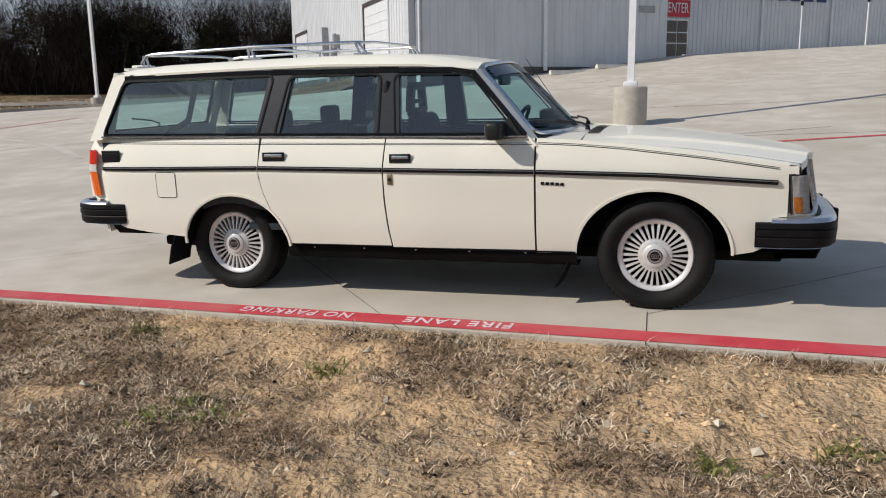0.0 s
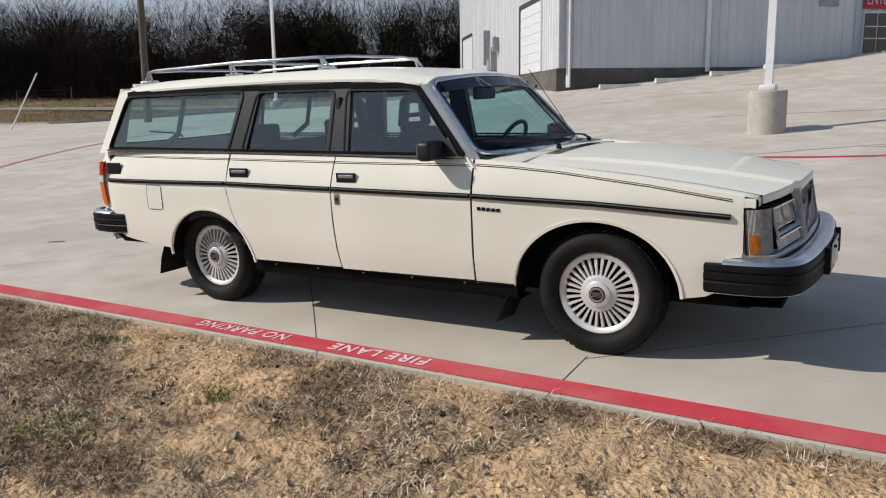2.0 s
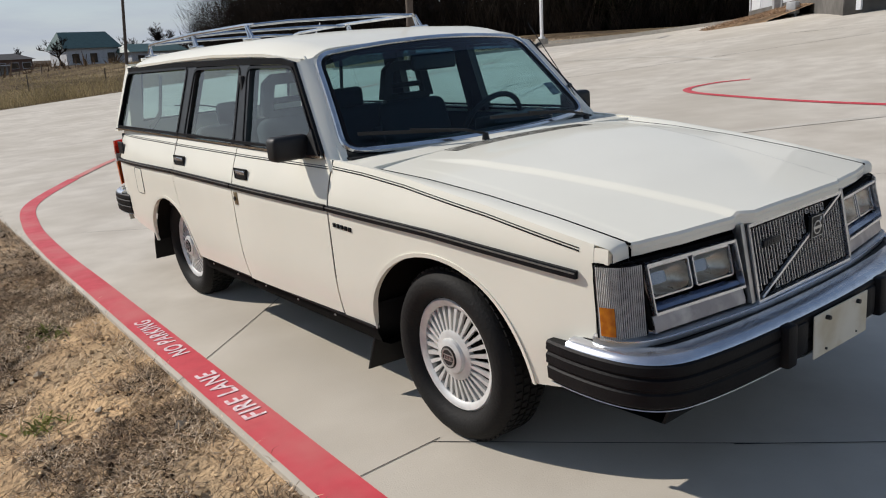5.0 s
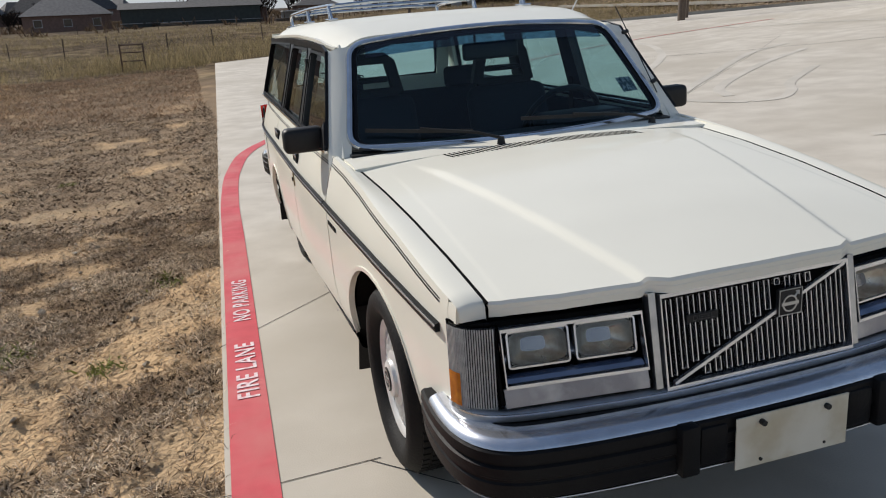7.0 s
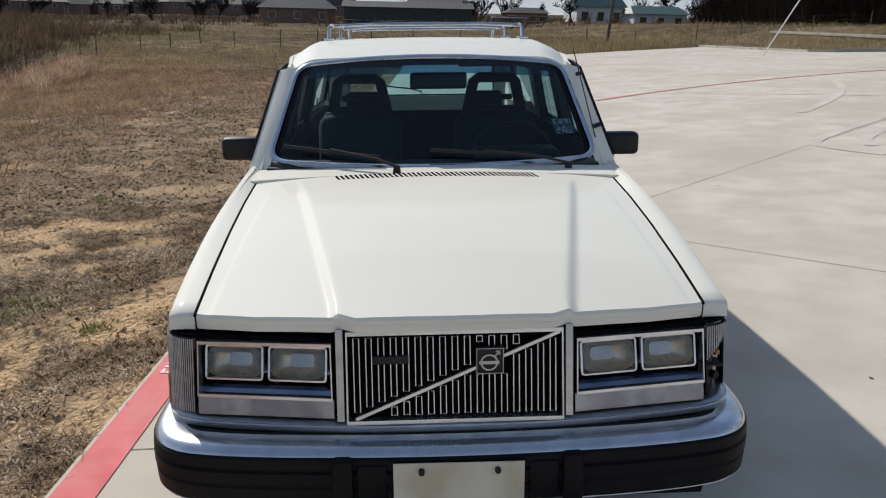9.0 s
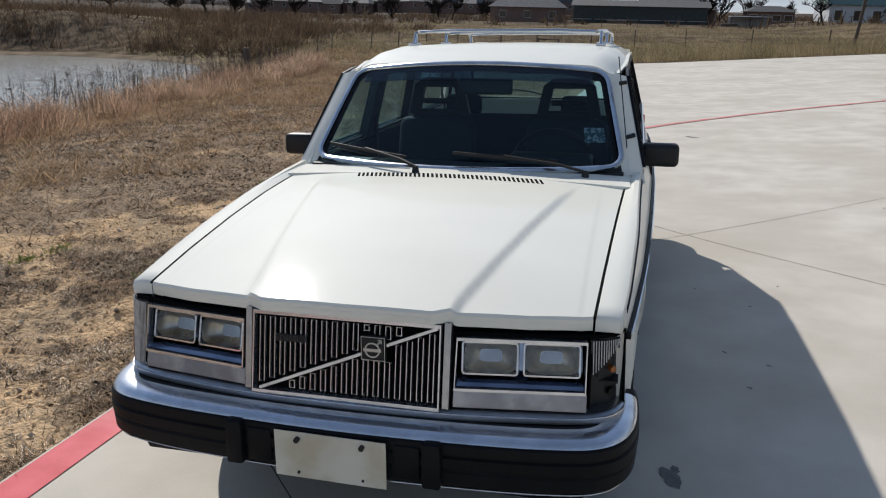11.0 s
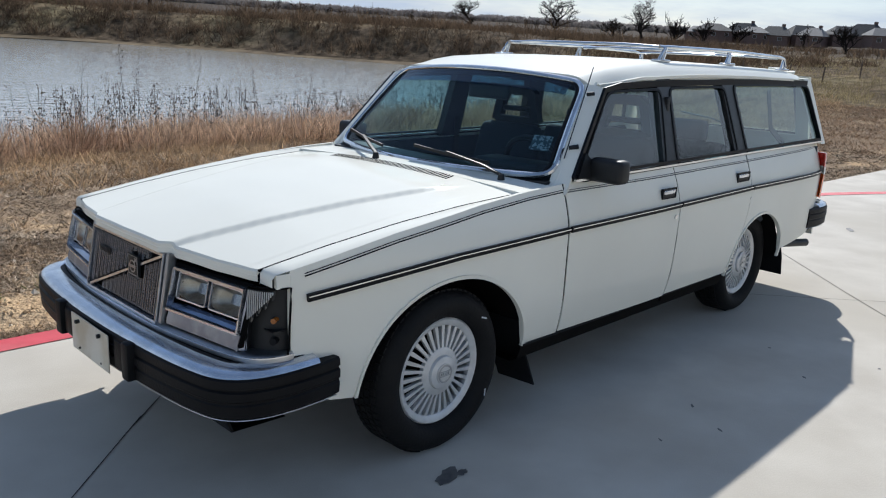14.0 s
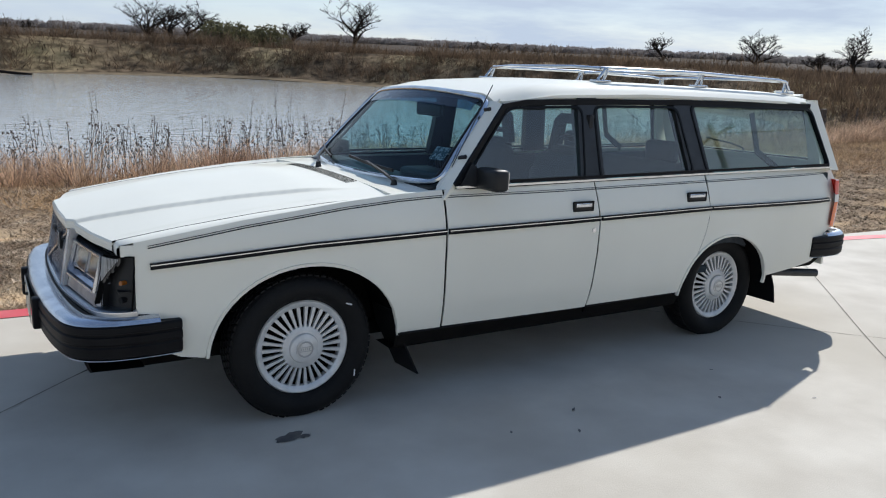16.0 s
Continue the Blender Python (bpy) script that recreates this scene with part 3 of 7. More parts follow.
# oil spots and scuffs on the concrete
OIL = mat("oil_stain", (0.085, 0.08, 0.075), (0.14, 0.13, 0.12), rough=0.6, scale=30)
for k, (x, y, a, b, turn) in enumerate(((1.458, 0.935, 0.068, 0.036, 0.4), (1.40, 0.95, 0.03, 0.02, 0), (-0.80, 1.155, 0.012, 0.008, 0), (-0.945, 1.655, 0.012, 0.008, 0), (0.22, 1.232, 0.022, 0.007, 0.6), (-4.73, 0.32, 0.10, 0.035, 0.5), (0.35, 1.42, 0.02, 0.006, 1), (0.62, 1.3, 0.016, 0.006, 1), (-0.52, 1.44, 0.02, 0.008, 0.9), (-8.6, 1.6, 0.16, 0.05, 0.8), (-3.4, 2.9, 0.02, 0.012, 0), (0.9, 1.9, 0.012, 0.01, 0))):
    r2 = random.Random(k)
    pts = [Vector((a * cos(q) * r2.uniform(0.6, 1.15), b * sin(q) * r2.uniform(0.6, 1.15), 0)) for q in [2 * pi * i / 16 for i in range(16)]]
    st = part("oil_spot", pane([Matrix.Rotation(turn, 3, "Z") @ p + Vector((x, y, 0.003 + float(lot_z(x, y)))) for p in pts]), OIL)
    st.matrix_world = LOT
    tagged(st, "dark oil spot on the concrete", "stain", kind="structure")


# pale mud along the pond's far waterline
def mud_shore():
    V, F = [], []
    pts = curve_pts(SHORE[:11], 14)
    for i, (x, y) in enumerate(pts):
        a, b = Vector((*pts[max(i - 1, 0)], 0)), Vector((*pts[min(i + 1, len(pts) - 1)], 0))
        n = Vector((0, 0, 1)).cross((b - a).normalized())
        out = 0.1 + 0.8 * float(fbm(np.array(x * 0.13), np.array(y * 0.13)))
        for k in range(5):
            q = Vector((x, y, 0)) + n * lerp(-0.8, out, k / 4)
            V.append((q.x, q.y, max(float(ground_w(np.array([q.x]), np.array([q.y]))[0]) + 0.10, WATER + 0.01)))
        if i:
            o = 5 * i
            F += [(o - 5 + k, o - 4 + k, o + 1 + k, o + k) for k in range(4)]
    tagged(raw("shore", V, F, MUD, smooth=True), "pale dry mud at the pond's edge", "shore", kind="structure")


MUD = mat("pale_mud", (0.23, 0.175, 0.11), (0.12, 0.092, 0.06), spec=0.03, rough=0.95, scale=0.6, detail=9, bump=0.6, bscale=6)
mud_shore()

# curved tyre marks and scuffs on the concrete
SKID = mat("tyre_mark", (0.485, 0.45, 0.385), (0.56, 0.52, 0.45), rough=0.85, scale=1.4, detail=10, lo=0.42, hi=0.62)
for pts, wide in (([(-4.6, 5.3), (-5.6, 5.0), (-6.5, 5.75), (-7.5, 6.85), (-8.8, 8.25), (-9.9, 9.6), (-10.3, 10.7)], 0.16), ([(-5.25, 5.5), (-6.0, 5.9), (-7.0, 7.0), (-8.2, 8.6), (-9.1, 10.1)], 0.16),
                  ([(-4.6, 5.35), (-4.5, 5.7), (-4.9, 6.2), (-5.6, 6.8), (-6.7, 8.2)], 0.14), ([(-2.0, 4.6), (-1.0, 6.0), (1.0, 7.9), (4.5, 10.0), (9.0, 11.2)], 0.15), ([(-9, 6.5), (-12, 8.8), (-16, 10.6), (-22, 11.5)], 0.17), ([(-6, 12.5), (-10, 14.2), (-16, 14.6), (-24, 13.6)], 0.18)):
    strip("tyre_mark", curve_pts(pts, 8), wide, SKID, "faint curved dark tyre mark on the concrete", 0.005)

# ---- the estate car ----
car = thing("estate_car", "cream-white boxy estate car with chrome roof rack, parked on concrete", "car", m=LOT.copy())


def half_width(x, z):
    """Half width of the body at a point of its side."""
    w = smooth_table(x, [(-2.40, 0.732), (-2.30, 0.780), (-2.1, 0.816), (-1.7, 0.834), (-1.0, 0.843), (0.0, 0.839), (0.7, 0.820), (1.4, 0.792), (1.9, 0.753), (2.1, 0.728)])
    if z < 0.52:
        w -= 0.022 * ((0.52 - z) / 0.2) ** 2
    if z > 0.755:
        w -= 0.057 * ((z - 0.755) / 0.21) ** 1.5
    return w


def belt_z(x):
    return table(x, [(-2.3, 1.0), (-1.0, 0.982), (0.0, 0.966), (0.66, 0.958), (0.9, 0.945), (1.16, 0.921), (1.58, 0.866), (2.04, 0.790)])


ARCH = {1: (1.313, 0.316, 0.408, 0.350), -1: (-1.242, 0.318, 0.372, 0.314)}


def arch_z(x, low=0.315):
    for cx, z0, a, b in ARCH.values():
        if abs(x - cx) < a:
            return max(low, z0 + b * math.sqrt(1 - ((x - cx) / a) ** 2))
    return low


C_GAP = [(0.33, -0.862), (0.46, -0.922), (0.56, -0.977), (0.66, -1.018), (0.75, -1.036), (0.82, -1.042), (1.0, -1.03)]
TAIL = [(0.36, -2.0), (0.42, -2.09), (0.6, -2.25), (0.8, -2.30), (0.96, -2.262), (1.0, -2.25)]


def side_panel(name, s, rows, label=""):
    """rows of (x, z) on one side of the body."""
    pts = [[Vector((x, s * half_width(x, z), z)) for x, z in row] for row in rows]
    return part(name, grid(pts, 0.018, (0, -s, 0)), PAINT, car, label)


def columns(x0, x1, n, lo, hi, m=16):
    out = []
    for i in range(n + 1):
        x = lerp(x0, x1, i / n)
        a, b = lo(x), hi(x)
        out.append([(x, lerp(a, b, j / m)) for j in range(m + 1)])
    return out


def rows_between(left, right, z0, ztop, n=18, m=14):
    """Rows up a door between two slanting edges."""
    out = []
    for j in range(n + 1):
        t = j / n
        zl = lerp(z0, ztop(left(1.0)), t)
        row = []
        for i in range(m + 1):
            xa, xb = left(zl), right(zl)
            x = lerp(xa, xb, i / m)
            row.append((x, lerp(z0, ztop(x), t)))
        out.append(row)
    return out


GAP = 0.0045
DEEPBLACK = mat("shut_line_black", (0.004, 0.004, 0.004), (0.006, 0.006, 0.006), rough=0.95, scale=20, spec=0.05)
B_GAP = [(0.3, -0.178), (0.45, -0.198), (0.62, -0.214), (0.8, -0.218), (1.0, -0.205)]
for s in (-1, 1):
    side_panel("front_wing", s, columns(0.680 + GAP, 1.988, 58, lambda x: max(arch_z(x), table(x, [(1.72, 0.315), (1.83, 0.335), (1.96, 0.40)])), belt_z))
    door = side_panel("front_door", s, rows_between(lambda z: table(z, B_GAP) + GAP, lambda z: 0.678 - GAP, 0.330, belt_z))
    side_panel("rear_door", s, rows_between(lambda z: table(z, C_GAP) + GAP, lambda z: table(z, B_GAP) - GAP, 0.338, belt_z))
    quarter = [columns(-2.372, -1.042, 48, lambda x: max(arch_z(x, 0.36), table(x, [(-2.35, 0.62), (-2.30, 0.55), (-2.2, 0.46), (-2.09, 0.41), (-1.9, 0.385), (-1.6, 0.36)])), lambda x: min(belt_z(x), table(x, [(-2.372, 0.93), (-2.345, 0.995)])))]
    side_panel("rear_wing", s, quarter[0])
    gap_z = lambda x: table(-x, [(0.862, 0.33), (0.922, 0.46), (0.977, 0.56), (1.018, 0.66), (1.036, 0.75), (1.043, 0.82)])
    side_panel("wheel_arch_lip", s, columns(-1.042, -0.872, 12, lambda x: arch_z(x, 0.325), lambda x: max(gap_z(x), arch_z(x, 0.325) + 0.004), 4))
    for k, (cx, z0, a, b) in ARCH.items():
        # rolled lip round each wheel opening, and the dark well behind it
        th = [pi * i / 28 for i in range(29)]
        lip = []
        for q in th:
            x, z = cx + (a + 0.006) * cos(q), z0 + (b + 0.006) * sin(q)
            lip.append(Vector((x, s * (half_width(x, z) - 0.003), z)))
        part("arch_flare", tube(lip, [(-0.008, 0.010), (0.006, 0.007), (0.007, -0.006), (-0.008, -0.008)], up=(0, 1, 0)), PAINT, car)
        wall = []
        for dy in (0.02, 0.30):
            wall.append([Vector((cx + a * 1.04 * cos(q), s * (half_width(cx + a * cos(q), 0.55) - 0.012 - dy), z0 + b * 1.06 * sin(q))) for q in th])
        wall.append([Vector((cx, s * 0.52, z0))] * len(th))
        part("wheel_well", grid(wall), UNDER, car)
    # sill, pinch seam and lower body
    part("sill", grid([[Vector((x, s * y, z)) for x in (-0.9, -0.4, 0.2, 0.91)] for y, z in ((0.785, 0.335), (0.792, 0.30), (0.775, 0.255), (0.74, 0.235), (0.6, 0.235))]), UNDER, car, "black sill")
    part("inner_side", plate([(-2.25, s * 0.765, 0.66), (-2.25, s * 0.74, 0.97), (0.64, s * 0.755, 0.95), (0.64, s * 0.775, 0.30), (-0.84, s * 0.775, 0.30), (-0.96, s * 0.77, 0.66)], (0, -s * 0.02, 0)), INTER, car)

# black strips added in the shut lines stand for the gaps' shade
for s in (-1, 1):
    for pts in ([(0.6795, 0.33), (0.6795, 0.5), (0.6795, 0.7), (0.6795, 0.8), (0.6795, 0.88), (0.6795, 0.955)], [(x, z) for z, x in B_GAP[:-1]] + [(-0.21, 0.9), (-0.206, 0.965)], [(x, z) for z, x in C_GAP[:-1]] + [(-1.037, 0.9), (-1.031, 0.98)]):
        part("door_seal", tube([Vector((x, s * (half_width(x, z) - 0.0065), z)) for x, z in pts], slab(0.006, 0.010), up=(0, 1, 0)), DEEPBLACK, car)

# floor pan and bulkheads close the inside off from below
part("underbody", box((0.0, 0, 0.27), (4.0, 1.06, 0.07), 0.02), UNDER, car)
part("bulkhead", box((0.84, 0, 0.62), (0.03, 1.38, 0.62)), UNDER, car)
part("engine_block", box((1.4, 0, 0.5), (1.0, 0.9, 0.35), 0.03), UNDER, car)
part("front_panel_backing", box((1.95, 0, 0.61), (0.08, 1.28, 0.28)), UNDER, car)


# roof
def roof_point(x, v):
    """v from -1 to 1 across."""
    w = table(x, [(-2.17, 0.645), (-1.8, 0.668), (0.0, 0.668), (0.3, 0.635)])
    crown = table(x, [(-2.17, 1.445), (-1.9, 1.468), (-1.0, 1.478), (-0.3, 1.474), (0.05, 1.450), (0.36, 1.398)])
    y = v * w
    drop = 0.018 * v * v + 0.055 * max(0, abs(v) - 0.80) ** 2 / 0.04
    return Vector((x, y, crown - drop))


rx = [-2.17, -2.13, -2.0, -1.8, -1.5, -1.1, -0.7, -0.3, 0.0, 0.15, 0.27, 0.36]
rv = [-1, -0.96, -0.92, -0.88, -0.84, -0.8, -0.6, -0.3, 0, 0.3, 0.6, 0.8, 0.84, 0.88, 0.92, 0.96, 1]
roof_rows = []
for x in rx:
    row = []
    for v in rv:
        p = roof_point(x, v)
        if x > 0.2:
            p.x -= 0.05 * abs(v) ** 3
        row.append(p)
    roof_rows.append(row)
part("roof", grid(roof_rows, 0.02, (0, 0, -1)), PAINT, car)


# side glass and pillars lie in a leaning plane
def leaning(x, z, s, out=0.0):
    y = lerp(0.778, 0.665, (z - 0.96) / 0.44) + out
    return Vector((x, s * y, z))


WIN = {
    "rear_quarter_window": [(-2.215, 1.014), (-1.064, 0.997), (-0.966, 1.356), (-2.065, 1.360)],
    "rear_door_window": [(-0.944, 0.996), (-0.263, 0.980), (-0.254, 1.337), (-0.852, 1.345)],
    "front_door_window": [(-0.148, 0.980), (0.585, 0.968), (0.288, 1.318), (-0.168, 1.332)],
}


def rounded(poly, r, n=4):
    """A polygon of (x, z) with rounded corners."""
    out = []
    P = [Vector((*p, 0)) for p in poly]
    for i, p in enumerate(P):
        a, b = P[i - 1], P[(i + 1) % len(P)]
        da, db = (a - p).normalized() * r, (b - p).normalized() * r
        for k in range(n + 1):
            t = k / n
            q = (p + da) * (1 - t) ** 2 + 2 * t * (1 - t) * p + (p + db) * t * t
            out.append((q.x, q.y))
    return out


def grown(poly, d):
    c = Vector((sum(p[0] for p in poly) / len(poly), sum(p[1] for p in poly) / len(poly)))
    hx = max(abs(p[0] - c.x) for p in poly)
    hz = max(abs(p[1] - c.y) for p in poly)
    return [(c.x + (p[0] - c.x) * (1 + d / hx), c.y + (p[1] - c.y) * (1 + d / hz)) for p in poly]


def frame_between(outer, inner, s, out, thick):
    bm = bmesh.new()
    n = len(outer)
    f = [[leaning(x, z, s, out) for x, z in ring_] for ring_ in (outer, inner)]
    b = [[leaning(x, z, s, out - thick) for x, z in ring_] for ring_ in (outer, inner)]
    loops = [f[0], f[1], b[1], b[0]]
    vs = [[bm.verts.new(p) for p in q] for q in loops]
    for k in range(4):
        a, c = vs[k], vs[(k + 1) % 4]
        for i in range(n):
            bm.faces.new((a[i], a[(i + 1) % n], c[(i + 1) % n], c[i]))
    return bm


for s in (-1, 1):
    for name, poly in WIN.items():
        loop = rounded(poly, 0.05)
        glass = part(name, pane([leaning(x, z, s, -0.012) for x, z in loop]), GLASS, car, "tinted side window", smooth=False)
        glass.visible_shadow = False
        part("window_seal", frame_between(grown(loop, 0.011), grown(loop, -0.001), s, 0.006, 0.03), BLACK, glass, "black rubber window seal")
    # pillars
    part("centre_pillar", plate([leaning(-0.285, 0.965, s, 0.002), leaning(-0.125, 0.963, s, 0.002), leaning(-0.145, 1.385, s, 0.002), leaning(-0.272, 1.385, s, 0.002)], (0, -s * 0.05, 0)), FRAMEG, car)
    part("rear_door_pillar", plate([leaning(-1.085, 0.985, s, 0.001), leaning(-0.918, 0.975, s, 0.001), leaning(-0.828, 1.39, s, 0.001), leaning(-0.985, 1.395, s, 0.001)], (0, -s * 0.05, 0)), FRAMEG, car)
    part("tail_pillar", plate([leaning(-2.332, 0.985, s, -0.014), leaning(-2.225, 0.99, s, 0.0), leaning(-2.075, 1.365, s, 0.0), leaning(-2.02, 1.405, s, 0.0), leaning(-2.16, 1.412, s, -0.008)], (0, -s * 0.05, 0)), PAINT, car)
    ap = [Vector((0.685, s * 0.728, 0.945)), Vector((0.585, s * 0.706, 1.05)), Vector((0.455, s * 0.672, 1.195)), Vector((0.345, s * 0.638, 1.318)), Vector((0.30, s * 0.630, 1.358))]
    part("pillar_drip_rail", tube(ap, [(-0.006, -0.010), (0.006, -0.010), (0.007, 0.002), (0.0, 0.005), (-0.006, 0.002)], up=(0, 0, 1)), PAINT, car)
    # belt mouldings and roof gutter
    part("belt_moulding", tube([leaning(x, belt_z(x) + 0.010, s, 0.008) for x in (-2.22, -1.6, -1.0, -0.3, 0.3, 0.62)], slab(0.012, 0.010)), CHROME, car)
    part("window_sill_trim", tube([leaning(x, belt_z(x) + 0.026, s, 0.003) for x in (-2.20, -1.6, -1.0, -0.3, 0.3, 0.60)], slab(0.012, 0.012)), BLACK, car)
    gut = [Vector((x, s * (abs(roof_point(x, 1).y) + 0.004), roof_point(x, 1).z + 0.002)) for x in (-2.16, -1.8, -1.2, -0.6, 0.0, 0.2)] + [Vector((0.30, s * 0.642, 1.345))]
    part("roof_gutter", tube(gut, slab(0.016, 0.014)), PAINT, car)
    part("upper_door_frame", tube([leaning(x, z, s, 0.003) for x, z in ((-2.06, 1.382), (-1.4, 1.381), (-0.9, 1.376), (-0.2, 1.362), (0.18, 1.350), (0.31, 1.330), (0.622, 0.975))], slab(0.012, 0.028)), BLACK, car)


# bonnet
def hood_z(x, y):
    base = table(x, [(0.9, 0.963), (1.2, 0.943), (1.5, 0.911), (1.8, 0.868), (2.0, 0.833), (2.1, 0.814), (2.19, 0.797)])
    w = lerp(0.545, 0.286, (x - 0.9) / 1.25)
    raised = 0.013 * (1 - float(ease(abs(y), w - 0.003, w + 0.016))) * float(ease(x, 0.93, 1.25))
    fold = 0.0015 * (1 - float(ease(abs(y), 0.618, 0.630))) * float(ease(x, 0.98, 1.2))
    return base - 0.035 * (abs(y) / 0.72) ** 2.2 + raised + fold


def hood_w(x):
    """Half width of the bonnet."""
    return lerp(0.705, 0.660, max(0.0, (x - 0.915) / 1.131))


def hood_front(y):
    return table(abs(y), [(0, 2.163), (0.245, 2.157), (0.295, 2.128), (0.5, 2.095), (0.62, 2.062), (0.66, 2.046)])


hood_rows = []
for i in range(25):
    t = i / 24
    row = []
    for j in range(193):
        v = -1 + 2 * j / 192
        w = lerp(0.705, 0.660, t)
        y = v * w
        x = lerp(0.915, hood_front(y), t)
        row.append(Vector((x, y, hood_z(x, y))))
    hood_rows.append(row)
hood_rows.append([p + Vector((0.006, 0, -0.008)) for p in hood_rows[-1]])
hood_rows.append([p + Vector((-0.002, 0, -0.018)) for p in hood_rows[-1]])
part("bonnet", grid(hood_rows, 0.012, (0, 0, -1)), PAINT, car, angle=24)
for s in (-1, 1):
    # wing tops between bonnet and side
    rows = []
    for i in range(25):
        t = i / 24
        x = lerp(0.66, 2.036, t)
        yi = s * (hood_w(x) + 0.008)
        zi = hood_z(max(x, 0.915), yi) + 0.001
        yo, zo = s * half_width(x, belt_z(x)), belt_z(x)
        rows.append([Vector((x, yi - s * 0.001, zi - 0.03)), Vector((x, yi, zi)), Vector((x, lerp(yi, yo, 0.5), lerp(zi, zo, 0.42) + 0.004)), Vector((x, lerp(yi, yo, 0.86), lerp(zi, zo, 0.8) + 0.003)), Vector((x, yo, zo))])
    rows.append([p + Vector((0.010, -s * 0.002, -0.012)) for p in rows[-1]])
    rows.append([Vector((p.x, p.y, min(p.z - 0.012, 0.754))) for p in rows[-1]])
    part("wing_top", grid(rows), PAINT, car, angle=50)
    # added black strip gives the bonnet gap its deep shade
    part("bonnet_seal", tube([Vector((x, s * (hood_w(x) + 0.0035), hood_z(max(x, 0.915), hood_w(x)) - 0.0025)) for x in [lerp(0.80, 2.05, i / 24) for i in range(25)]], slab(0.008, 0.006)), DEEPBLACK, car)
# scuttle below the windscreen
part("scuttle", grid([[Vector((x + 0.06 * (1 - (y / 0.72) ** 2) * k, y, z - 0.02 * (y / 0.72) ** 2)) for y in [-0.73, -0.6, -0.4, -0.2, 0, 0.2, 0.4, 0.6, 0.73]] for x, z, k in ((0.66, 0.964, 1), (0.78, 0.967, 0.9), (0.914, 0.959, 0.0))], 0.02, (0, 0, -1)), PAINT, car)


# windscreen
def ws_point(u, v):
    """u across from -1 to 1, v up from 0 to 1."""
    bot = Vector((0.80 - 0.140 * abs(u) ** 2.2, u * 0.688, 0.966 + 0.012 * abs(u) ** 2))
    top = Vector((0.380 - 0.05 * abs(u) ** 2.2, u * 0.588, 1.388 - 0.035 * abs(u) ** 2))
    p = bot.lerp(top, v)
    p.x += 0.018 * 4 * v * (1 - v) * 0.5
    return p


us = [-1 + i / 8 for i in range(17)]


def ws_loop(k, r=0.075):
    """A rounded loop on the windscreen, shrunk by k towards its middle."""
    w, h = 1.40, 0.58
    out = []
    c = rounded([(-w / 2, 0), (w / 2, 0), (w / 2, h), (-w / 2, h)], r, 6)
    for (x0, z0), (x1, z1) in zip(c, c[1:] + c[:1]):
        n = max(1, int(hypot(x1 - x0, z1 - z0) / 0.09))
        out += [(lerp(x0, x1, i / n), lerp(z0, z1, i / n)) for i in range(n)]
    return [ws_point(x / (w / 2) * k, 0.5 + (z / h - 0.5) * k) for x, z in out]


loops = [ws_loop(k) for k in (0.985, 0.9, 0.75, 0.55, 0.35, 0.15)]
bm = bmesh.new()
add_grid(bm, [q + q[:1] for q in loops])
bm.faces.new([bm.verts.new(p) for p in loops[-1]])
bmesh.ops.remove_doubles(bm, verts=bm.verts[:], dist=1e-5)
for s in (-1, 1):
    skin = []
    for i in range(13):
        t = i / 12
        a, b = ws_point(s * 1.0, lerp(-0.09, 1.0, t)) + Vector((-0.002, 0, -0.002)), leaning(lerp(0.690, 0.318, t), lerp(0.915, 1.338, t), s, 0.002)
        skin.append([a, a.lerp(b, 0.5) + Vector((0.006, s * 0.004, 0.004)), b, b + Vector((-0.03, -s * 0.012, -0.004))])
    part("windscreen_pillar", grid(skin), PAINT, car)
ws = part("windscreen", bm, WGLASS, car, "raked laminated windscreen, faintly tinted")
ws.visible_shadow = False
band_ = part("shade_band", grid([[ws_point(u * 0.90, v) + Vector((0.003, 0, 0.003)) for u in us] for v in (0.84, 0.9, 0.975)]), glass_mat("blue_shade_band", (0.16, 0.30, 0.48)), ws, "blue-tinted shade band")
band_.visible_shadow = False
part("windscreen_trim", tube(ws_loop(1.012, 0.085), ring(0.014, 8), closed=True, up=(1, 0, 1)), CHROME, ws, "chrome windscreen surround")
part("windscreen_seal", tube([p + Vector((-0.004, 0, -0.004)) for p in ws_loop(0.975)], ring(0.011, 6), closed=True, up=(1, 0, 1)), BLACK, ws)


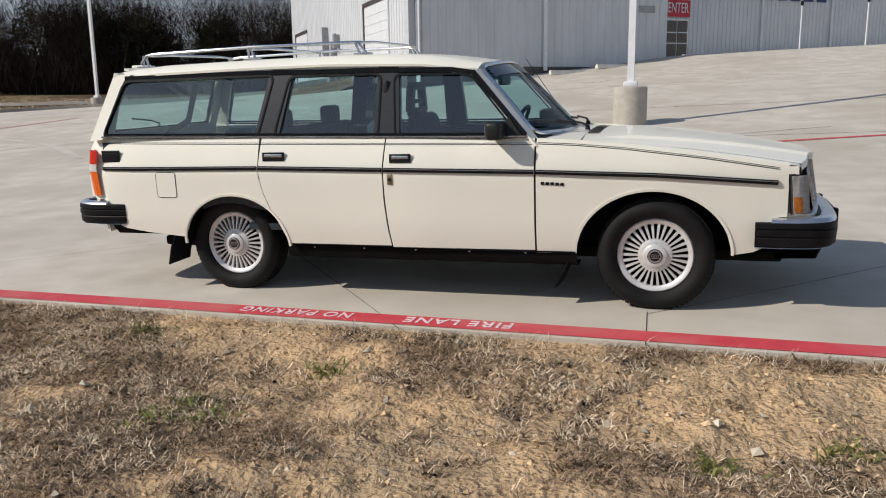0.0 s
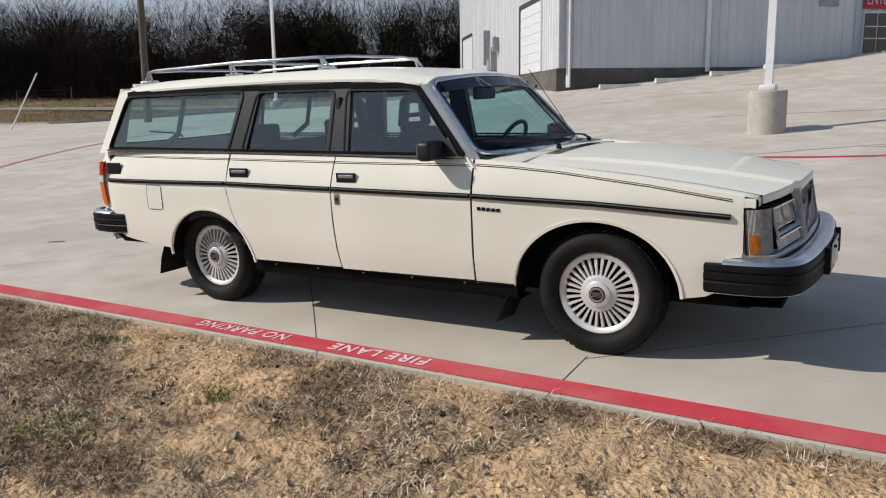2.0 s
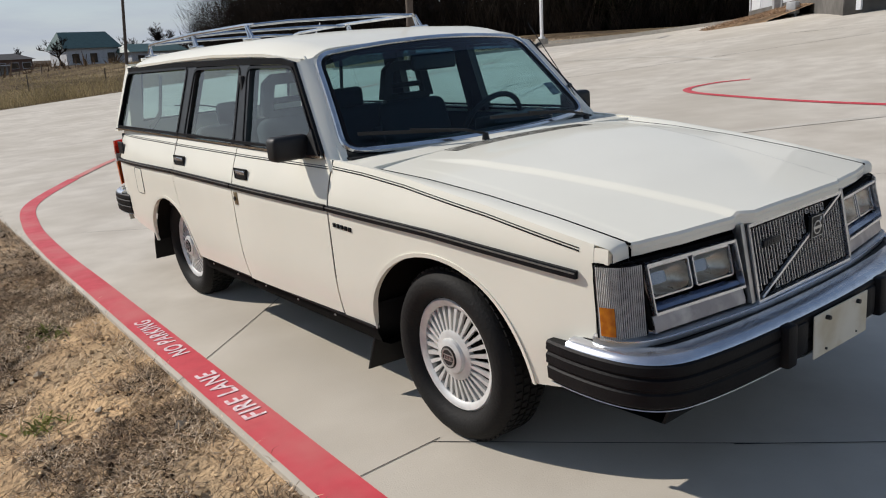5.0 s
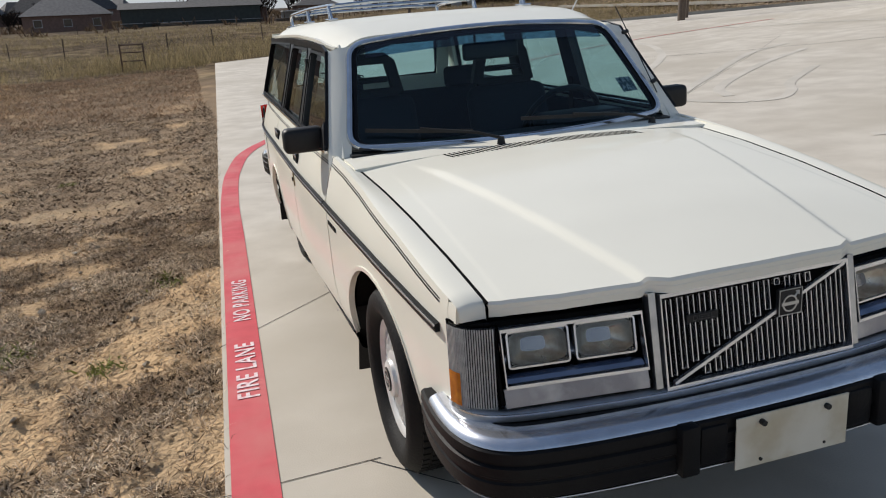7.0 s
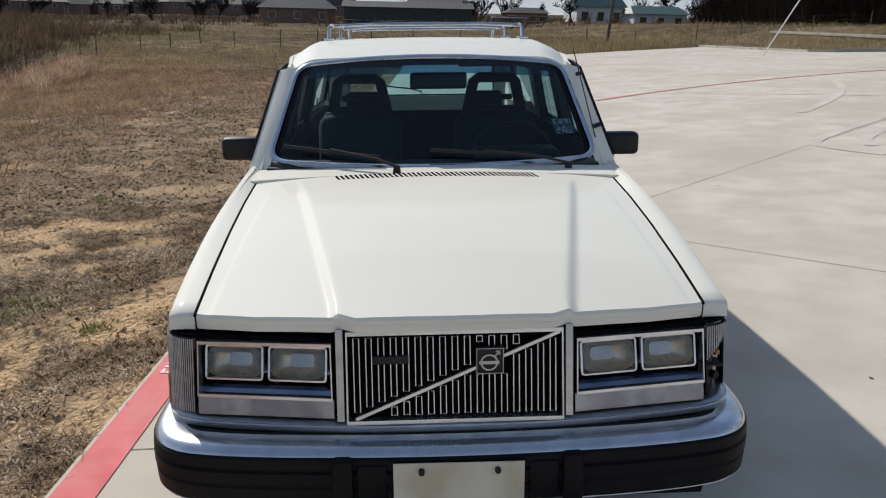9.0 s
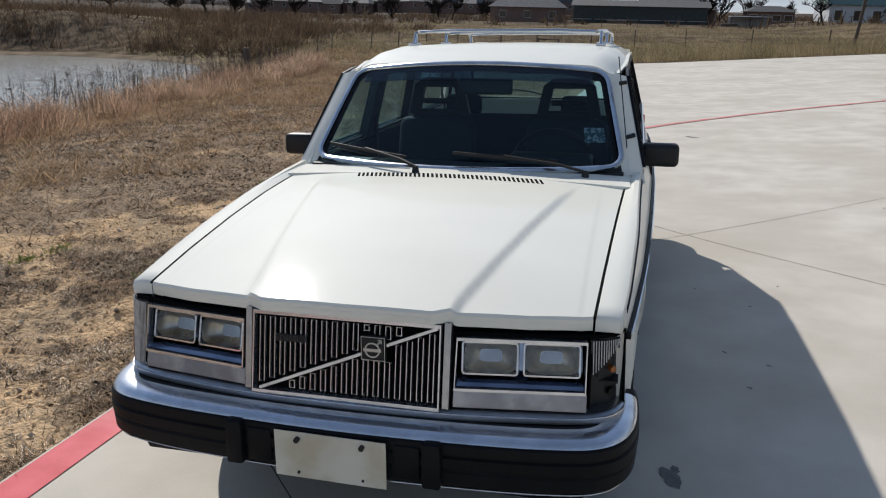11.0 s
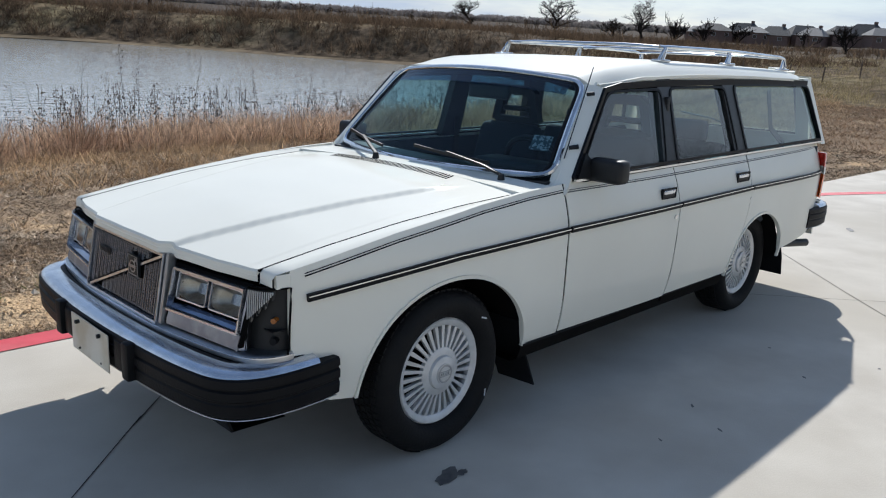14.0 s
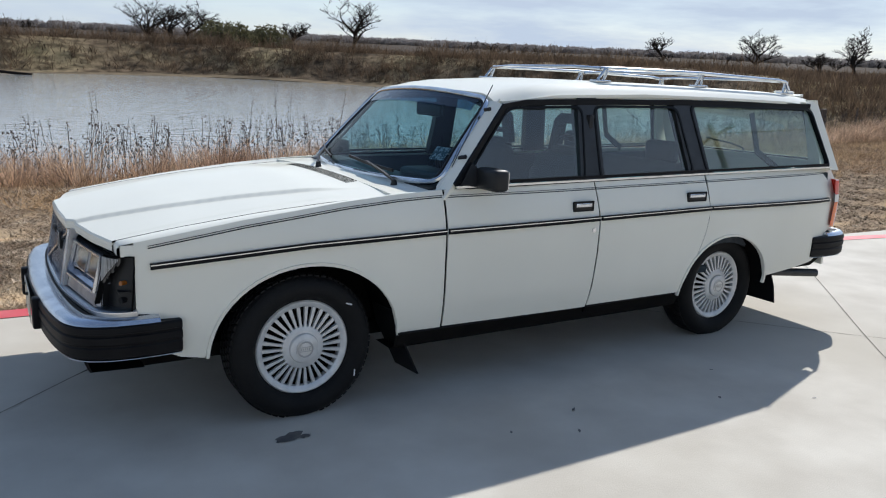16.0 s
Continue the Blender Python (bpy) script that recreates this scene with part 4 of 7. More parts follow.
# wheels: a tyre, a slotted disc and a hub cap
# near-black colour paints the shade seen through the wheel slots
WELL = mat("slot_shade_black", (0.006, 0.006, 0.006), (0.010, 0.009, 0.008), rough=0.9, scale=20, spec=0.1)
def wheel(x, y, s, r=0.310):
    tyre_prof = [(0.205, 0.024), (0.213, 0.044), (0.228, 0.060), (0.25, 0.068), (0.27, 0.068), (0.288, 0.060), (0.301, 0.046), (r, 0.028), (r, -0.095), (0.300, -0.118), (0.25, -0.135), (0.20, -0.12)]
    m = Matrix.Translation((x, s * y, 0.304)) @ Matrix.Rotation(-s * pi / 2, 4, "X")
    w = thing("wheel", "", "")
    for key in ("label", "category"):
        if key in w:
            del w[key]
    w.parent = car
    w.matrix_basis = m
    t = part("tyre", lathe(tyre_prof, n=64), TYRE, w, "black road tyre, dusty tread")
    # tread blocks
    bm = bmesh.new()
    for i in range(64):
        a = 2 * pi * i / 64
        for k, g in enumerate((0.018, -0.014, -0.046, -0.080)):
            mm = Matrix.Rotation(a + k * 0.04, 4, "Z") @ Matrix.Translation((r, 0, g))
            add_box(bm, (0, 0, 0), (0.012, 0.022, 0.024), 0, None)
            bmesh.ops.transform(bm, matrix=mm, verts=bm.verts[-8:])
    part("tread", bm, TYRE, t, smooth=False)
    part("rim", lathe([(0.205, -0.10), (0.200, 0.0), (0.206, 0.030), (0.200, 0.036), (0.188, 0.034), (0.176, 0.024), (0.174, 0.006)], n=64), RIM, w)
    part("wheel_back", lathe([(0.20, -0.05), (0.06, -0.045), (0.0, -0.045)], n=32), WELL, w)
    bm = bmesh.new()
    for i in range(30):
        a = 2 * pi * i / 30
        rot = Matrix.Rotation(a, 3, "Z")
        pts = [rot @ Vector(p) for p in ((0.086, -0.0044, 0.034), (0.184, -0.0082, 0.022), (0.184, 0.0082, 0.022), (0.086, 0.0044, 0.034))]
        add_plate(bm, pts, (0, 0, -0.014))
    part("spokes", bm, RIM, w, smooth=False)
    part("hub_disc", lathe([(0.094, 0.018), (0.092, 0.034), (0.078, 0.040), (0.066, 0.041), (0.062, 0.052), (0.052, 0.057), (0.0, 0.057)], n=40), RIM, w)
    cap = part("hub_cap", lathe([(0.041, 0.056), (0.040, 0.0605), (0.0, 0.0615)], n=32), INBLK if s < 0 else RIM, w, "round centre cap")
    bm = bmesh.new()
    add_lathe(bm, [(0.036, 0.0622), (0.032, 0.0632), (0.028, 0.0622)], n=28)
    for yy in (-0.009, 0.009):
        add_box(bm, (0, yy, 0.0622), (0.05, 0.003, 0.002))
    for k in range(5):
        add_box(bm, (-0.018 + 0.009 * k, 0, 0.0622), (0.004, 0.009, 0.002))
    part("cap_mark", bm, SATIN, cap, smooth=False)
    return w


wheel(1.329, 0.714, -1), wheel(1.329, 0.714, 1), wheel(-1.322, 0.672, -1), wheel(-1.322, 0.672, 1)

# front end
def nose_x(y):
    return table(abs(y), [(0, 2.152), (0.27, 2.148), (0.30, 2.128), (0.657, 2.078), (0.68, 2.066), (0.73, 2.022)])


# wing noses beside and under the corner lamps
for s in (-1, 1):
    part("wing_nose", grid([[Vector((x, s * (half_width(x, z) - 0.001), z)) for x in (1.986, 2.004, 2.018, 2.034)] for z in (0.748, 0.76, 0.775, 0.790)], 0.015, (0, -s, 0)), PAINT, car)
    part("lower_wing", grid([[Vector((x, s * (half_width(x, z) + 0.0006 - 0.5 * max(0, x - 1.992)), z)) for x in (1.955, 1.99, 2.01, 2.03, 2.05)] for z in (0.40, 0.45, 0.50, 0.530)], 0.015, (0, -s, 0)), PAINT, car)
part("front_valance", grid([[Vector((nose_x(y) - 0.03 - dx, y, z)) for y in [-0.72, -0.6, -0.3, 0, 0.3, 0.6, 0.72]] for z, dx in ((0.58, 0.0), (0.51, 0.0), (0.42, 0.01), (0.35, 0.04))], 0.02, (-1, 0, 0)), BLACK, car)
# added black sheet stands for the shade behind lamps and bonnet lip
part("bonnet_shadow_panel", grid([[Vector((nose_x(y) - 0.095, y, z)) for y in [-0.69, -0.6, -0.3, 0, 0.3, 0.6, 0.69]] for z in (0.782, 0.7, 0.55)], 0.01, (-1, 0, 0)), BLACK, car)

# grille: upright loops of thin bright wire before black, cut by the slanting bar
grille = thing("grille", "", "")
for key in ("label", "category"):
    if key in grille:
        del grille[key]
grille.parent = car
GX0, GX1, GZ0, GZ1, GH = 2.146, 2.184, 0.549, 0.771, 0.270
gx = lambda z: lerp(GX1, GX0, (z - GZ0) / (GZ1 - GZ0))
diag = lambda y: lerp(0.560, 0.765, (y + 0.245) / 0.505)
part("grille_backing", grid([[Vector((gx(z) - 0.020, y, z)) for y in (-GH, GH)] for z in (GZ0, GZ1)]), DEEPBLACK, grille)
part("grille_frame", tube([Vector((gx(z), y, z)) for y, z in ((-GH, GZ0), (GH, GZ0), (GH, GZ1), (-GH, GZ1))], slab(0.011, 0.024), closed=True, up=(1, 0, 0)), TRIM, grille, "chrome grille frame")
for i in range(17):
    y = -GH + 0.024 + (2 * GH - 0.048) * i / 16
    cut = diag(y)
    for z0, z1 in ((GZ0 + 0.014, min(cut - 0.013, GZ1 - 0.014)), (max(cut + 0.013, GZ0 + 0.014), GZ1 - 0.014)):
        if 0.05 < y < 0.125 and z0 < 0.70 < z1 + 0.04:
            z0, z1 = (z0, min(z1, 0.660)) if z0 < 0.6 else (0.742, z1)
        if z1 - z0 < 0.012:
            continue
        part("grille_loop", tube([Vector((gx(z) - 0.002, yy, z)) for yy, z in ((y - 0.0072, z0), (y + 0.0072, z0), (y + 0.0072, z1), (y - 0.0072, z1))], slab(0.0026, 0.012), closed=True, up=(1, 0, 0)), TRIM, grille, smooth=False)
part("diagonal_bar", tube([Vector((gx(z) + 0.006, y, z)) for y, z in ((-0.250, 0.558), (0.262, 0.766))], slab(0.0085, 0.010), up=(1, 0, 0)), TRIM, grille, "slanting chrome bar")
emb = part("badge_plate", box((gx(0.700) + 0.012, 0.086, 0.700), (0.012, 0.070, 0.070), 0.003), INBLK, grille, "square black badge with a silver ring")
part("badge_rim", tube([Vector((gx(0.700) + 0.018, 0.086 + a, 0.700 + b)) for a, b in ((-0.033, -0.033), (0.033, -0.033), (0.033, 0.033), (-0.033, 0.033))], slab(0.0022, 0.003), closed=True, up=(1, 0, 0)), SATIN, emb, smooth=False)
bm = bmesh.new()
add_lathe(bm, [(0.022, 0), (0.022, 0.003), (0.018, 0.003), (0.018, 0)], Matrix.Translation((gx(0.700) + 0.017, 0.084, 0.696)) @ Matrix.Rotation(pi / 2, 4, "Y"), 24)
add_box(bm, (gx(0.700) + 0.019, 0.084, 0.696), (0.003, 0.050, 0.0085))
add_rod(bm, (gx(0.700) + 0.018, 0.098, 0.712), (gx(0.700) + 0.018, 0.109, 0.725), 0.0025)
add_box(bm, (gx(0.700) + 0.018, 0.105, 0.7255), (0.003, 0.010, 0.003))
add_box(bm, (gx(0.700) + 0.018, 0.1095, 0.721), (0.003, 0.003, 0.010))
part("badge_ring", bm, SATIN, emb, smooth=False)
dz = part("name_plate", box((gx(0.706) + 0.008, -0.160, 0.704), (0.006, 0.088, 0.022), 0.002), INBLK, grille, "small dark name plate")
lettering("DIESEL", 0.020, Matrix.Translation((gx(0.706) + 0.0125, -0.160, 0.704)) @ Matrix(((0, 0, 1), (1, 0, 0), (0, 1, 0))).to_4x4(), GREY, dz, "plate_lettering", 0.0008)

# headlamps
REFLECT = mat("lamp_reflector", (0.50, 0.49, 0.46), (0.30, 0.28, 0.25), rough=0.30, metal=1.0, scale=30)
# blue-dark tone paints the bumper's reflection into the chrome
DCHROME = mat("reflection_toned_chrome", (0.30, 0.33, 0.40), (0.20, 0.23, 0.30), rough=0.10, metal=1.0, scale=10)
APRON = mat("dull_silver_apron", (0.34, 0.33, 0.34), (0.26, 0.25, 0.26), rough=0.42, metal=0.6, scale=9, spots=(0.45, 0.44, 0.44), sscale=14)
LEDGE = [(1.985, 0.752), (2.02, 0.752), (2.06, 0.741), (2.095, 0.718), (2.12, 0.68), (2.140, 0.62), (2.162, 0.5), (2.190, 0.28), (2.198, 0.0)]
LEDGE = [(x, -y) for x, y in LEDGE] + [(x, y) for x, y in LEDGE[::-1][1:]]
part("nose_ledge", tube([Vector((x, y, 0.545)) for x, y in curve_pts(LEDGE, 3)], [(-0.12, 0.000), (-0.02, 0.001), (-0.006, 0.001), (0.003, -0.006), (0.003, -0.022), (-0.12, -0.018)]), SATIN, car, "silver ledge above the bumper")
part("ledge_bead", tube([Vector((x + 0.003, y * 1.003, 0.540)) for x, y in curve_pts(LEDGE, 3)], slab(0.004, 0.004)), TRIM, car)


def lamp_x(y, z):
    """The headlamp's face leans back towards its top."""
    return lerp(2.130, 2.079, (abs(y) - 0.30) / 0.357) + 0.034 * (0.742 - z) / 0.144


for s in (-1, 1):
    part("grille_post", tube([Vector((gx(z) - 0.012, s * 0.288, z)) for z in (0.548, 0.778)], slab(0.018, 0.03), up=(1, 0, 0)), SATIN, car)
    unit = part("headlamp_frame", tube([Vector((lamp_x(y, z), s * y, z)) for y, z in ((0.309, 0.604), (0.650, 0.604), (0.650, 0.735), (0.309, 0.735))], slab(0.009, 0.026), closed=True, up=(1, 0, 0)), TRIM, car, "chrome headlamp surround")
    part("lamp_tray", grid([[Vector((lamp_x(y, z) - d, s * y, z)) for y in (0.312, 0.45, 0.478, 0.506, 0.648)] for d, z in ((0.0, 0.609), (0.022, 0.628), (0.055, 0.634), (0.060, 0.732))], 0.004, (-1, 0, 0)), DCHROME, unit, "blue-black mirror-bright lamp tray")
    part("lamp_hood", grid([[Vector((lamp_x(y, 0.735) - d, s * y, z)) for y in (0.312, 0.45, 0.506, 0.648)] for d, z in ((0.0, 0.731), (0.03, 0.727), (0.06, 0.725))], 0.003, (0, 0, 1)), TRIM, unit)
    part("lamp_back", grid([[Vector((lamp_x(y, z) - 0.075, s * y, z)) for y in (0.30, 0.66)] for z in (0.57, 0.748)]), DEEPBLACK, unit)
    part("frame_gap", tube([Vector((lamp_x(y, z) - 0.010, s * y, z)) for y, z in ((0.300, 0.566), (0.661, 0.566), (0.661, 0.745), (0.300, 0.745))], slab(0.012, 0.016), closed=True, up=(1, 0, 0)), DEEPBLACK, unit)
    for y0, y1 in ((0.324, 0.471), (0.487, 0.634)):
        yc, zc, hw, hh = (y0 + y1) / 2, 0.682, (y1 - y0) / 2, 0.0425
        xc = lamp_x(yc, zc) - 0.010
        rot = Matrix.Rotation(-s * atan2(-0.051, 0.357), 3, "Z") @ Matrix.Rotation(-atan2(0.034, 0.144), 3, "Y")
        at_lamp = lambda d, a, b: rot @ Vector((d, s * a, b)) + Vector((xc, s * yc, zc))
        part("bezel", tube([at_lamp(0, a, b) for a, b in rounded([(-hw, -hh), (hw, -hh), (hw, hh), (-hw, hh)], 0.008, 3)], slab(0.005, 0.012), closed=True, up=(1, 0, 0)), TRIM, unit)
        part("bezel_screw", rod(at_lamp(0.002, 0.0, hh + 0.006), at_lamp(0.008, 0.0, hh + 0.006), 0.004), INBLK, unit)
        rows = []
        for d, k in ((0.0, 1.0), (0.012, 0.94), (0.026, 0.80), (0.038, 0.60), (0.047, 0.40), (0.053, 0.20), (0.055, 0.03)):
            rows.append([at_lamp(-d, (hw - 0.003) * k * math.copysign(abs(cos(q)) ** 0.45, cos(q)), (hh - 0.003) * k * math.copysign(abs(sin(q)) ** 0.45, sin(q))) for q in [2 * pi * i / 24 for i in range(25)]])
        part("reflector", grid(rows), REFLECT, unit, "warm silver reflector bowl")
        lensrows = []
        for j in range(7):
            b = (hh - 0.003) * (-1 + 2 * j / 6)
            lensrows.append([at_lamp(0.003 + 0.004 * (1 - (a / hw) ** 2) + (0.0009 if i % 2 else 0), a, b) for i, a in enumerate([(hw - 0.004) * (-1 + 2 * k / 26) for k in range(27)])])
        ln = part("lens", grid(lensrows), LENS, unit, "ribbed clear lens")
        ln.visible_shadow = False
    part("lamp_apron", grid([[Vector((lamp_x(y, z) - 0.002 + dx, s * y, z)) for y in (0.306, 0.4, 0.5, 0.6, 0.656)] for z, dx in ((0.596, 0), (0.570, 0.002), (0.552, 0.0), (0.546, -0.02))], 0.006, (-1, 0, 0)), APRON, car, "dull silver apron under the headlamps")


DAMBER = mat("dull_amber_bulb", (0.35, 0.12, 0.02), (0.22, 0.07, 0.01), rough=0.2, scale=40)


# corner lamps: whole on the right, broken open on the left
def corner_point(u, z, s, out=0.0):
    """u from 0 at the front inner edge to 1 at the rear outer edge."""
    pts = [(2.082, 0.656), (2.070, 0.692), (2.049, 0.722), (2.024, 0.738), (1.992, 0.747)]
    k = u * (len(pts) - 1)
    i = min(int(k), len(pts) - 2)
    x, y = (lerp(pts[i][c], pts[i + 1][c], k - i) for c in (0, 1))
    lean = 0.03 * (0.745 - z) / 0.22
    return Vector((x + out + lean * 0.6, s * (y + out * 0.7 + lean * 0.25), z))


RIBM = mat("clear_rib", (0.50, 0.50, 0.48), (0.36, 0.36, 0.35), rough=0.15, scale=40, coat=0.5)


def rib_row(u0, u1, z0, z1, n, s, cut=None):
    """Fine upright ribs on a corner lens."""
    for i in range(n):
        u = lerp(u0, u1, i / (n - 1))
        lo_ = z0 if cut is None else max(z0, cut(u))
        part("lens_rib", tube([corner_point(u, lerp(lo_, z1, k / 3), s, 0.006) for k in range(4)], slab(0.0028, 0.003), up=(1, 0, 0)), RIBM, car)


for s in (-1, 1):
    part("corner_lamp_housing", grid([[corner_point(u, z, s, out if 0 < u < 1 else 0.0) for u in (0, 0.015, 0.2, 0.4, 0.6, 0.8, 0.985, 1)] for z, out in ((0.525, 0.0), (0.532, -0.030), (0.58, -0.030), (0.64, -0.030), (0.70, -0.030), (0.742, -0.030), (0.749, 0.0))]), INBLK, car, "corner lamp housing")
    rim = [corner_point(u / 8, 0.525, s, -0.003) for u in range(9)] + [corner_point(1, z, s, -0.006) for z in (0.58, 0.65, 0.70)] + [corner_point(u / 8, 0.748, s, -0.003) for u in range(8, -1, -1)] + [corner_point(0, z, s, -0.003) for z in (0.70, 0.65, 0.58)]
    part("lamp_filler", grid([[Vector((lamp_x(0.650, z) - 0.002, s * 0.650, z)), (Vector((lamp_x(0.650, z) - 0.002, s * 0.650, z)) + corner_point(0, z, s, -0.004)) / 2, corner_point(0.02, z, s, -0.004)] for z in (0.548, 0.60, 0.65, 0.70, 0.744)]), DCHROME, car)
    part("corner_lamp_rim", tube(rim, slab(0.005, 0.005), closed=True), DEEPBLACK, car)

    def ribs(u0, u1, z0, z1, n, material, label, cut=None):
        rows = []
        for j in range(9):
            row = []
            for i in range(n + 1):
                u = lerp(u0, u1, i / n)
                top, bot = z1, z0 if cut is None else max(z0, cut(u))
                row.append(corner_point(u, lerp(bot, top, j / 8), s, 0.0045 if i % 2 else -0.001))
            rows.append(row)
        o = part("corner_lens", grid(rows, 0.003, (-1, 0, 0)), material, car, label)
        return o

    if s < 0:
        ribs(0.02, 0.98, 0.533, 0.743, 40, LENSG := mat("smoked_lens", (0.05, 0.05, 0.05), (0.035, 0.035, 0.036), rough=0.15, scale=25, coat=0.6), "ribbed clear corner lens")
        rib_row(0.04, 0.97, 0.536, 0.741, 24, s)
        rows = [[corner_point(lerp(0.64, 0.96, i / 8), z, s, 0.0105) for i in range(9)] for z in (0.552, 0.58, 0.61, 0.632)]
        part("amber_reflector", grid(rows, 0.003, (-1, 0, 0)), AMBER, car, "amber reflector in the corner lens")
    else:
        ribs(0.02, 0.62, 0.533, 0.743, 28, LENSG, "broken remains of a ribbed lens", cut=lambda u: 0.635 + 0.15 * u + 0.012 * sin(40 * u))
        rib_row(0.04, 0.60, 0.65, 0.741, 13, s, lambda u: 0.642 + 0.15 * u)
        part("lamp_socket", rod((2.008, 0.702, 0.645), (2.036, 0.720, 0.645), 0.009), DAMBER, car, "bare amber bulb")
        part("lamp_socket", rod((2.008, 0.702, 0.58), (2.038, 0.720, 0.58), 0.012), BLACK, car)
        part("lamp_partition", box((2.02, 0.698, 0.612), (0.05, 0.07, 0.006)), INBLK, car)

# bumpers
def bumper(path, zc, name, label):
    b = thing(name, "", "")
    for key in ("label", "category"):
        if key in b:
            del b[key]
    b.parent = car
    b["label"] = label
    fine = curve_pts(path, 4)
    pts = [Vector((x, y, zc)) for x, y in fine]
    part("bumper_rubber", tube(pts, [(-0.09, -0.004), (-0.001, -0.004), (0.006, -0.010), (0.008, -0.032), (0.002, -0.035), (0.002, -0.041), (0.009, -0.046), (0.009, -0.072), (0.003, -0.077), (0.003, -0.083), (0.007, -0.088), (0.005, -0.124), (-0.016, -0.140), (-0.09, -0.140)]), RUBBER, b, "ribbed black bumper rubber")
    part("bumper_strip", tube(pts[4:-4], [(-0.074, 0.017), (-0.068, 0.020), (-0.022, 0.016), (-0.005, 0.008), (0.001, -0.003), (-0.074, -0.004)]), TRIM, b, "dulled chrome bumper top")
    part("bumper_filler", tube(pts, [(-0.215, 0.012), (-0.120, 0.010), (-0.100, 0.013), (-0.082, 0.018), (-0.073, 0.017), (-0.074, -0.004), (-0.215, -0.004)]), RUBBER, b)
    part("bumper_edge", tube(pts, [(-0.018, -0.1395), (-0.006, -0.1360), (-0.005, -0.1385), (-0.017, -0.1420)]), SATIN, b)
    for run in (pts[1:11], pts[-11:-1]):
        part("bumper_filler", tube(run, [(-0.080, 0.016), (-0.078, 0.025), (-0.050, 0.024), (-0.042, 0.019), (-0.046, 0.012)]), RUBBER, b)
    return b


def bow(half):
    return [(x, -y) for x, y in half] + [(x, y) for x, y in half[::-1][1:]]


FB = [(1.832, 0.780), (1.91, 0.788), (2.01, 0.789), (2.10, 0.777), (2.17, 0.746), (2.215, 0.695), (2.240, 0.62), (2.262, 0.47), (2.278, 0.24), (2.284, 0.0)]
fb = bumper(bow(FB), 0.505, "front_bumper", "chrome-topped black rubber front bumper")
for y in (-0.280, 0.278):
    part("overrider", box((2.280, y, 0.440), (0.052, 0.050, 0.128), 0.008), RUBBER, fb)
    part("rubber_block", box((2.277, y - math.copysign(0.070, y), 0.437), (0.036, 0.078, 0.100), 0.012), RUBBER, fb)
part("lower_spoiler", grid([[Vector((x, y, z)) for y in (-0.66, -0.62, -0.3, 0, 0.3, 0.62, 0.66)] for x, z in ((2.155, 0.40), (2.17, 0.345), (2.148, 0.292), (1.96, 0.285))], 0.01, (-1, 0, 0)), RUBBER, car)
PLATE = mat("blank_cream_plate", (0.66, 0.63, 0.53), (0.58, 0.54, 0.43), rough=0.45, scale=7, spots=(0.50, 0.44, 0.31), sscale=9)
pl = part("front_plate", grid([[Vector((2.303 + 0.002 * sin(9 * y), y, z)) for y in [-0.158 + 0.316 * i / 12 for i in range(13)]] for z in (0.360, 0.40, 0.45, 0.494)], 0.003, (-1, 0, 0)), PLATE, fb, "blank cream metal plate")
for y in (-0.090, 0.093):
    part("plate_bolt", rod((2.298, y, 0.475), (2.315, y, 0.475), 0.0075), INBLK, pl)
    part("plate_hole", rod((2.30, y, 0.376), (2.3065, y, 0.376), 0.004), INBLK, pl)
RB = [(-2.07, 0.815), (-2.21, 0.830), (-2.36, 0.822), (-2.45, 0.782), (-2.497, 0.7), (-2.522, 0.4), (-2.528, 0.0)]
bumper(bow(RB)[::-1], 0.572, "rear_bumper", "chrome-topped black rubber rear bumper")

# tailgate
def tail_x(z):
    return table(z, [(0.42, -2.30), (0.6, -2.36), (0.8, -2.382), (0.97, -2.345), (1.43, -2.175)])


def tail_sheet(y0, y1, z0, z1, out, n=6):
    return [[Vector((tail_x(z) - out + 0.035 * (abs(y) / 0.72) ** 3, y, z)) for y in [lerp(y0, y1, i / 10) for i in range(11)]] for z in [lerp(z0, z1, j / n) for j in range(n + 1)]]


part("tailgate", grid(tail_sheet(-0.66, 0.66, 0.47, 0.985, 0.0), 0.03, (1, 0, 0)), PAINT, car)
part("rear_panel", grid(tail_sheet(-0.80, 0.80, 0.38, 0.60, -0.012), 0.02, (1, 0, 0)), PAINT, car)
tw = part("tailgate_window", grid(tail_sheet(-0.58, 0.58, 1.02, 1.37, 0.0)), GLASS, car, "tinted tailgate window")
tw.visible_shadow = False
for y0, y1, z0, z1 in ((-0.66, -0.57, 0.98, 1.42), (0.57, 0.66, 0.98, 1.42), (-0.6, 0.6, 1.36, 1.42), (-0.6, 0.6, 0.98, 1.03)):
    part("tailgate_frame", grid(tail_sheet(y0, y1, z0, z1, 0.004), 0.03, (1, 0, 0)), PAINT, car)
part("tailgate_seal", tube([Vector((tail_x(z) - 0.006 + 0.035 * (abs(y) / 0.72) ** 3, y, z)) for y, z in ((-0.56, 1.035), (-0.3, 1.03), (0, 1.03), (0.3, 1.03), (0.56, 1.035), (0.575, 1.06), (0.55, 1.355), (0.3, 1.362), (0, 1.362), (-0.3, 1.362), (-0.55, 1.355), (-0.575, 1.06))], slab(0.02, 0.02), closed=True, up=(1, 0, 0)), BLACK, tw)
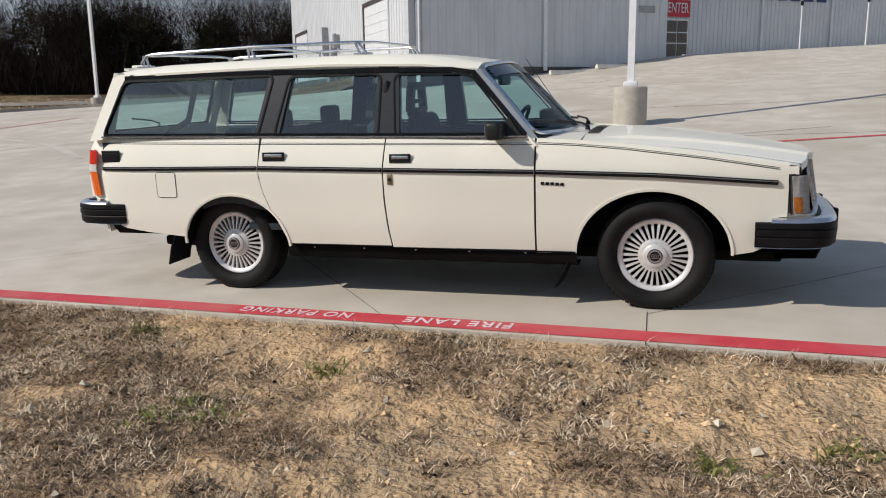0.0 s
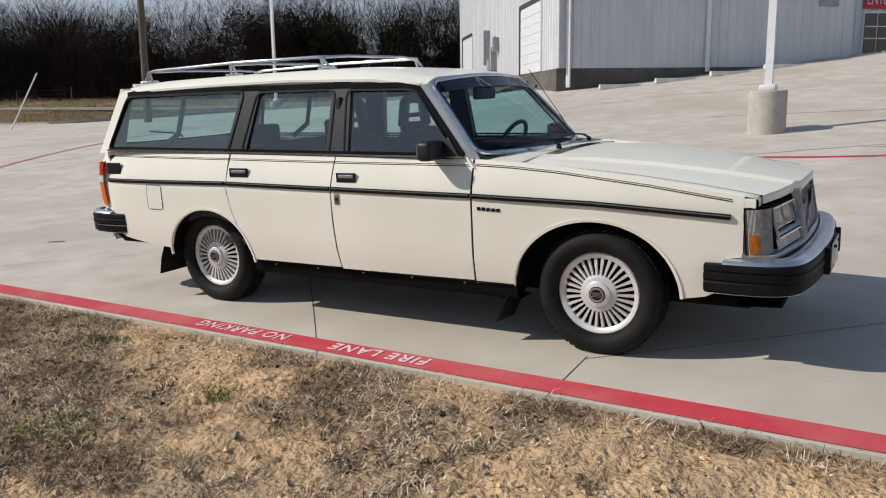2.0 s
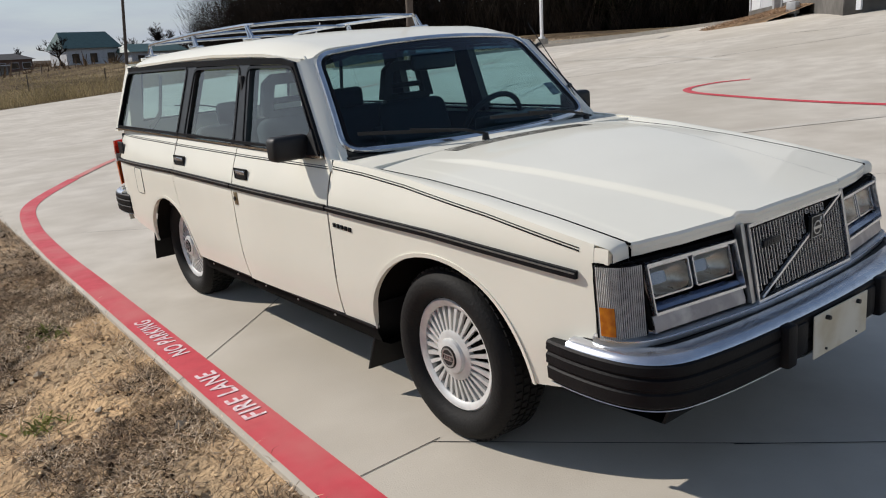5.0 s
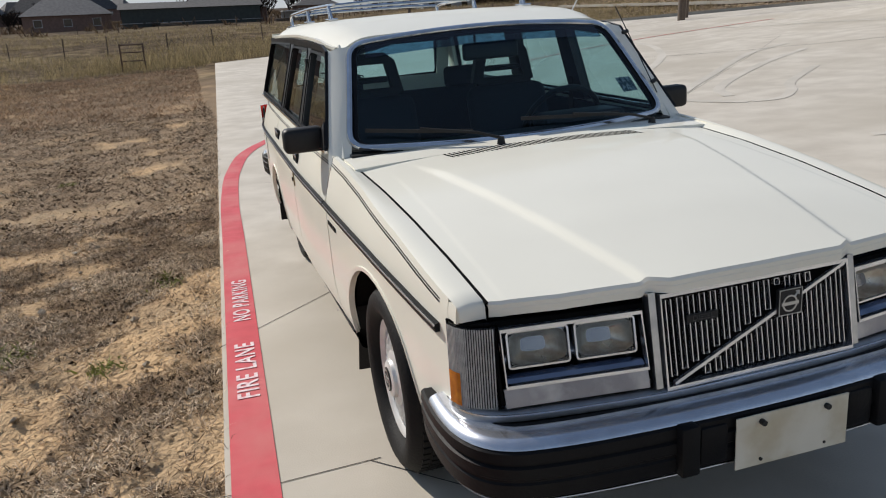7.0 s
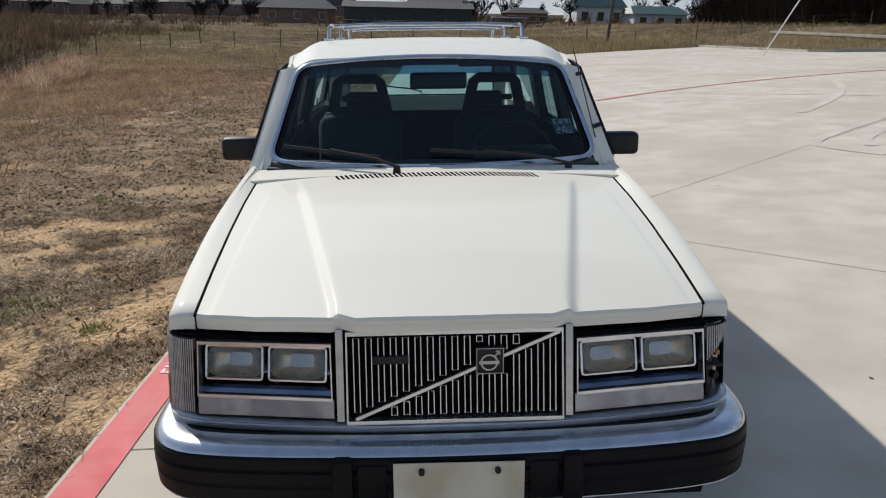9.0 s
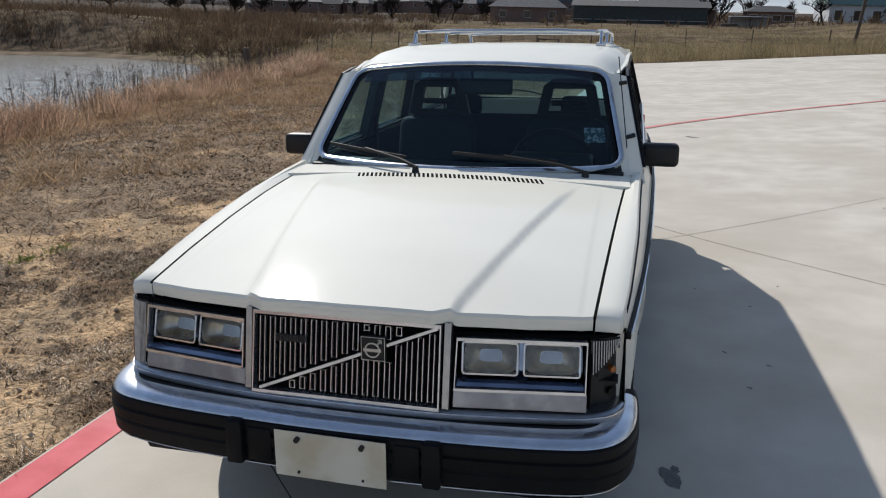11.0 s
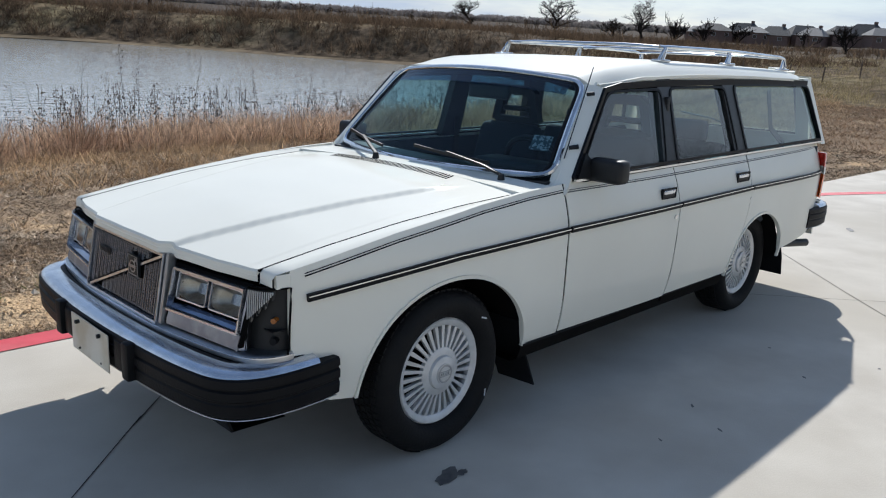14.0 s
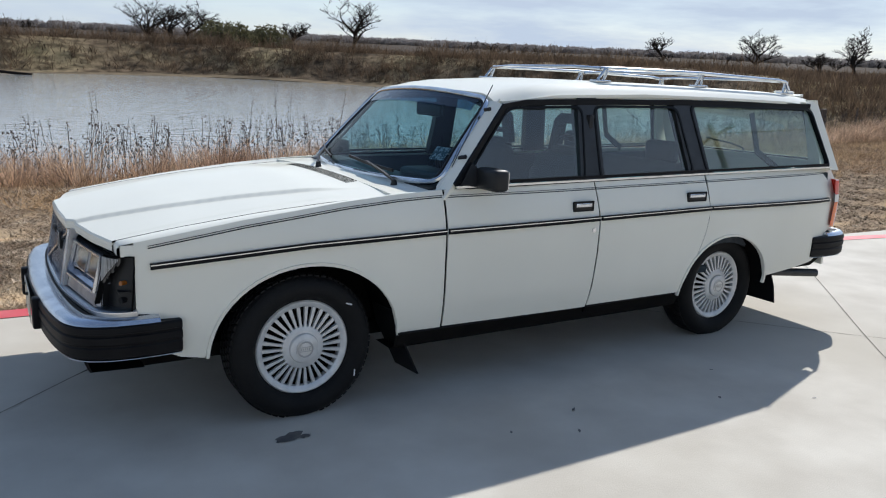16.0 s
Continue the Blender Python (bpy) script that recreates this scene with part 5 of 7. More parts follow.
rw = part("rear_wiper", tube([Vector((tail_x(z) - 0.03, y, z)) for y, z in ((0.02, 1.0), (0.0, 1.06), (-0.10, 1.085), (-0.32, 1.11))], ring(0.006, 6), up=(1, 0, 0)), INBLK, car, "black rear window wiper")
part("roof_spoiler_lip", tube([Vector((-2.160 + 0.03 * (abs(y) / 0.6) ** 3, y, 1.446)) for y in (-0.55, -0.4, 0, 0.4, 0.55)], [(-0.02, -0.010), (0.012, -0.014), (0.014, -0.002), (-0.02, 0.008)]), PAINT, car)
for s in (-1, 1):
    part("hinge_cover", box((-2.085, s * 0.46, 1.462), (0.10, 0.09, 0.018), 0.008), PAINT, car)
    for z0, z1, m, nm in ((0.835, 0.925, REDLENS, "red stop lens"), (0.785, 0.833, WHLENS, "white reversing lens"), (0.625, 0.783, ORLENS, "orange-red tail lens")):
        rows = [[Vector((tail_x(z) - 0.008 + dx, s * y, z)) for dx, y in ((0.006, 0.66), (0.010, 0.72), (0.022, 0.762), (0.05, 0.788), (0.085, 0.80))] for z in (z0, (z0 + z1) / 2, z1)]
        part("tail_lens", grid(rows, 0.03, (1, 0, 0)), m, car, nm)

# side mouldings, handles, locks and small fittings
STRIP = [(-2.22, 0.803), (-1.04, 0.807), (-0.22, 0.793), (0.68, 0.776), (1.34, 0.753), (1.935, 0.708)]
for s in (-1, 1):
    for x0, x1 in ((-2.222, -1.049), (-1.035, -0.224), (-0.210, 0.672), (0.687, 1.935)):
        xs = [lerp(x0, x1, i / 10) for i in range(11)]
        at = lambda x, o, dz=0.0: Vector((x, s * (half_width(x, table(x, STRIP)) + o), table(x, STRIP) + dz))
        rub = part("side_strip", tube([at(x, 0.007) for x in xs], [(-0.006, -0.012), (0.006, -0.012), (0.009, 0.0), (0.006, 0.012), (-0.006, 0.012)]), BLACK, car, "black side rubbing strip")
        part("strip_bead", tube([at(x, 0.015, 0.005) for x in xs], slab(0.004, 0.0042)), SATIN if s < 0 else CHROME, rub)
    # fine coachline below the windows and along the wing
    for dz, wide in ((-0.034, 0.0038), (-0.026, 0.0022)):
        part("coachline", tube([Vector((x, s * (half_width(x, belt_z(x) + dz) + 0.001), belt_z(x) + dz)) for x in [lerp(-2.2, 0.66, i / 20) for i in range(21)]], slab(0.0025, wide)), GREY, car)
        part("coachline", tube([Vector((x, s * (half_width(x, belt_z(x) + dz + 0.004) + 0.001), belt_z(x) + dz + 0.004)) for x in [lerp(0.69, 1.94, i / 24) for i in range(25)]], slab(0.0025, wide)), BLACK, car, "fine black coachline")
    for nm, xa, xb, za, zb in (("front_door_handle", -0.172, -0.044, 0.834, 0.880), ("rear_door_handle", -1.004, -0.858, 0.850, 0.898)):
        xc, zc = (xa + xb) / 2, (za + zb) / 2
        y = s * (half_width(xc, zc) + 0.002)
        h = part(nm, box((xc, y, zc), (xb - xa, 0.012, zb - za), 0.004), INBLK, car, "black recessed door handle")
        part("handle_rim", tube([Vector((x, y + s * 0.007, z)) for x, z in ((xa, za), (xb, za), (xb, zb), (xa, zb))], slab(0.005, 0.005), closed=True, up=(0, 1, 0)), BLACK, h)
        part("handle_flap", box((xc, y + s * 0.007, zc + 0.006), (xb - xa - 0.024, 0.008, 0.020), 0.003), TRIM, h)
    kx, kz = -0.176, 0.736
    ky = half_width(kx, kz)
    if s < 0:
        lk = part("door_lock", box((kx + 0.004, s * (ky + 0.002), kz), (0.034, 0.006, 0.062), 0.003), mat("worn_brass", (0.42, 0.34, 0.2), (0.3, 0.25, 0.16), rough=0.35, metal=0.8, scale=60), car, "worn brass-coloured lock plate")
        part("lock_barrel", rod((kx + 0.004, s * ky, kz), (kx + 0.004, s * (ky + 0.010), kz), 0.011), INBLK, lk)
        part("door_ding", rod((0.02, s * (half_width(0.1, 0.52) - 0.001), 0.525), (0.02, s * (half_width(0.1, 0.52) + 0.0006), 0.525), 0.008, n=7), GREY, car)
    else:
        part("door_lock", rod((kx, s * ky, kz), (kx, s * (ky + 0.006), kz), 0.012), CHROME, car)
    # plain raised bars where the wing badge sits
    if s < 0:
        for k in range(5):
            x, z = 0.722 + 0.027 * k, 0.712 - 0.0015 * k
            part("wing_badge", box((x, s * (half_width(x, z) + 0.002), z), (0.019, 0.006, 0.017), 0.002), BLACK, car)
    # exterior mirror
    mir = part("door_mirror", box((0.47, s * 0.848, 1.008), (0.085, 0.162, 0.100), 0.022, seg=3), INBLK, car, "black door mirror")
    part("mirror_glass", box((0.426, s * 0.848, 1.008), (0.004, 0.132, 0.078)), CHROME, mir)
    part("mirror_foot", plate([(0.42, s * 0.775, 0.975), (0.60, s * 0.765, 0.972), (0.53, s * 0.745, 1.075)], (0, s * 0.022, 0)), INBLK, mir)
    part("mirror_stalk", rod((0.50, s * 0.755, 0.995), (0.47, s * 0.82, 1.003), 0.020), INBLK, mir)
    # mud flaps
    part("rear_mud_flap", grid([[Vector((x, s * y, z)) for y in (0.57, 0.70, 0.80)] for x, z in ((-1.70, 0.40), (-1.76, 0.28), (-1.79, 0.165))], 0.008, (1, 0, 0)), RUBBER, car, "black rubber mud flap")
    part("front_mud_flap", grid([[Vector((x + dx, s * y, z)) for y, dx in ((0.60, 0.02), (0.69, 0.01), (0.778, 0.0))] for x, z in ((0.905, 0.42), (0.885, 0.33), (0.825, 0.21), (0.775, 0.105))], 0.008, (1, 0, 0)), RUBBER, car, "black rubber mud flap")
    # jack seam under the doors
    part("sill_seam", tube([Vector((x, s * (0.808 - 0.012 * max(x, 0)), 0.326 - 0.006 * x)) for x in (-0.86, -0.3, 0.3, 0.9)], slab(0.008, 0.008)), BLACK, car)
    for k in range(5 if s < 0 else 0):
        x = -0.7 + 0.33 * k
        part("sill_clip", box((x, s * 0.8135, 0.314), (0.012, 0.003, 0.006)), SATIN, car, smooth=False)
    part("lower_quarter", grid([[Vector((x, s * y, z)) for x in (-2.2, -2.05, -1.85, -1.66)] for y, z in ((0.80, 0.43), (0.74, 0.36), (0.55, 0.34))]), UNDER, car)
# filler flap and air outlet on the right flank
fx = [lerp(-1.79, -1.642, i / 6) for i in range(7)]
part("fuel_flap", grid([[Vector((x, -(half_width(x, z) + 0.0025), z)) for x in fx] for z in (0.622, 0.66, 0.70, 0.74, 0.778)], 0.004, (0, 1, 0)), PAINT, car, "square fuel filler flap")
loop = [(-1.79, 0.62), (-1.642, 0.62), (-1.642, 0.78), (-1.79, 0.78)]
part("flap_gap", tube([Vector((x, -(half_width(x, z) + 0.0012), z)) for x, z in rounded(loop, 0.02)], slab(0.003, 0.004), closed=True, up=(0, 1, 0)), GREY, car)
vent = part("air_outlet", box((-2.156, -(half_width(-2.156, 0.88) + 0.008), 0.883), (0.15, 0.010, 0.078), 0.003, rot=Matrix.Rotation(-0.09, 3, "Z")), INBLK, car, "black louvred air outlet")
for k in range(6):
    part("louvre", box((-2.156, -(half_width(-2.156, 0.88) + 0.014), 0.853 + 0.012 * k), (0.14, 0.005, 0.004), rot=Matrix.Rotation(-0.09, 3, "Z")), BLACK, vent, smooth=False)
part("exhaust_pipe", rod((-1.9, 0.66, 0.325), (-2.22, 0.775, 0.315), 0.026, n=14), GREY, car, "dark steel exhaust pipe")

# bonnet air slots, wipers, aerial
for k in range(42):
    y = -0.385 + 0.77 * k / 41
    slot = []
    for i in range(6):
        x = lerp(0.916, 0.988, i / 5)
        slot.append([Vector((x, y + d + 0.28 * (x - 0.952), hood_z(x, y + d + 0.28 * (x - 0.952)) + 0.0008)) for d in (-0.0052, 0.0052)])
    part("air_slot", grid(slot), DEEPBLACK, car, smooth=False)
for pv, ya, yb, va, vb in (((0.892, -0.155, 0.972), -0.23, -0.640, 0.055, 0.125), ((0.812, 0.548, 0.962), 0.43, -0.02, 0.045, 0.115)):
    off = Vector((0.020, 0, 0.016))
    ends = [ws_point(ya / 0.688, va) + off, ws_point((ya + yb) / 1.376, (va + vb) / 2) + off, ws_point(yb / 0.688, vb) + off]
    pv = Vector(pv)
    wp = part("wiper_arm", tube([pv + Vector((0, 0, 0.012)), pv.lerp(ends[1], 0.3) + Vector((0.012, 0, 0.022)), ends[1] + Vector((0.006, 0, 0.010))], slab(0.013, 0.010)), INBLK, car, "black wiper arm")
    part("wiper_blade", tube(ends, slab(0.008, 0.014)), INBLK, wp)
    part("wiper_pivot", rod(pv + Vector((0, 0, -0.02)), pv + Vector((0, 0, 0.016)), 0.018, 0.012, 12), INBLK, wp)
aer = part("aerial", rod((0.60, 0.706, 1.05), (0.355, 0.645, 1.425), 0.0024, n=6), INBLK, car, "thin telescopic aerial")
part("aerial_mount", rod((0.56, 0.70, 1.09), (0.545, 0.735, 1.10), 0.010), INBLK, aer)
part("aerial_mount", rod((0.40, 0.655, 1.31), (0.39, 0.685, 1.315), 0.009), INBLK, aer)
STICKER = mat("pale_sticker", (0.34, 0.34, 0.34), (0.05, 0.06, 0.07), rough=0.5, scale=60, lo=0.45, hi=0.52)
part("screen_sticker", grid([[ws_point(u, v) + Vector((-0.006, 0, -0.006)) for u in (0.80, 0.865, 0.93)] for v in (0.26, 0.33, 0.41)]), STICKER, ws, "small registration sticker inside the glass")

# roof rack
rack = thing("roof_rack", "", "")
for key in ("label", "category"):
    if key in rack:
        del rack[key]
rack.parent = car
rack["label"] = "chrome tubular roof rack"
for s in (-1, 1):
    rail = [Vector((-2.03, s * 0.53, 1.475)), Vector((-1.985, s * 0.53, 1.525)), Vector((-1.92, s * 0.53, 1.533)), Vector((-1.2, s * 0.525, 1.545)), Vector((-0.5, s * 0.52, 1.540)), Vector((-0.44, s * 0.50, 1.538))]
    part("rack_rail", tube(rail, ring(0.010, 8)), CHROME, rack, "chrome side rail")
    for x, lean, h in ((-2.0, 0.0, 1.525), (-1.19, 0.02, 1.54), (-0.425, 0.035, 1.535)):
        z = roof_point(x, 0.78).z
        pst = part("rack_foot", box((x, s * 0.525, z + 0.006), (0.11, 0.05, 0.014), 0.004), CHROME, rack)
        part("rack_post", joined(lambda bm: add_rod(bm, (x - 0.022, s * 0.525, z + 0.01), (x - 0.012 - lean, s * 0.525, h), 0.008), lambda bm: add_rod(bm, (x + 0.022, s * 0.525, z + 0.01), (x + 0.005 - lean, s * 0.525, h), 0.008)), CHROME, pst)
for x, z in ((-0.45, 1.538), (-1.97, 1.526), (-1.22, 1.534)):
    part("cross_bar", tube([Vector((x, -0.505, z)), Vector((x + 0.02, -0.3, z + 0.008)), Vector((x + 0.02, 0.3, z + 0.008)), Vector((x, 0.505, z))], ring(0.0085, 8)), CHROME, rack)


# ---- inside the car ----
def soft_box(c, s, r, rot=None):
    return box(c, s, r, rot, 3)


for s in (-1, 1):
    seat = part("front_seat_cushion", soft_box((0.02, s * 0.37, 0.56), (0.52, 0.50, 0.16), 0.05), INTER, car, "dark cloth front seat")
    back_rot = Matrix.Rotation(radians(-16), 3, "Y")
    part("seat_back", soft_box((-0.30, s * 0.37, 0.82), (0.13, 0.45, 0.52), 0.06, back_rot), INTER, seat)
    hr = bmesh.new()
    loop = [Vector((-0.40, s * 0.37 + y, z)) for y, z in ((-0.15, 1.08), (-0.115, 1.24), (-0.085, 1.262), (0.085, 1.262), (0.115, 1.24), (0.15, 1.08))]
    add_tube(hr, loop, slab(0.055, 0.05), up=(1, 0, 0))
    add_box(hr, (-0.405, s * 0.37, 1.155), (0.05, 0.20, 0.03), 0.008)
    add_box(hr, (-0.40, s * 0.37, 1.08), (0.055, 0.30, 0.06), 0.01)
    part("head_restraint", hr, INBLK, seat, "open-framed black head restraint")
    part("seat_belt", tube([Vector((-0.22, s * 0.70, 1.30)), Vector((-0.23, s * 0.70, 1.05)), Vector((-0.23, s * 0.70, 0.80))], slab(0.045, 0.004), up=(0, 1, 0)), INBLK, car)
    part("belt_guide", box((-0.22, s * 0.70, 1.25), (0.03, 0.02, 0.10), 0.005), INBLK, car)
    part("load_belt", tube([Vector((-1.55, s * 0.64, 1.33)), Vector((-1.62, s * 0.66, 1.10)), Vector((-1.80, s * 0.68, 1.0))], slab(0.04, 0.006), up=(0, 1, 0)), INBLK, car)
    part("inner_arch", soft_box((-1.4, s * 0.60, 0.70), (0.9, 0.28, 0.36), 0.05), CLOTH, car)
    part("sun_visor", box((0.22, s * 0.33, 1.375), (0.15, 0.40, 0.02), 0.006, Matrix.Rotation(radians(18), 3, "Y")), INTER, car)
bench = part("rear_bench", soft_box((-0.78, 0, 0.58), (0.5, 1.30, 0.16), 0.05), INTER, car, "dark cloth rear bench")
part("bench_back", soft_box((-1.04, 0, 0.80), (0.13, 1.30, 0.46), 0.05, Matrix.Rotation(radians(-14), 3, "Y")), INTER, bench)
for y in (-0.38, 0.38):
    part("bench_head_restraint", soft_box((-1.10, y, 1.08), (0.07, 0.24, 0.13), 0.03), INTER, bench)
for a_, r_x in ((2.39, 0.262), (3.69, 0.262)):
    part("chalk_mark", box((1.328 + r_x * cos(a_), 0.782, 0.304 + r_x * sin(a_)), (0.006, 0.003, 0.030), rot=Matrix.Rotation(-a_ + 0.5, 3, "Y")), WHITEMETAL, car, "white chalk scuff on the tyre")
part("load_floor", box((-1.66, 0, 0.60), (1.10, 1.36, 0.03)), CLOTH, car)
dash = part("dashboard", grid([[Vector((x - 0.05 * (abs(y) / 0.7) ** 2, y, z)) for y in (-0.70, -0.45, 0, 0.25, 0.45, 0.70)] for x, z in ((0.76, 0.955), (0.60, 0.965), (0.50, 0.95), (0.47, 0.90), (0.50, 0.72), (0.62, 0.62))], 0.02, (0, 0, -1)), INBLK, car, "black dashboard")
part("instrument_hood", soft_box((0.50, 0.37, 0.965), (0.18, 0.38, 0.07), 0.025), INBLK, dash)
wm = Matrix.Translation((0.33, 0.37, 0.93)) @ Matrix.Rotation(radians(-62), 4, "Y")
part("steering_wheel", joined(lambda bm: add_tube(bm, [wm @ Vector((0.185 * cos(q), 0.185 * sin(q), 0)) for q in [2 * pi * i / 32 for i in range(32)]], ring(0.014, 8), True, up=wm.to_3x3() @ Vector((0, 0, 1))), lambda bm: add_box(bm, wm @ Vector((0, 0, -0.01)), (0.05, 0.32, 0.05), 0.012, wm.to_3x3()), lambda bm: add_rod(bm, wm.translation, (0.60, 0.37, 0.80), 0.03)), INBLK, car, "black steering wheel")
part("rear_view_mirror", soft_box((0.33, 0.035, 1.285), (0.03, 0.26, 0.075), 0.014), INBLK, car)
part("headlining", grid([[roof_point(x, v) + Vector((0, 0, -0.045)) for v in (-0.96, -0.6, 0, 0.6, 0.96)] for x in (-2.08, -1.2, -0.4, 0.2, 0.34)]), CLOTH, car)
part("cabin_floor", box((-0.2, 0, 0.42), (2.0, 1.45, 0.04)), INTER, car)

# ---- building and lot furniture ----
FLOOR_Z = 2.40


def vec2(p):
    return Vector((p[0], p[1], 0))


def ribbed_wall(a, b, z0, z1, material, parent, name="siding", pitch=0.30, thick=0.12):
    """Upright metal cladding with standing ribs between two plan points, outward to the right of a to b."""
    a, b = vec2(a), vec2(b)
    t = (b - a).normalized()
    nrm = Vector((t.y, -t.x, 0))
    n = int((b - a).length / pitch)
    bm = bmesh.new()
    prof = []
    for i in range(n):
        s0 = i * pitch
        prof += [(s0, 0.0), (s0 + pitch * 0.72, 0.0), (s0 + pitch * 0.80, 0.035), (s0 + pitch * 0.92, 0.035)]
    prof.append(((b - a).length, 0.0))
    back = [(s, -thick) for s, _ in (prof[-1], prof[0])]
    lo = [bm.verts.new(a + t * s + nrm * o + Vector((0, 0, z0))) for s, o in prof + back]
    hi = [bm.verts.new(a + t * s + nrm * o + Vector((0, 0, z1))) for s, o in prof + back]
    for i in range(len(lo)):
        j = (i + 1) % len(lo)
        bm.faces.new((lo[i], lo[j], hi[j], hi[i]))
    return part(name, bm, material, parent, smooth=False)


def wall_box(a, b, z0, z1, out, inn, material, parent, name, label=""):
    a, b = vec2(a), vec2(b)
    t = (b - a).normalized()
    nrm = Vector((t.y, -t.x, 0))
    pts = [a + nrm * out, b + nrm * out, b - nrm * inn, a - nrm * inn]
    return part(name, plate([p + Vector((0, 0, z0)) for p in pts], (0, 0, z1 - z0)), material, parent, label, smooth=False)


shop = thing("warehouse", "large white metal-clad building on a concrete foundation", "building", m=Matrix())
CORNER, BEND, ENTRY, FAR = (Vector(turned(*p)) for p in ((-7.0, 20.6), (1.4, 26.9), (-6.0, 37.2), (30, 64.2)))
BACK = CORNER + Vector((-0.619, 0.785)) * 20.5
for a, b in ((BACK, CORNER), (CORNER, BEND), (BEND, ENTRY), (ENTRY, FAR)):
    ribbed_wall(a, b, FLOOR_Z, 9.8, SIDING, shop)
    wall_box(a, b, -0.5, FLOOR_Z, 0.02, 0.3, FOUND, shop, "foundation", "stained concrete foundation")
part("roof", plate([(*BACK, 9.8), (*CORNER, 9.8), (*BEND, 9.8), (*ENTRY, 9.8), (*FAR, 9.8), (30, 92, 9.8), (-20, 92, 9.8)], (0, 0, 0.3)), SIDING, shop, smooth=False)
part("corner_trim", box((CORNER.x + 0.02, CORNER.y - 0.03, 6.1), (0.16, 0.16, 7.4)), WHITEMETAL, shop)


def on_wall(a, b, s, z, out=0.0):
    t = (b - a).normalized()
    p = a + t * s + Vector((t.y, -t.x)) * out
    return Vector((p.x, p.y, z))


def panel_on(a, b, s0, s1, z0, z1, out, material, name, parent, label="", thick=0.05):
    pts = [on_wall(a, b, s0, z0, out), on_wall(a, b, s1, z0, out), on_wall(a, b, s1, z1, out), on_wall(a, b, s0, z1, out)]
    t = (b - a).normalized()
    return part(name, plate(pts, Vector((t.y, -t.x, 0)) * -thick), material, parent, label, smooth=False)


DARKF = mat("dark_brown_frame", (0.06, 0.045, 0.04), (0.045, 0.035, 0.03), rough=0.5, scale=8)
DOORW = mat("white_roller_door", (0.70, 0.72, 0.73), (0.64, 0.66, 0.67), rough=0.45, scale=3)
for s0, s1 in ((1.9, 5.0), (16.1, 19.1)):
    s0, s1 = 20.5 - s1, 20.5 - s0
    d = panel_on(BACK, CORNER, s0, s1, FLOOR_Z, FLOOR_Z + 2.45, 0.05, DOORW, "roller_door", shop, "white roller door with a dark jamb")
    panel_on(BACK, CORNER, s0 - 0.16, s0, FLOOR_Z, FLOOR_Z + 2.6, 0.09, DARKF, "door_jamb", d)
    panel_on(BACK, CORNER, s0, s1, FLOOR_Z + 2.45, FLOOR_Z + 2.6, 0.09, DARKF, "door_head", d)
    for k in range(7):
        panel_on(BACK, CORNER, s0 + 0.02, s1 - 0.02, FLOOR_Z + 0.34 * k + 0.02, FLOOR_Z + 0.34 * k + 0.32, 0.065, DOORW, "door_slat", d, "", 0.02)
GREYBOX = mat("grey_utility_box", (0.34, 0.35, 0.36), (0.28, 0.29, 0.30), rough=0.5, scale=6)
for s, z, w, h in ((10.4, 2.8, 0.35, 1.0), (11.0, 3.6, 0.25, 0.6), (9.7, 2.1, 0.5, 1.2), (8.9, 3.1, 0.12, 1.6)):
    bx = panel_on(BACK, CORNER, s, s + w, z, z + h, 0.30, GREYBOX, "meter_box", shop, "grey wall-hung meter box", 0.28)
part("conduit", tube([on_wall(BACK, CORNER, 10.6, z, 0.08) for z in (1.6, 2.9, 4.3)], ring(0.05, 6)), GREYBOX, shop)
gm = thing("gas_meter", "small grey gas meter on a pipe by the foundation", "meter", m=Matrix.Translation(on_wall(BACK, CORNER, 16.2, 1.3, 0.6)))
part("meter_body", box((0, 0, 0.75), (0.35, 0.3, 0.4), 0.05), GREYBOX, gm)
part("riser_pipe", rod((0.1, 0, -0.2), (0.1, 0, 0.6), 0.04), GREYBOX, gm)
# grassy bank at the foot of the end wall
bank = []
for i in range(25):
    q = lerp(-2.0, 16.6, i / 24)
    wide = 3.4 * min(1.0, (17.2 - q) / 2.5) ** 0.5
    row = []
    for k in range(7):
        p = on_wall(BACK, CORNER, q, 0, lerp(0.03, wide, k / 6))
        z = float(plane_w(p.x, p.y, float(lot_z(p.x, p.y))))
        row.append(Vector((p.x, p.y, z + (0.32 * (1 - k / 6) ** 1.2 if k < 6 else -0.1) + 0.05 * float(fbm(np.array(p.x * 2), np.array(p.y * 2))))))
    bank.append(row)
tagged(part("verge", grid(bank), DIRT), "low bank of dry earth and dead grass against the building", "verge", kind="structure")
# rain pipes
for a, b, s in ((CORNER, BEND, 0.35), (CORNER, BEND, 5.2), (ENTRY, FAR, 16.0), (ENTRY, FAR, 21.5)):
    zz = float(plane_w(*on_wall(a, b, s, 0)[:2], float(lot_z(*on_wall(a, b, s, 0)[:2]))))
    part("rain_pipe", tube([on_wall(a, b, s, z, 0.13) for z in (zz + 0.1, 4.0, 9.7)], slab(0.13, 0.10)), WHITEMETAL, shop, "white square rain pipe")
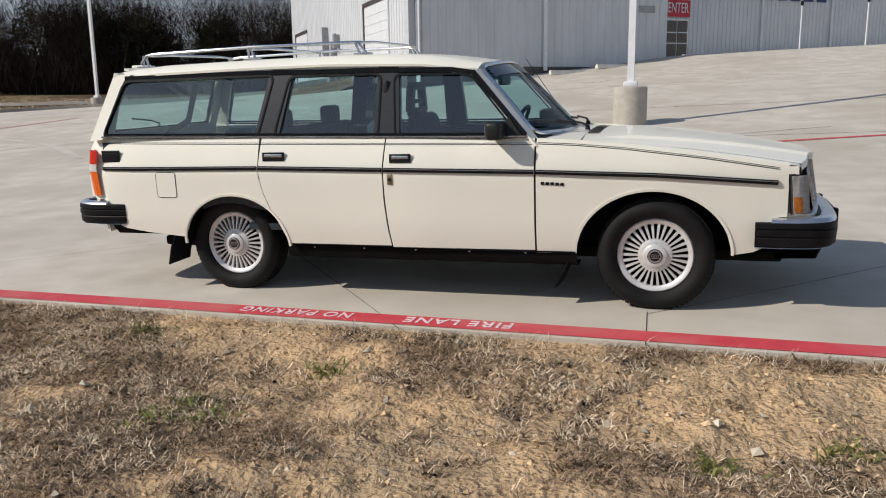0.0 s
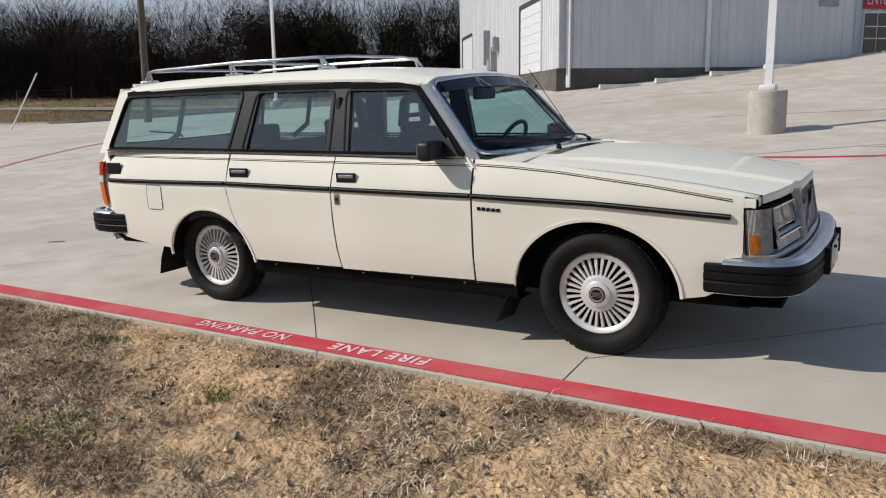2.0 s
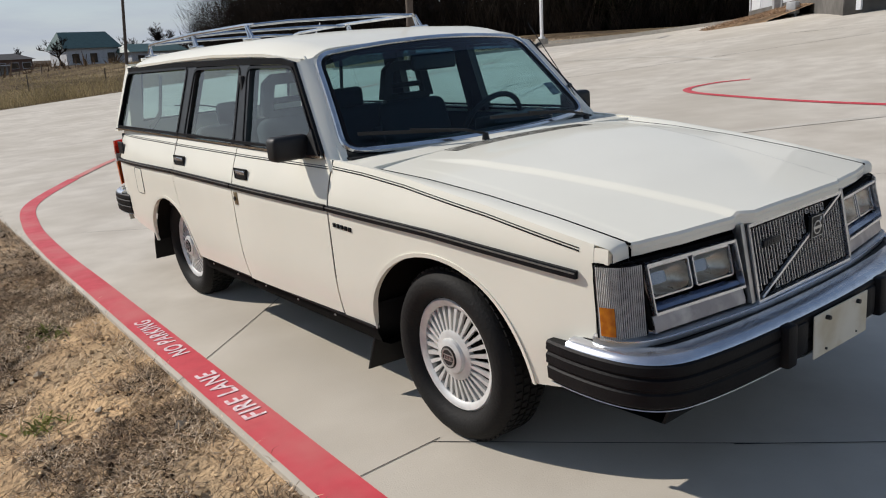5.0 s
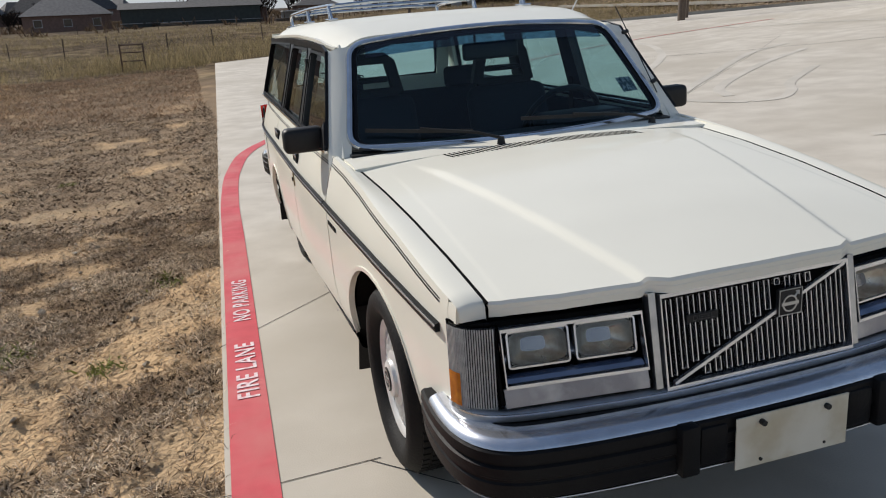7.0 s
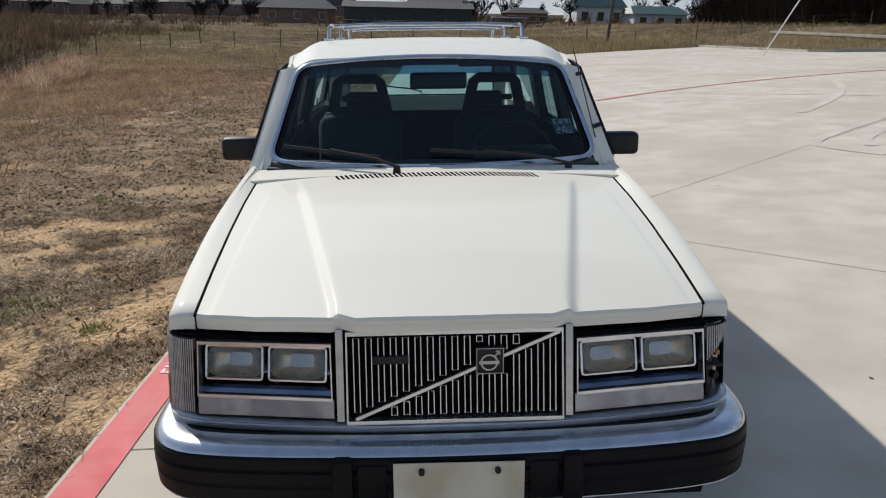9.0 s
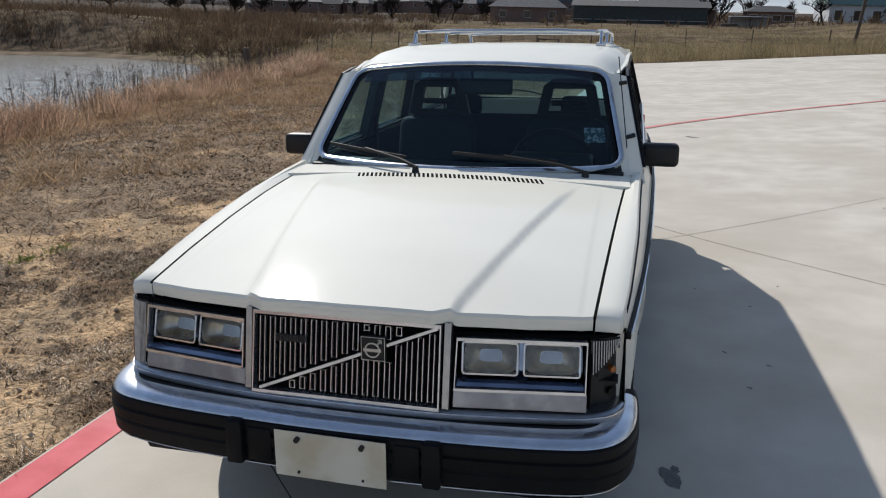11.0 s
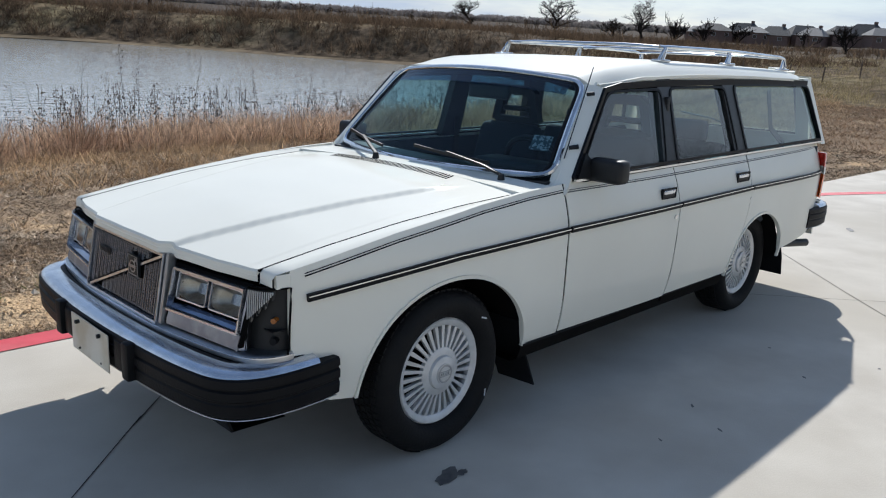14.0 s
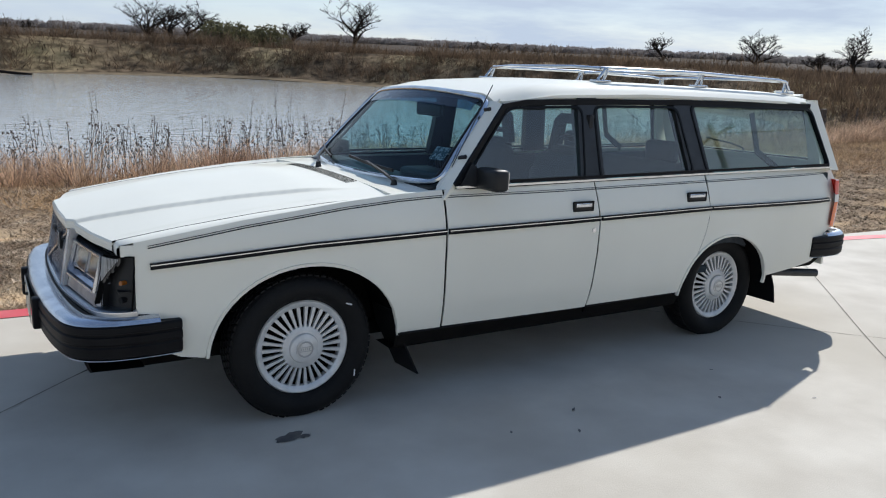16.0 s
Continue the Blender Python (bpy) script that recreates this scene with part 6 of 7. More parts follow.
# entrance and its sign
et = (FAR - ENTRY).normalized()
es = 9.06
REDSIGN = mat("red_sign", (0.55, 0.03, 0.05), (0.48, 0.025, 0.04), rough=0.5, scale=4)
DARKGLASS = mat("dark_door_glass", (0.10, 0.078, 0.058), (0.075, 0.06, 0.045), rough=0.12, scale=3)
ZD = 3.55
ed = panel_on(ENTRY, FAR, es, es + 1.60, ZD, ZD + 2.2, 0.06, WHITEMETAL, "entrance", shop, "white-framed double door with dark glass leaves")
for k in range(2):
    lf = panel_on(ENTRY, FAR, es + 0.09 + 0.75 * k, es + 0.76 + 0.75 * k, ZD + 0.08, ZD + 2.08, 0.10, DARKGLASS, "door_leaf", ed, "", 0.05)
    for zz in (0.8, 1.4):
        panel_on(ENTRY, FAR, es + 0.09 + 0.75 * k, es + 0.76 + 0.75 * k, ZD + zz, ZD + zz + 0.05, 0.13, WHITEMETAL, "glazing_bar", lf, "", 0.03)
sg = panel_on(ENTRY, FAR, es - 0.06, es + 1.66, ZD + 2.3, ZD + 3.22, 0.10, REDSIGN, "entrance_sign", shop, "red sign with white letters")
tdir = Vector((et.x, et.y, 0))
tn = Vector((et.y, -et.x, 0))
tm = Matrix((tdir, Vector((0, 0, 1)), tn)).transposed().to_4x4()
lettering("ENTER", 0.80, Matrix.Translation(on_wall(ENTRY, FAR, es + 0.80, ZD + 2.76, 0.13)) @ tm, WHITEMETAL, sg, "sign_lettering", 0.01, 0.60)
BLUE = mat("dark_blue_letters", (0.03, 0.05, 0.16), (0.025, 0.04, 0.13), rough=0.5, scale=4)
for k in range(9):
    panel_on(ENTRY, FAR, es + 2.8 + 1.05 * k, es + 3.5 + 1.05 * k, 7.0, 7.95, 0.10, BLUE, "wall_lettering", shop, "", 0.06)
panel_on(CORNER, BEND, 9.2, 9.9, 4.4, 4.65, 0.05, GREYBOX, "wall_vent", shop)
panel_on(ENTRY, FAR, es - 0.9, es - 0.7, ZD + 1.0, ZD + 1.2, 0.12, BLACK, "wall_box", shop)


def lot_w(x, y, z=0.0):
    return LOT @ Vector((x, y, float(lot_z(x, y)) + z))


# wheel stops along the building
STOP = mat("pale_cast_concrete", (0.70, 0.68, 0.63), (0.58, 0.56, 0.51), rough=0.85, scale=6, bump=0.2, bscale=90)
stops = []
for a, b, s, w in [(CORNER, BEND, 1.75 + 1.86 * k, 0.68) for k in range(4)] + [(ENTRY, FAR, 7.45 + 2.93 * k, 0.92) for k in range(8)]:
    p = on_wall(a, b, s, 0, 1.3)
    t = (b - a).normalized()
    stops.append((lot_w(p.x, p.y), atan2(t.y, t.x), w))
for p, ang, w in stops:
    bm = bmesh.new()
    add_tube(bm, [(-w, 0, 0), (w, 0, 0)], [(-0.09, -0.03), (0.09, -0.03), (0.06, 0.11), (-0.06, 0.11)])
    st = part("wheel_stop", bm, STOP, smooth=False)
    st.matrix_world = Matrix.Translation(p) @ Matrix.Rotation(ang, 4, "Z")
    tagged(st, "pale concrete wheel stop in front of the building", "wheel stop", "wheel stops along the building")
for az, d in (((0.1477, 0.989), 41), ((0.2125, 0.9771), 42)):
    x, y = turned(1.35 + az[0] * d, -5.18 + az[1] * d)
    base = lot_w(x, y)
    sp = thing("sign_post", "thin white sign post in front of the building", "post", "sign posts", Matrix.Translation(base))
    part("post", rod((0, 0, -0.1), (0, 0, 2.1), 0.035, n=8), WHITEMETAL, sp)
    part("post_cap", rod((0, 0, 2.0), (0, 0, 2.2), 0.06, n=8), BLACK, sp)


def lamp_post(x, y, z, r, h, high, name="lamp_post", label="white steel lamp post on a round concrete base"):
    lp = thing(name, label, "lamp post", "lamp posts", Matrix.Translation((x, y, z)))
    part("concrete_base", lathe([(r, -0.2), (r, h - 0.02), (r - 0.02, h), (0.0, h)], n=32), KERB, lp)
    part("base_cover", box((0, 0, h + 0.05), (0.26, 0.26, 0.10), 0.02), WHITEMETAL, lp)
    part("pole", tube([(0, 0, h + 0.08), (0, 0, high)], slab(0.125, 0.125), up=(0, 1, 0)), WHITEMETAL, lp)
    part("lamp_head", box((0.35, 0, high), (0.7, 0.3, 0.1), 0.02), WHITEMETAL, lp)
    return lp


bw = lot_w(0.44, 10.35)
lamp_post(bw.x, bw.y, bw.z, 0.315, 0.72, 8.0)
bg = on_ground(*turned(-25.4, 27.8))
lamp_post(bg.x, bg.y, bg.z, 0.32, 0.45, 8.0)


def utility_pole(x, y, h, r=0.14, lean=(0, 0), arms=True):
    p = on_ground(x, y)
    up_ = thing("utility_pole", "tall weathered wooden utility pole", "pole", "utility poles", Matrix.Translation(p))
    part("pole_shaft", rod((0, 0, -0.3), (lean[0], lean[1], h), r, r * 0.75, 10), WOODPOLE, up_)
    if arms:
        part("cross_arm", box((lean[0], lean[1], h - 0.6), (0.1, 2.2, 0.12)), WOODPOLE, up_)
    return up_


utility_pole(*turned(-24.8, 18.9), 9.5, 0.16, (0.1, 0.1))
utility_pole(*turned(-26.8, 20.6), 9.0, 0.07, (-0.2, 0.2), False)
utility_pole(-54.3, 14.4, 8.5, 0.12, (0.5, 0.6))
gs = on_ground(*turned(-31.0, 16.6))
gy = part("guy_marker", rod((0, 0, 0), (0.9, 1.0, 2.6), 0.03, n=6), WHITEMETAL)
gy.matrix_world = Matrix.Translation(gs)
tagged(gy, "pale leaning guy-wire marker pole on the verge", "pole")
# overhead cable
cab = part("overhead_cable", tube([Vector((*turned(-24.7, 19.0), 9.6)).lerp(Vector((-120, -14, 9.5)), t) - Vector((0, 0, 3.2 * 4 * t * (1 - t))) for t in [i / 14 for i in range(15)]], ring(0.02, 4)), BLACK)
tagged(cab, "dark overhead cable between utility poles", "cable")

# kerbs and verge at the far side of the lot
kp = [(-45.6, 18.2), (-33.3, 18.9), (-28.6, 24.9), (-24.2, 26.4), (-13.3, 28.7)]
kb = part("far_kerb", tube([lot_w(x, y, 0.04) for x, y in kp], slab(0.18, 0.16)), KERB)
tagged(kb, "low pale concrete kerb at the edge of the lot", "kerb", kind="structure")
kp2 = [(-50, 25.0), (-34, 27.5), (-25.5, 29.8), (-18, 31.5), (-14, 32.5)]
walkway = part("concrete_walk", tube([on_ground(x, y) + Vector((0, 0, 0.05)) for x, y in kp2], slab(1.1, 0.16)), KERB)
tagged(walkway, "narrow pale concrete walk along the verge", "walkway", kind="structure")


# ---- field, fences, houses ----
def wood_post(x, y, h, r=0.05):
    p = on_ground(x, y)
    return (p, h, r)


RUST = mat("rusty_steel_pipe", (0.11, 0.065, 0.045), (0.07, 0.045, 0.035), rough=0.8, scale=6)
# stock frame by the corner of the lot
g0 = on_ground(-37.3, -3.9)
gate = thing("steel_ladder_frame", "rusty steel H-frame gate panel standing in the field", "gate", m=Matrix.Translation(g0))
for y in (-0.52, 0.52):
    part("upright", rod((0, y, -0.1), (0, y, 1.25), 0.04), RUST, gate)
for z in (0.45, 0.85, 1.2):
    part("rail", rod((0, -0.52, z), (0, 0.52, z), 0.03), RUST, gate)


def fence(pts, gap, h, name, label, material, rails=(), r=0.04, seed=1):
    rnd = random.Random(seed)
    f = thing(name, label, "fence", m=Matrix())
    P = [vec2(p) for p in pts]
    tops = []
    for a, b in zip(P, P[1:]):
        n = max(1, int((b - a).length / gap))
        for i in range(n):
            q = a.lerp(b, (i + rnd.uniform(-0.12, 0.12)) / n)
            g = on_ground(q.x, q.y)
            hh = h * rnd.uniform(0.85, 1.1)
            part("post", rod(g - Vector((0, 0, 0.2)), g + Vector((rnd.uniform(-0.06, 0.06), rnd.uniform(-0.06, 0.06), hh)), r * rnd.uniform(0.8, 1.3), n=5), material, f)
            tops.append((g, hh))
    for z in rails:
        part("wire" if r < 0.06 else "rail", tube([g + Vector((0, 0, z)) for g, _ in tops], slab(0.012 if r < 0.06 else 0.07, 0.012 if r < 0.06 else 0.07)), material, f)
    return f


fence([(-48, 30), (-52, 16), (-53, 4), (-50, -6), (-54, -15), (-42, -17.5), (-29, -16.6)], 3.1, 1.15, "field_fence", "weathered wooden post and wire fence round the field", WOODPOLE, (0.35, 0.65, 0.95), 0.035, 3)
fence([(-112, 40), (-110, 0), (-108, -30), (-97, -52)], 5.0, 1.3, "pasture_fence", "post and wire pasture fence", WOODPOLE, (0.5, 1.0), 0.05, 4)
fence([(-88, -60), (-94, -49), (-104, -48), (-99, -62), (-88, -60)], 2.6, 1.35, "corral", "dark steel pipe corral panels", RUST, (0.3, 0.55, 0.8, 1.05, 1.3), 0.065, 5)
sign_p = on_ground(-28.8, -16.4)
stp = part("tree_stump", rod((0, 0, -0.1), (0.05, 0, 1.3), 0.16, 0.13, 9), WOODPOLE)
stp.matrix_world = Matrix.Translation(sign_p)
tagged(stp, "broken grey post standing by the pond", "post")

ROOF = mat("grey_shingle_roof", (0.065, 0.063, 0.064), (0.045, 0.044, 0.045), rough=0.85, scale=2)
ROOFL = mat("pale_shingle_roof", (0.14, 0.138, 0.138), (0.105, 0.103, 0.103), rough=0.8, scale=2)
BRICKW = mat("dull_brick_wall", (0.20, 0.125, 0.10), (0.15, 0.10, 0.08), rough=0.9, scale=3)
WHITEW = mat("white_board_wall", (0.62, 0.63, 0.64), (0.54, 0.55, 0.56), rough=0.7, scale=2)
GREENR = mat("green_metal_roof", (0.06, 0.12, 0.11), (0.05, 0.10, 0.09), rough=0.5, scale=2)
DARKW = mat("dark_green_steel_wall", (0.028, 0.038, 0.036), (0.02, 0.028, 0.027), rough=0.6, scale=2)


def house(x, y, z, w, d, eave, ridge, turn, wall, roof, label, group="houses beyond the field", hip=0.5, windows=3, chimney=False):
    h = thing("house", label, "house", group, Matrix.Translation((x, y, z + float(west_rise(x, y)))) @ Matrix.Rotation(turn, 4, "Z"))
    part("wall", box((0, 0, eave / 2 - 0.5), (d, w, eave + 1)), wall, h, smooth=False)
    o = 0.5
    v = [(-d / 2 - o, -w / 2 - o, eave), (d / 2 + o, -w / 2 - o, eave), (d / 2 + o, w / 2 + o, eave), (-d / 2 - o, w / 2 + o, eave), (0, -w / 2 * (1 - hip) - o * 0.2, ridge), (0, w / 2 * (1 - hip) + o * 0.2, ridge)]
    rf = raw("roof", v, [(0, 1, 4), (1, 2, 5, 4), (2, 3, 5), (3, 0, 4, 5), (3, 2, 1, 0)], roof, h)
    if chimney:
        part("chimney", box((-d * 0.1, w * 0.2, ridge), (0.8, 1.0, 1.6)), BRICKW, rf)
    for k in range(windows):
        yy = -w / 2 + w * (k + 0.5) / windows
        wd = part("window", box((d / 2 + 0.02, yy, eave * 0.55), (0.08, 1.2, eave * 0.42)), DARKGLASS, h, smooth=False)
        part("window_frame", tube([Vector((d / 2 + 0.05, yy + a, eave * 0.55 + b)) for a, b in ((-0.65, -eave * 0.22), (0.65, -eave * 0.22), (0.65, eave * 0.22), (-0.65, eave * 0.22))], slab(0.08, 0.06), closed=True, up=(1, 0, 0)), WHITEW, wd)
    return h


bar = thing("long_barn", "long low dark green steel barn behind the pasture", "barn", m=Matrix.Translation((-147, 0, -0.4 + float(west_rise(-147, 0)))))
part("wall", box((0, 0, 1.4), (8, 23, 3.6)), DARKW, bar, smooth=False)
part("roof", plate([(-4.5, -12, 3.2), (4.5, -12, 3.2), (0.0, -12, 4.3)], (0, 24, 0)), ROOF, bar, smooth=False)
for k in range(6):
    part("rail_panel", box((4.3, -10 + 4 * k, 0.9), (0.12, 3.6, 0.10)), GREYBOX, bar, smooth=False)
house(-153, -21, -0.5, 14, 9, 2.8, 5.6, 0.1, BRICKW, ROOFL, "brick house with a pale shingle roof")
house(-158, 6, -0.5, 16, 10, 3.0, 6.0, -0.1, BRICKW, ROOFL, "brick house with a pale shingle roof behind the barn", chimney=True)
house(-145, 21.5, 0.2, 7.5, 5, 2.2, 3.2, 0.05, BRICKW, ROOF, "small brown bunkhouse with a porch", windows=4)
house(-144, 34, 0.1, 9, 7, 3.6, 6.4, 0.15, WHITEW, GREENR, "white boarded house with a green metal roof", hip=0.1)
house(-140, 44, 0.3, 10, 6, 2.4, 3.8, 0.15, WHITEW, GREENR, "white boarded annex with a green metal roof", hip=0.1)
house(-146, 70, 0.6, 13, 9, 3.0, 5.8, 0.3, BRICKW, ROOF, "brick house among bare trees")
for k in range(19):
    t = k / 18
    x, y = lerp(-256, -288, t), lerp(-130, -22, t)
    house(x + 5 * sin(k * 2.3), y, 2.3 + 0.9 * t + 0.3 * sin(k), 7.5 + 2 * (k % 3), 9, 2.3 + 0.4 * (k % 2), 4.3 + 1.6 * t + 0.6 * ((k * 7) % 3), 0.35 - 0.045 * k + 0.7 * (k % 2), BRICKW, ROOF if k % 3 else ROOFL, "brick house in a row with a steep shingle roof", chimney=k % 2 == 0, windows=2)
for x, y, s in ((-133, -3.5, 1.6), (-131, 14, 1.2)):
    hp = on_ground(x, y)
    hy = part("log_pile", joined(*[(lambda bm, i=i: add_rod(bm, (-0.3 + 0.2 * (i % 3), -s, 0.2 + 0.22 * (i // 3)), (0.2 * (i % 2), s, 0.25 + 0.22 * (i // 3)), 0.14)) for i in range(5)]), WOODPOLE)
    hy.matrix_world = Matrix.Translation(hp)
    tagged(hy, "pile of pale logs in the pasture", "log pile")
sp = on_ground(-132, 17)
shed = thing("loafing_shed", "small white-roofed open stock shelter in the pasture", "shelter", m=Matrix.Translation(sp))
part("roof", box((0, 0, 1.6), (3, 6, 0.12)), WHITEMETAL, shed)
for y in (-2.8, 0, 2.8):
    part("post", rod((1.3, y, 0), (1.3, y, 1.6), 0.08), WOODPOLE, shed)
part("back_wall", box((-1.4, 0, 0.8), (0.1, 6, 1.5)), GREYBOX, shed)

# ---- grass, reeds, brush and trees ----
def blades(name, xy, height, width, lean, material, label, category, bend=0.4, z0=None, lift=0.0, seed=3, az=None, least=0.3, simple=False):
    """Many thin bent leaves in one mesh: each two quads that taper to the tip."""
    r = np.random.default_rng(seed)
    n = len(xy)
    base = np.c_[xy, (ground_w(xy[:, 0], xy[:, 1]) if z0 is None else z0) + lift]
    az, spin = (r.uniform(0, 2 * pi, n) if az is None else az), r.uniform(0, 2 * pi, n)
    tilt = lean * r.uniform(least, 1.0, n)
    d = np.c_[np.cos(az) * np.sin(tilt), np.sin(az) * np.sin(tilt), np.cos(tilt)]
    d2 = np.c_[np.cos(az) * np.sin(tilt + bend), np.sin(az) * np.sin(tilt + bend), np.cos(tilt + bend)]
    side = np.c_[np.cos(spin), np.sin(spin), 0.3 * np.sin(spin * 3)] * width[:, None] / 2
    mid_ = base + d * height[:, None] * 0.55
    tip = mid_ + d2 * height[:, None] * 0.45
    if simple:
        verts = np.stack([base - side, base + side, tip + side * 0.35, tip - side * 0.35], 1).reshape(-1, 3)
        loops, starts = np.arange(4 * n), np.arange(n) * 4
    else:
        verts = np.stack([base - side, base + side, mid_ + side * 0.8, mid_ - side * 0.8, tip], 1).reshape(-1, 3)
        k = np.arange(n) * 5
        loops = np.concatenate([np.stack([k, k + 1, k + 2, k + 3], 1).ravel(), np.stack([k + 3, k + 2, k + 4], 1).ravel()])
        starts = np.concatenate([np.arange(n) * 4, 4 * n + np.arange(n) * 3])
    me = bpy.data.meshes.new(name)
    me.vertices.add(len(verts)), me.loops.add(len(loops)), me.polygons.add(len(starts))
    me.vertices.foreach_set("co", verts.ravel())
    me.loops.foreach_set("vertex_index", loops)
    me.polygons.foreach_set("loop_start", starts)
    me.update(calc_edges=True)
    me.validate()
    me.materials.append(material)
    ob = new(name, me)
    return tagged(ob, label, category, kind="stuff")


def scatter(n, x0, x1, y0, y1, keep, seed):
    r = np.random.default_rng(seed)
    xy = np.c_[r.uniform(x0, x1, n), r.uniform(y0, y1, n)]
    return xy[keep(xy[:, 0], xy[:, 1], r.random(n))]


def off_lot(x, y, m=0.0):
    return (edge_y(x) - y > m)


def tufted(x, y, q, scale=2.2, lo=0.24, hi=0.52):
    return q < 0.10 + ease(fbm(x * scale + 3, y * scale), lo, hi)


# matted dead grass by the kerb: thatch on the earth, flat tussocks over it
r_ = np.random.default_rng(5)


def tussocks(n, x0, x1, y0, y1, per, keep, seed, spread=0.035):
    """Blade roots round many tussock hearts, with the way each blade falls."""
    r = np.random.default_rng(seed)
    c = scatter(n, x0, x1, y0, y1, keep, seed)
    k = r.integers(per // 3, per, len(c))
    hub = np.repeat(c, k, axis=0)
    a = r.uniform(0, 2 * pi, len(hub))
    size = np.repeat(r.uniform(0.5, 1.3, len(c)), k)
    off = r.uniform(0, spread, len(hub)) * size
    return hub + np.c_[np.cos(a), np.sin(a)] * off[:, None], a + r.normal(0, 0.5, len(hub)), size


near = scatter(130000, -3.4, 3.6, -3.7, -1.25, lambda x, y, q: off_lot(x, y, 0.0) & (q < 0.035 + 0.8 * cover(x, y)), 11)
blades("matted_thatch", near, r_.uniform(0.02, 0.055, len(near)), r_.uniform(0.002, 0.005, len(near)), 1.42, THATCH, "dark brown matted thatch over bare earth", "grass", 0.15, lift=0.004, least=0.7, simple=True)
tus, fall, size = tussocks(17000, -3.4, 3.6, -3.7, -1.25, 16, lambda x, y, q: off_lot(x, y, 0.02) & (q < 0.05 + 0.9 * cover(x, y)), 18)
blades("dead_grass", tus, r_.uniform(0.022, 0.066, len(tus)) * size, r_.uniform(0.0022, 0.0046, len(tus)), 1.25, STRAW, "flattened curling tussocks of dead grey-tan grass", "grass", 0.85, lift=0.004, az=fall, least=0.45)
mid2 = scatter(250000, -14, 9, -9.5, -1.0, lambda x, y, q: off_lot(x, y, 0.0) & ((x < -3.4) | (y < -3.7) | (x > 3.6)) & (q < 0.035 + 0.5 * cover(x, y)), 19)
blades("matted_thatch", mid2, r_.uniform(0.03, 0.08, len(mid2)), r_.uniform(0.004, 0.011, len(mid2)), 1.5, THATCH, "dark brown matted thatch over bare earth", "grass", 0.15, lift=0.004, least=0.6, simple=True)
tus, fall, size = tussocks(42000, -14, 9, -9.5, -1.0, 14, lambda x, y, q: off_lot(x, y, 0.02) & ((x < -3.4) | (y < -3.7) | (x > 3.6)) & (q < 0.05 + 0.9 * cover(x, y)), 28)
blades("dead_grass", tus, r_.uniform(0.03, 0.08, len(tus)) * size, r_.uniform(0.003, 0.007, len(tus)), 1.35, STRAW, "flattened tussocks of dead grey-tan grass", "grass", 0.5, lift=0.004, az=fall, least=0.5, simple=True)
lip = scatter(30000, -12, 9, -1.75, -0.8, lambda x, y, q: off_lot(x, y, -0.02) & (edge_y(x) - y < 0.16) & (q < 0.25 + fbm(x * 4, y * 4)), 12)
blades("edge_grass", lip, r_.uniform(0.03, 0.10, len(lip)), r_.uniform(0.002, 0.0045, len(lip)), 1.2, STRAW, "longer dead grass along the kerb", "grass", 0.6)
midg = scatter(150000, -34, 8, -13, -1.1, lambda x, y, q: off_lot(x, y, 0.02) & ((x < -13) | (y < -8.5)) & (q < 0.04 + 0.8 * cover(x, y)), 13)
blades("dead_grass", midg, r_.uniform(0.05, 0.16, len(midg)), r_.uniform(0.010, 0.026, len(midg)), 1.45, RUSSET, "rough dead grass over bare earth", "grass", 0.5, simple=True)
# golden grass laid over in curls on the slope, upright thickets at the water
tus, fall, size = tussocks(15000, -48, 26, -18, -3.4, 22, lambda x, y, q: (pond_depth(x, y) < -0.4) & (pond_depth(x, y) > -11.6) & (q < ease(pond_depth(x, y), -11.6, -8.4) * (0.2 + 0.9 * ease(fbm(x * 0.6, y * 0.6 + 9), 0.3, 0.55))), 14, 0.16)
blades("golden_grass", tus, r_.uniform(0.14, 0.42, len(tus)) * size, r_.uniform(0.005, 0.012, len(tus)), 1.35, GOLD, "golden dry grass laid over in curls on the pond bank", "grass", 0.9, az=fall, least=0.3)
tus, fall, size = tussocks(6200, -46, 24, -17.5, -9.5, 60, lambda x, y, q: (pond_depth(x, y) < -0.2) & (pond_depth(x, y) > -5.2) & (q < 0.05 + 1.1 * ease(fbm(x * 0.42 + 2, y * 0.42 + 5), 0.42, 0.6)), 15, 0.22)
blades("tan_grass", tus, r_.uniform(0.45, 1.0, len(tus)) * size, r_.uniform(0.006, 0.013, len(tus)), 0.95, STRAW2, "waist-high russet dry grass in thickets on the pond bank", "grass", 0.7, az=fall, least=0.1)
fld = scatter(170000, -112, -34, -34, 34, lambda x, y, q: ((x < lot_left(np.clip(y, -1, 90)) - 0.6) | off_lot(x, y, 0.3)) & (pond_depth(x, y) < -0.5) & (q < 0.10 + 0.9 * ease(fbm(x * 0.25, y * 0.25), 0.4, 0.6) * ease(x, -75, -40)), 15)
blades("field_grass", fld, r_.uniform(0.15, 0.6, len(fld)), r_.uniform(0.012, 0.03, len(fld)), 0.8, STRAW3, "tall dry grass of the field beyond the lot", "grass", 0.6)
brush_b = scatter(30000, -56, -36, -8, 34, lambda x, y, q: (np.abs(x - lot_left(np.clip(y, -1, 90)) + 3.0) < 2.6) & (q < 0.9), 16)
blades("verge_grass", brush_b, r_.uniform(0.4, 1.3, len(brush_b)), r_.uniform(0.010, 0.022, len(brush_b)), 0.5, STRAW3, "tall dry weeds along the far edge of the lot", "grass", 0.4)
verge = scatter(60000, -52, -10, 17, 36, lambda x, y, q: (x < lot_left(np.clip(y, -1, 90)) - 0.5), 17)
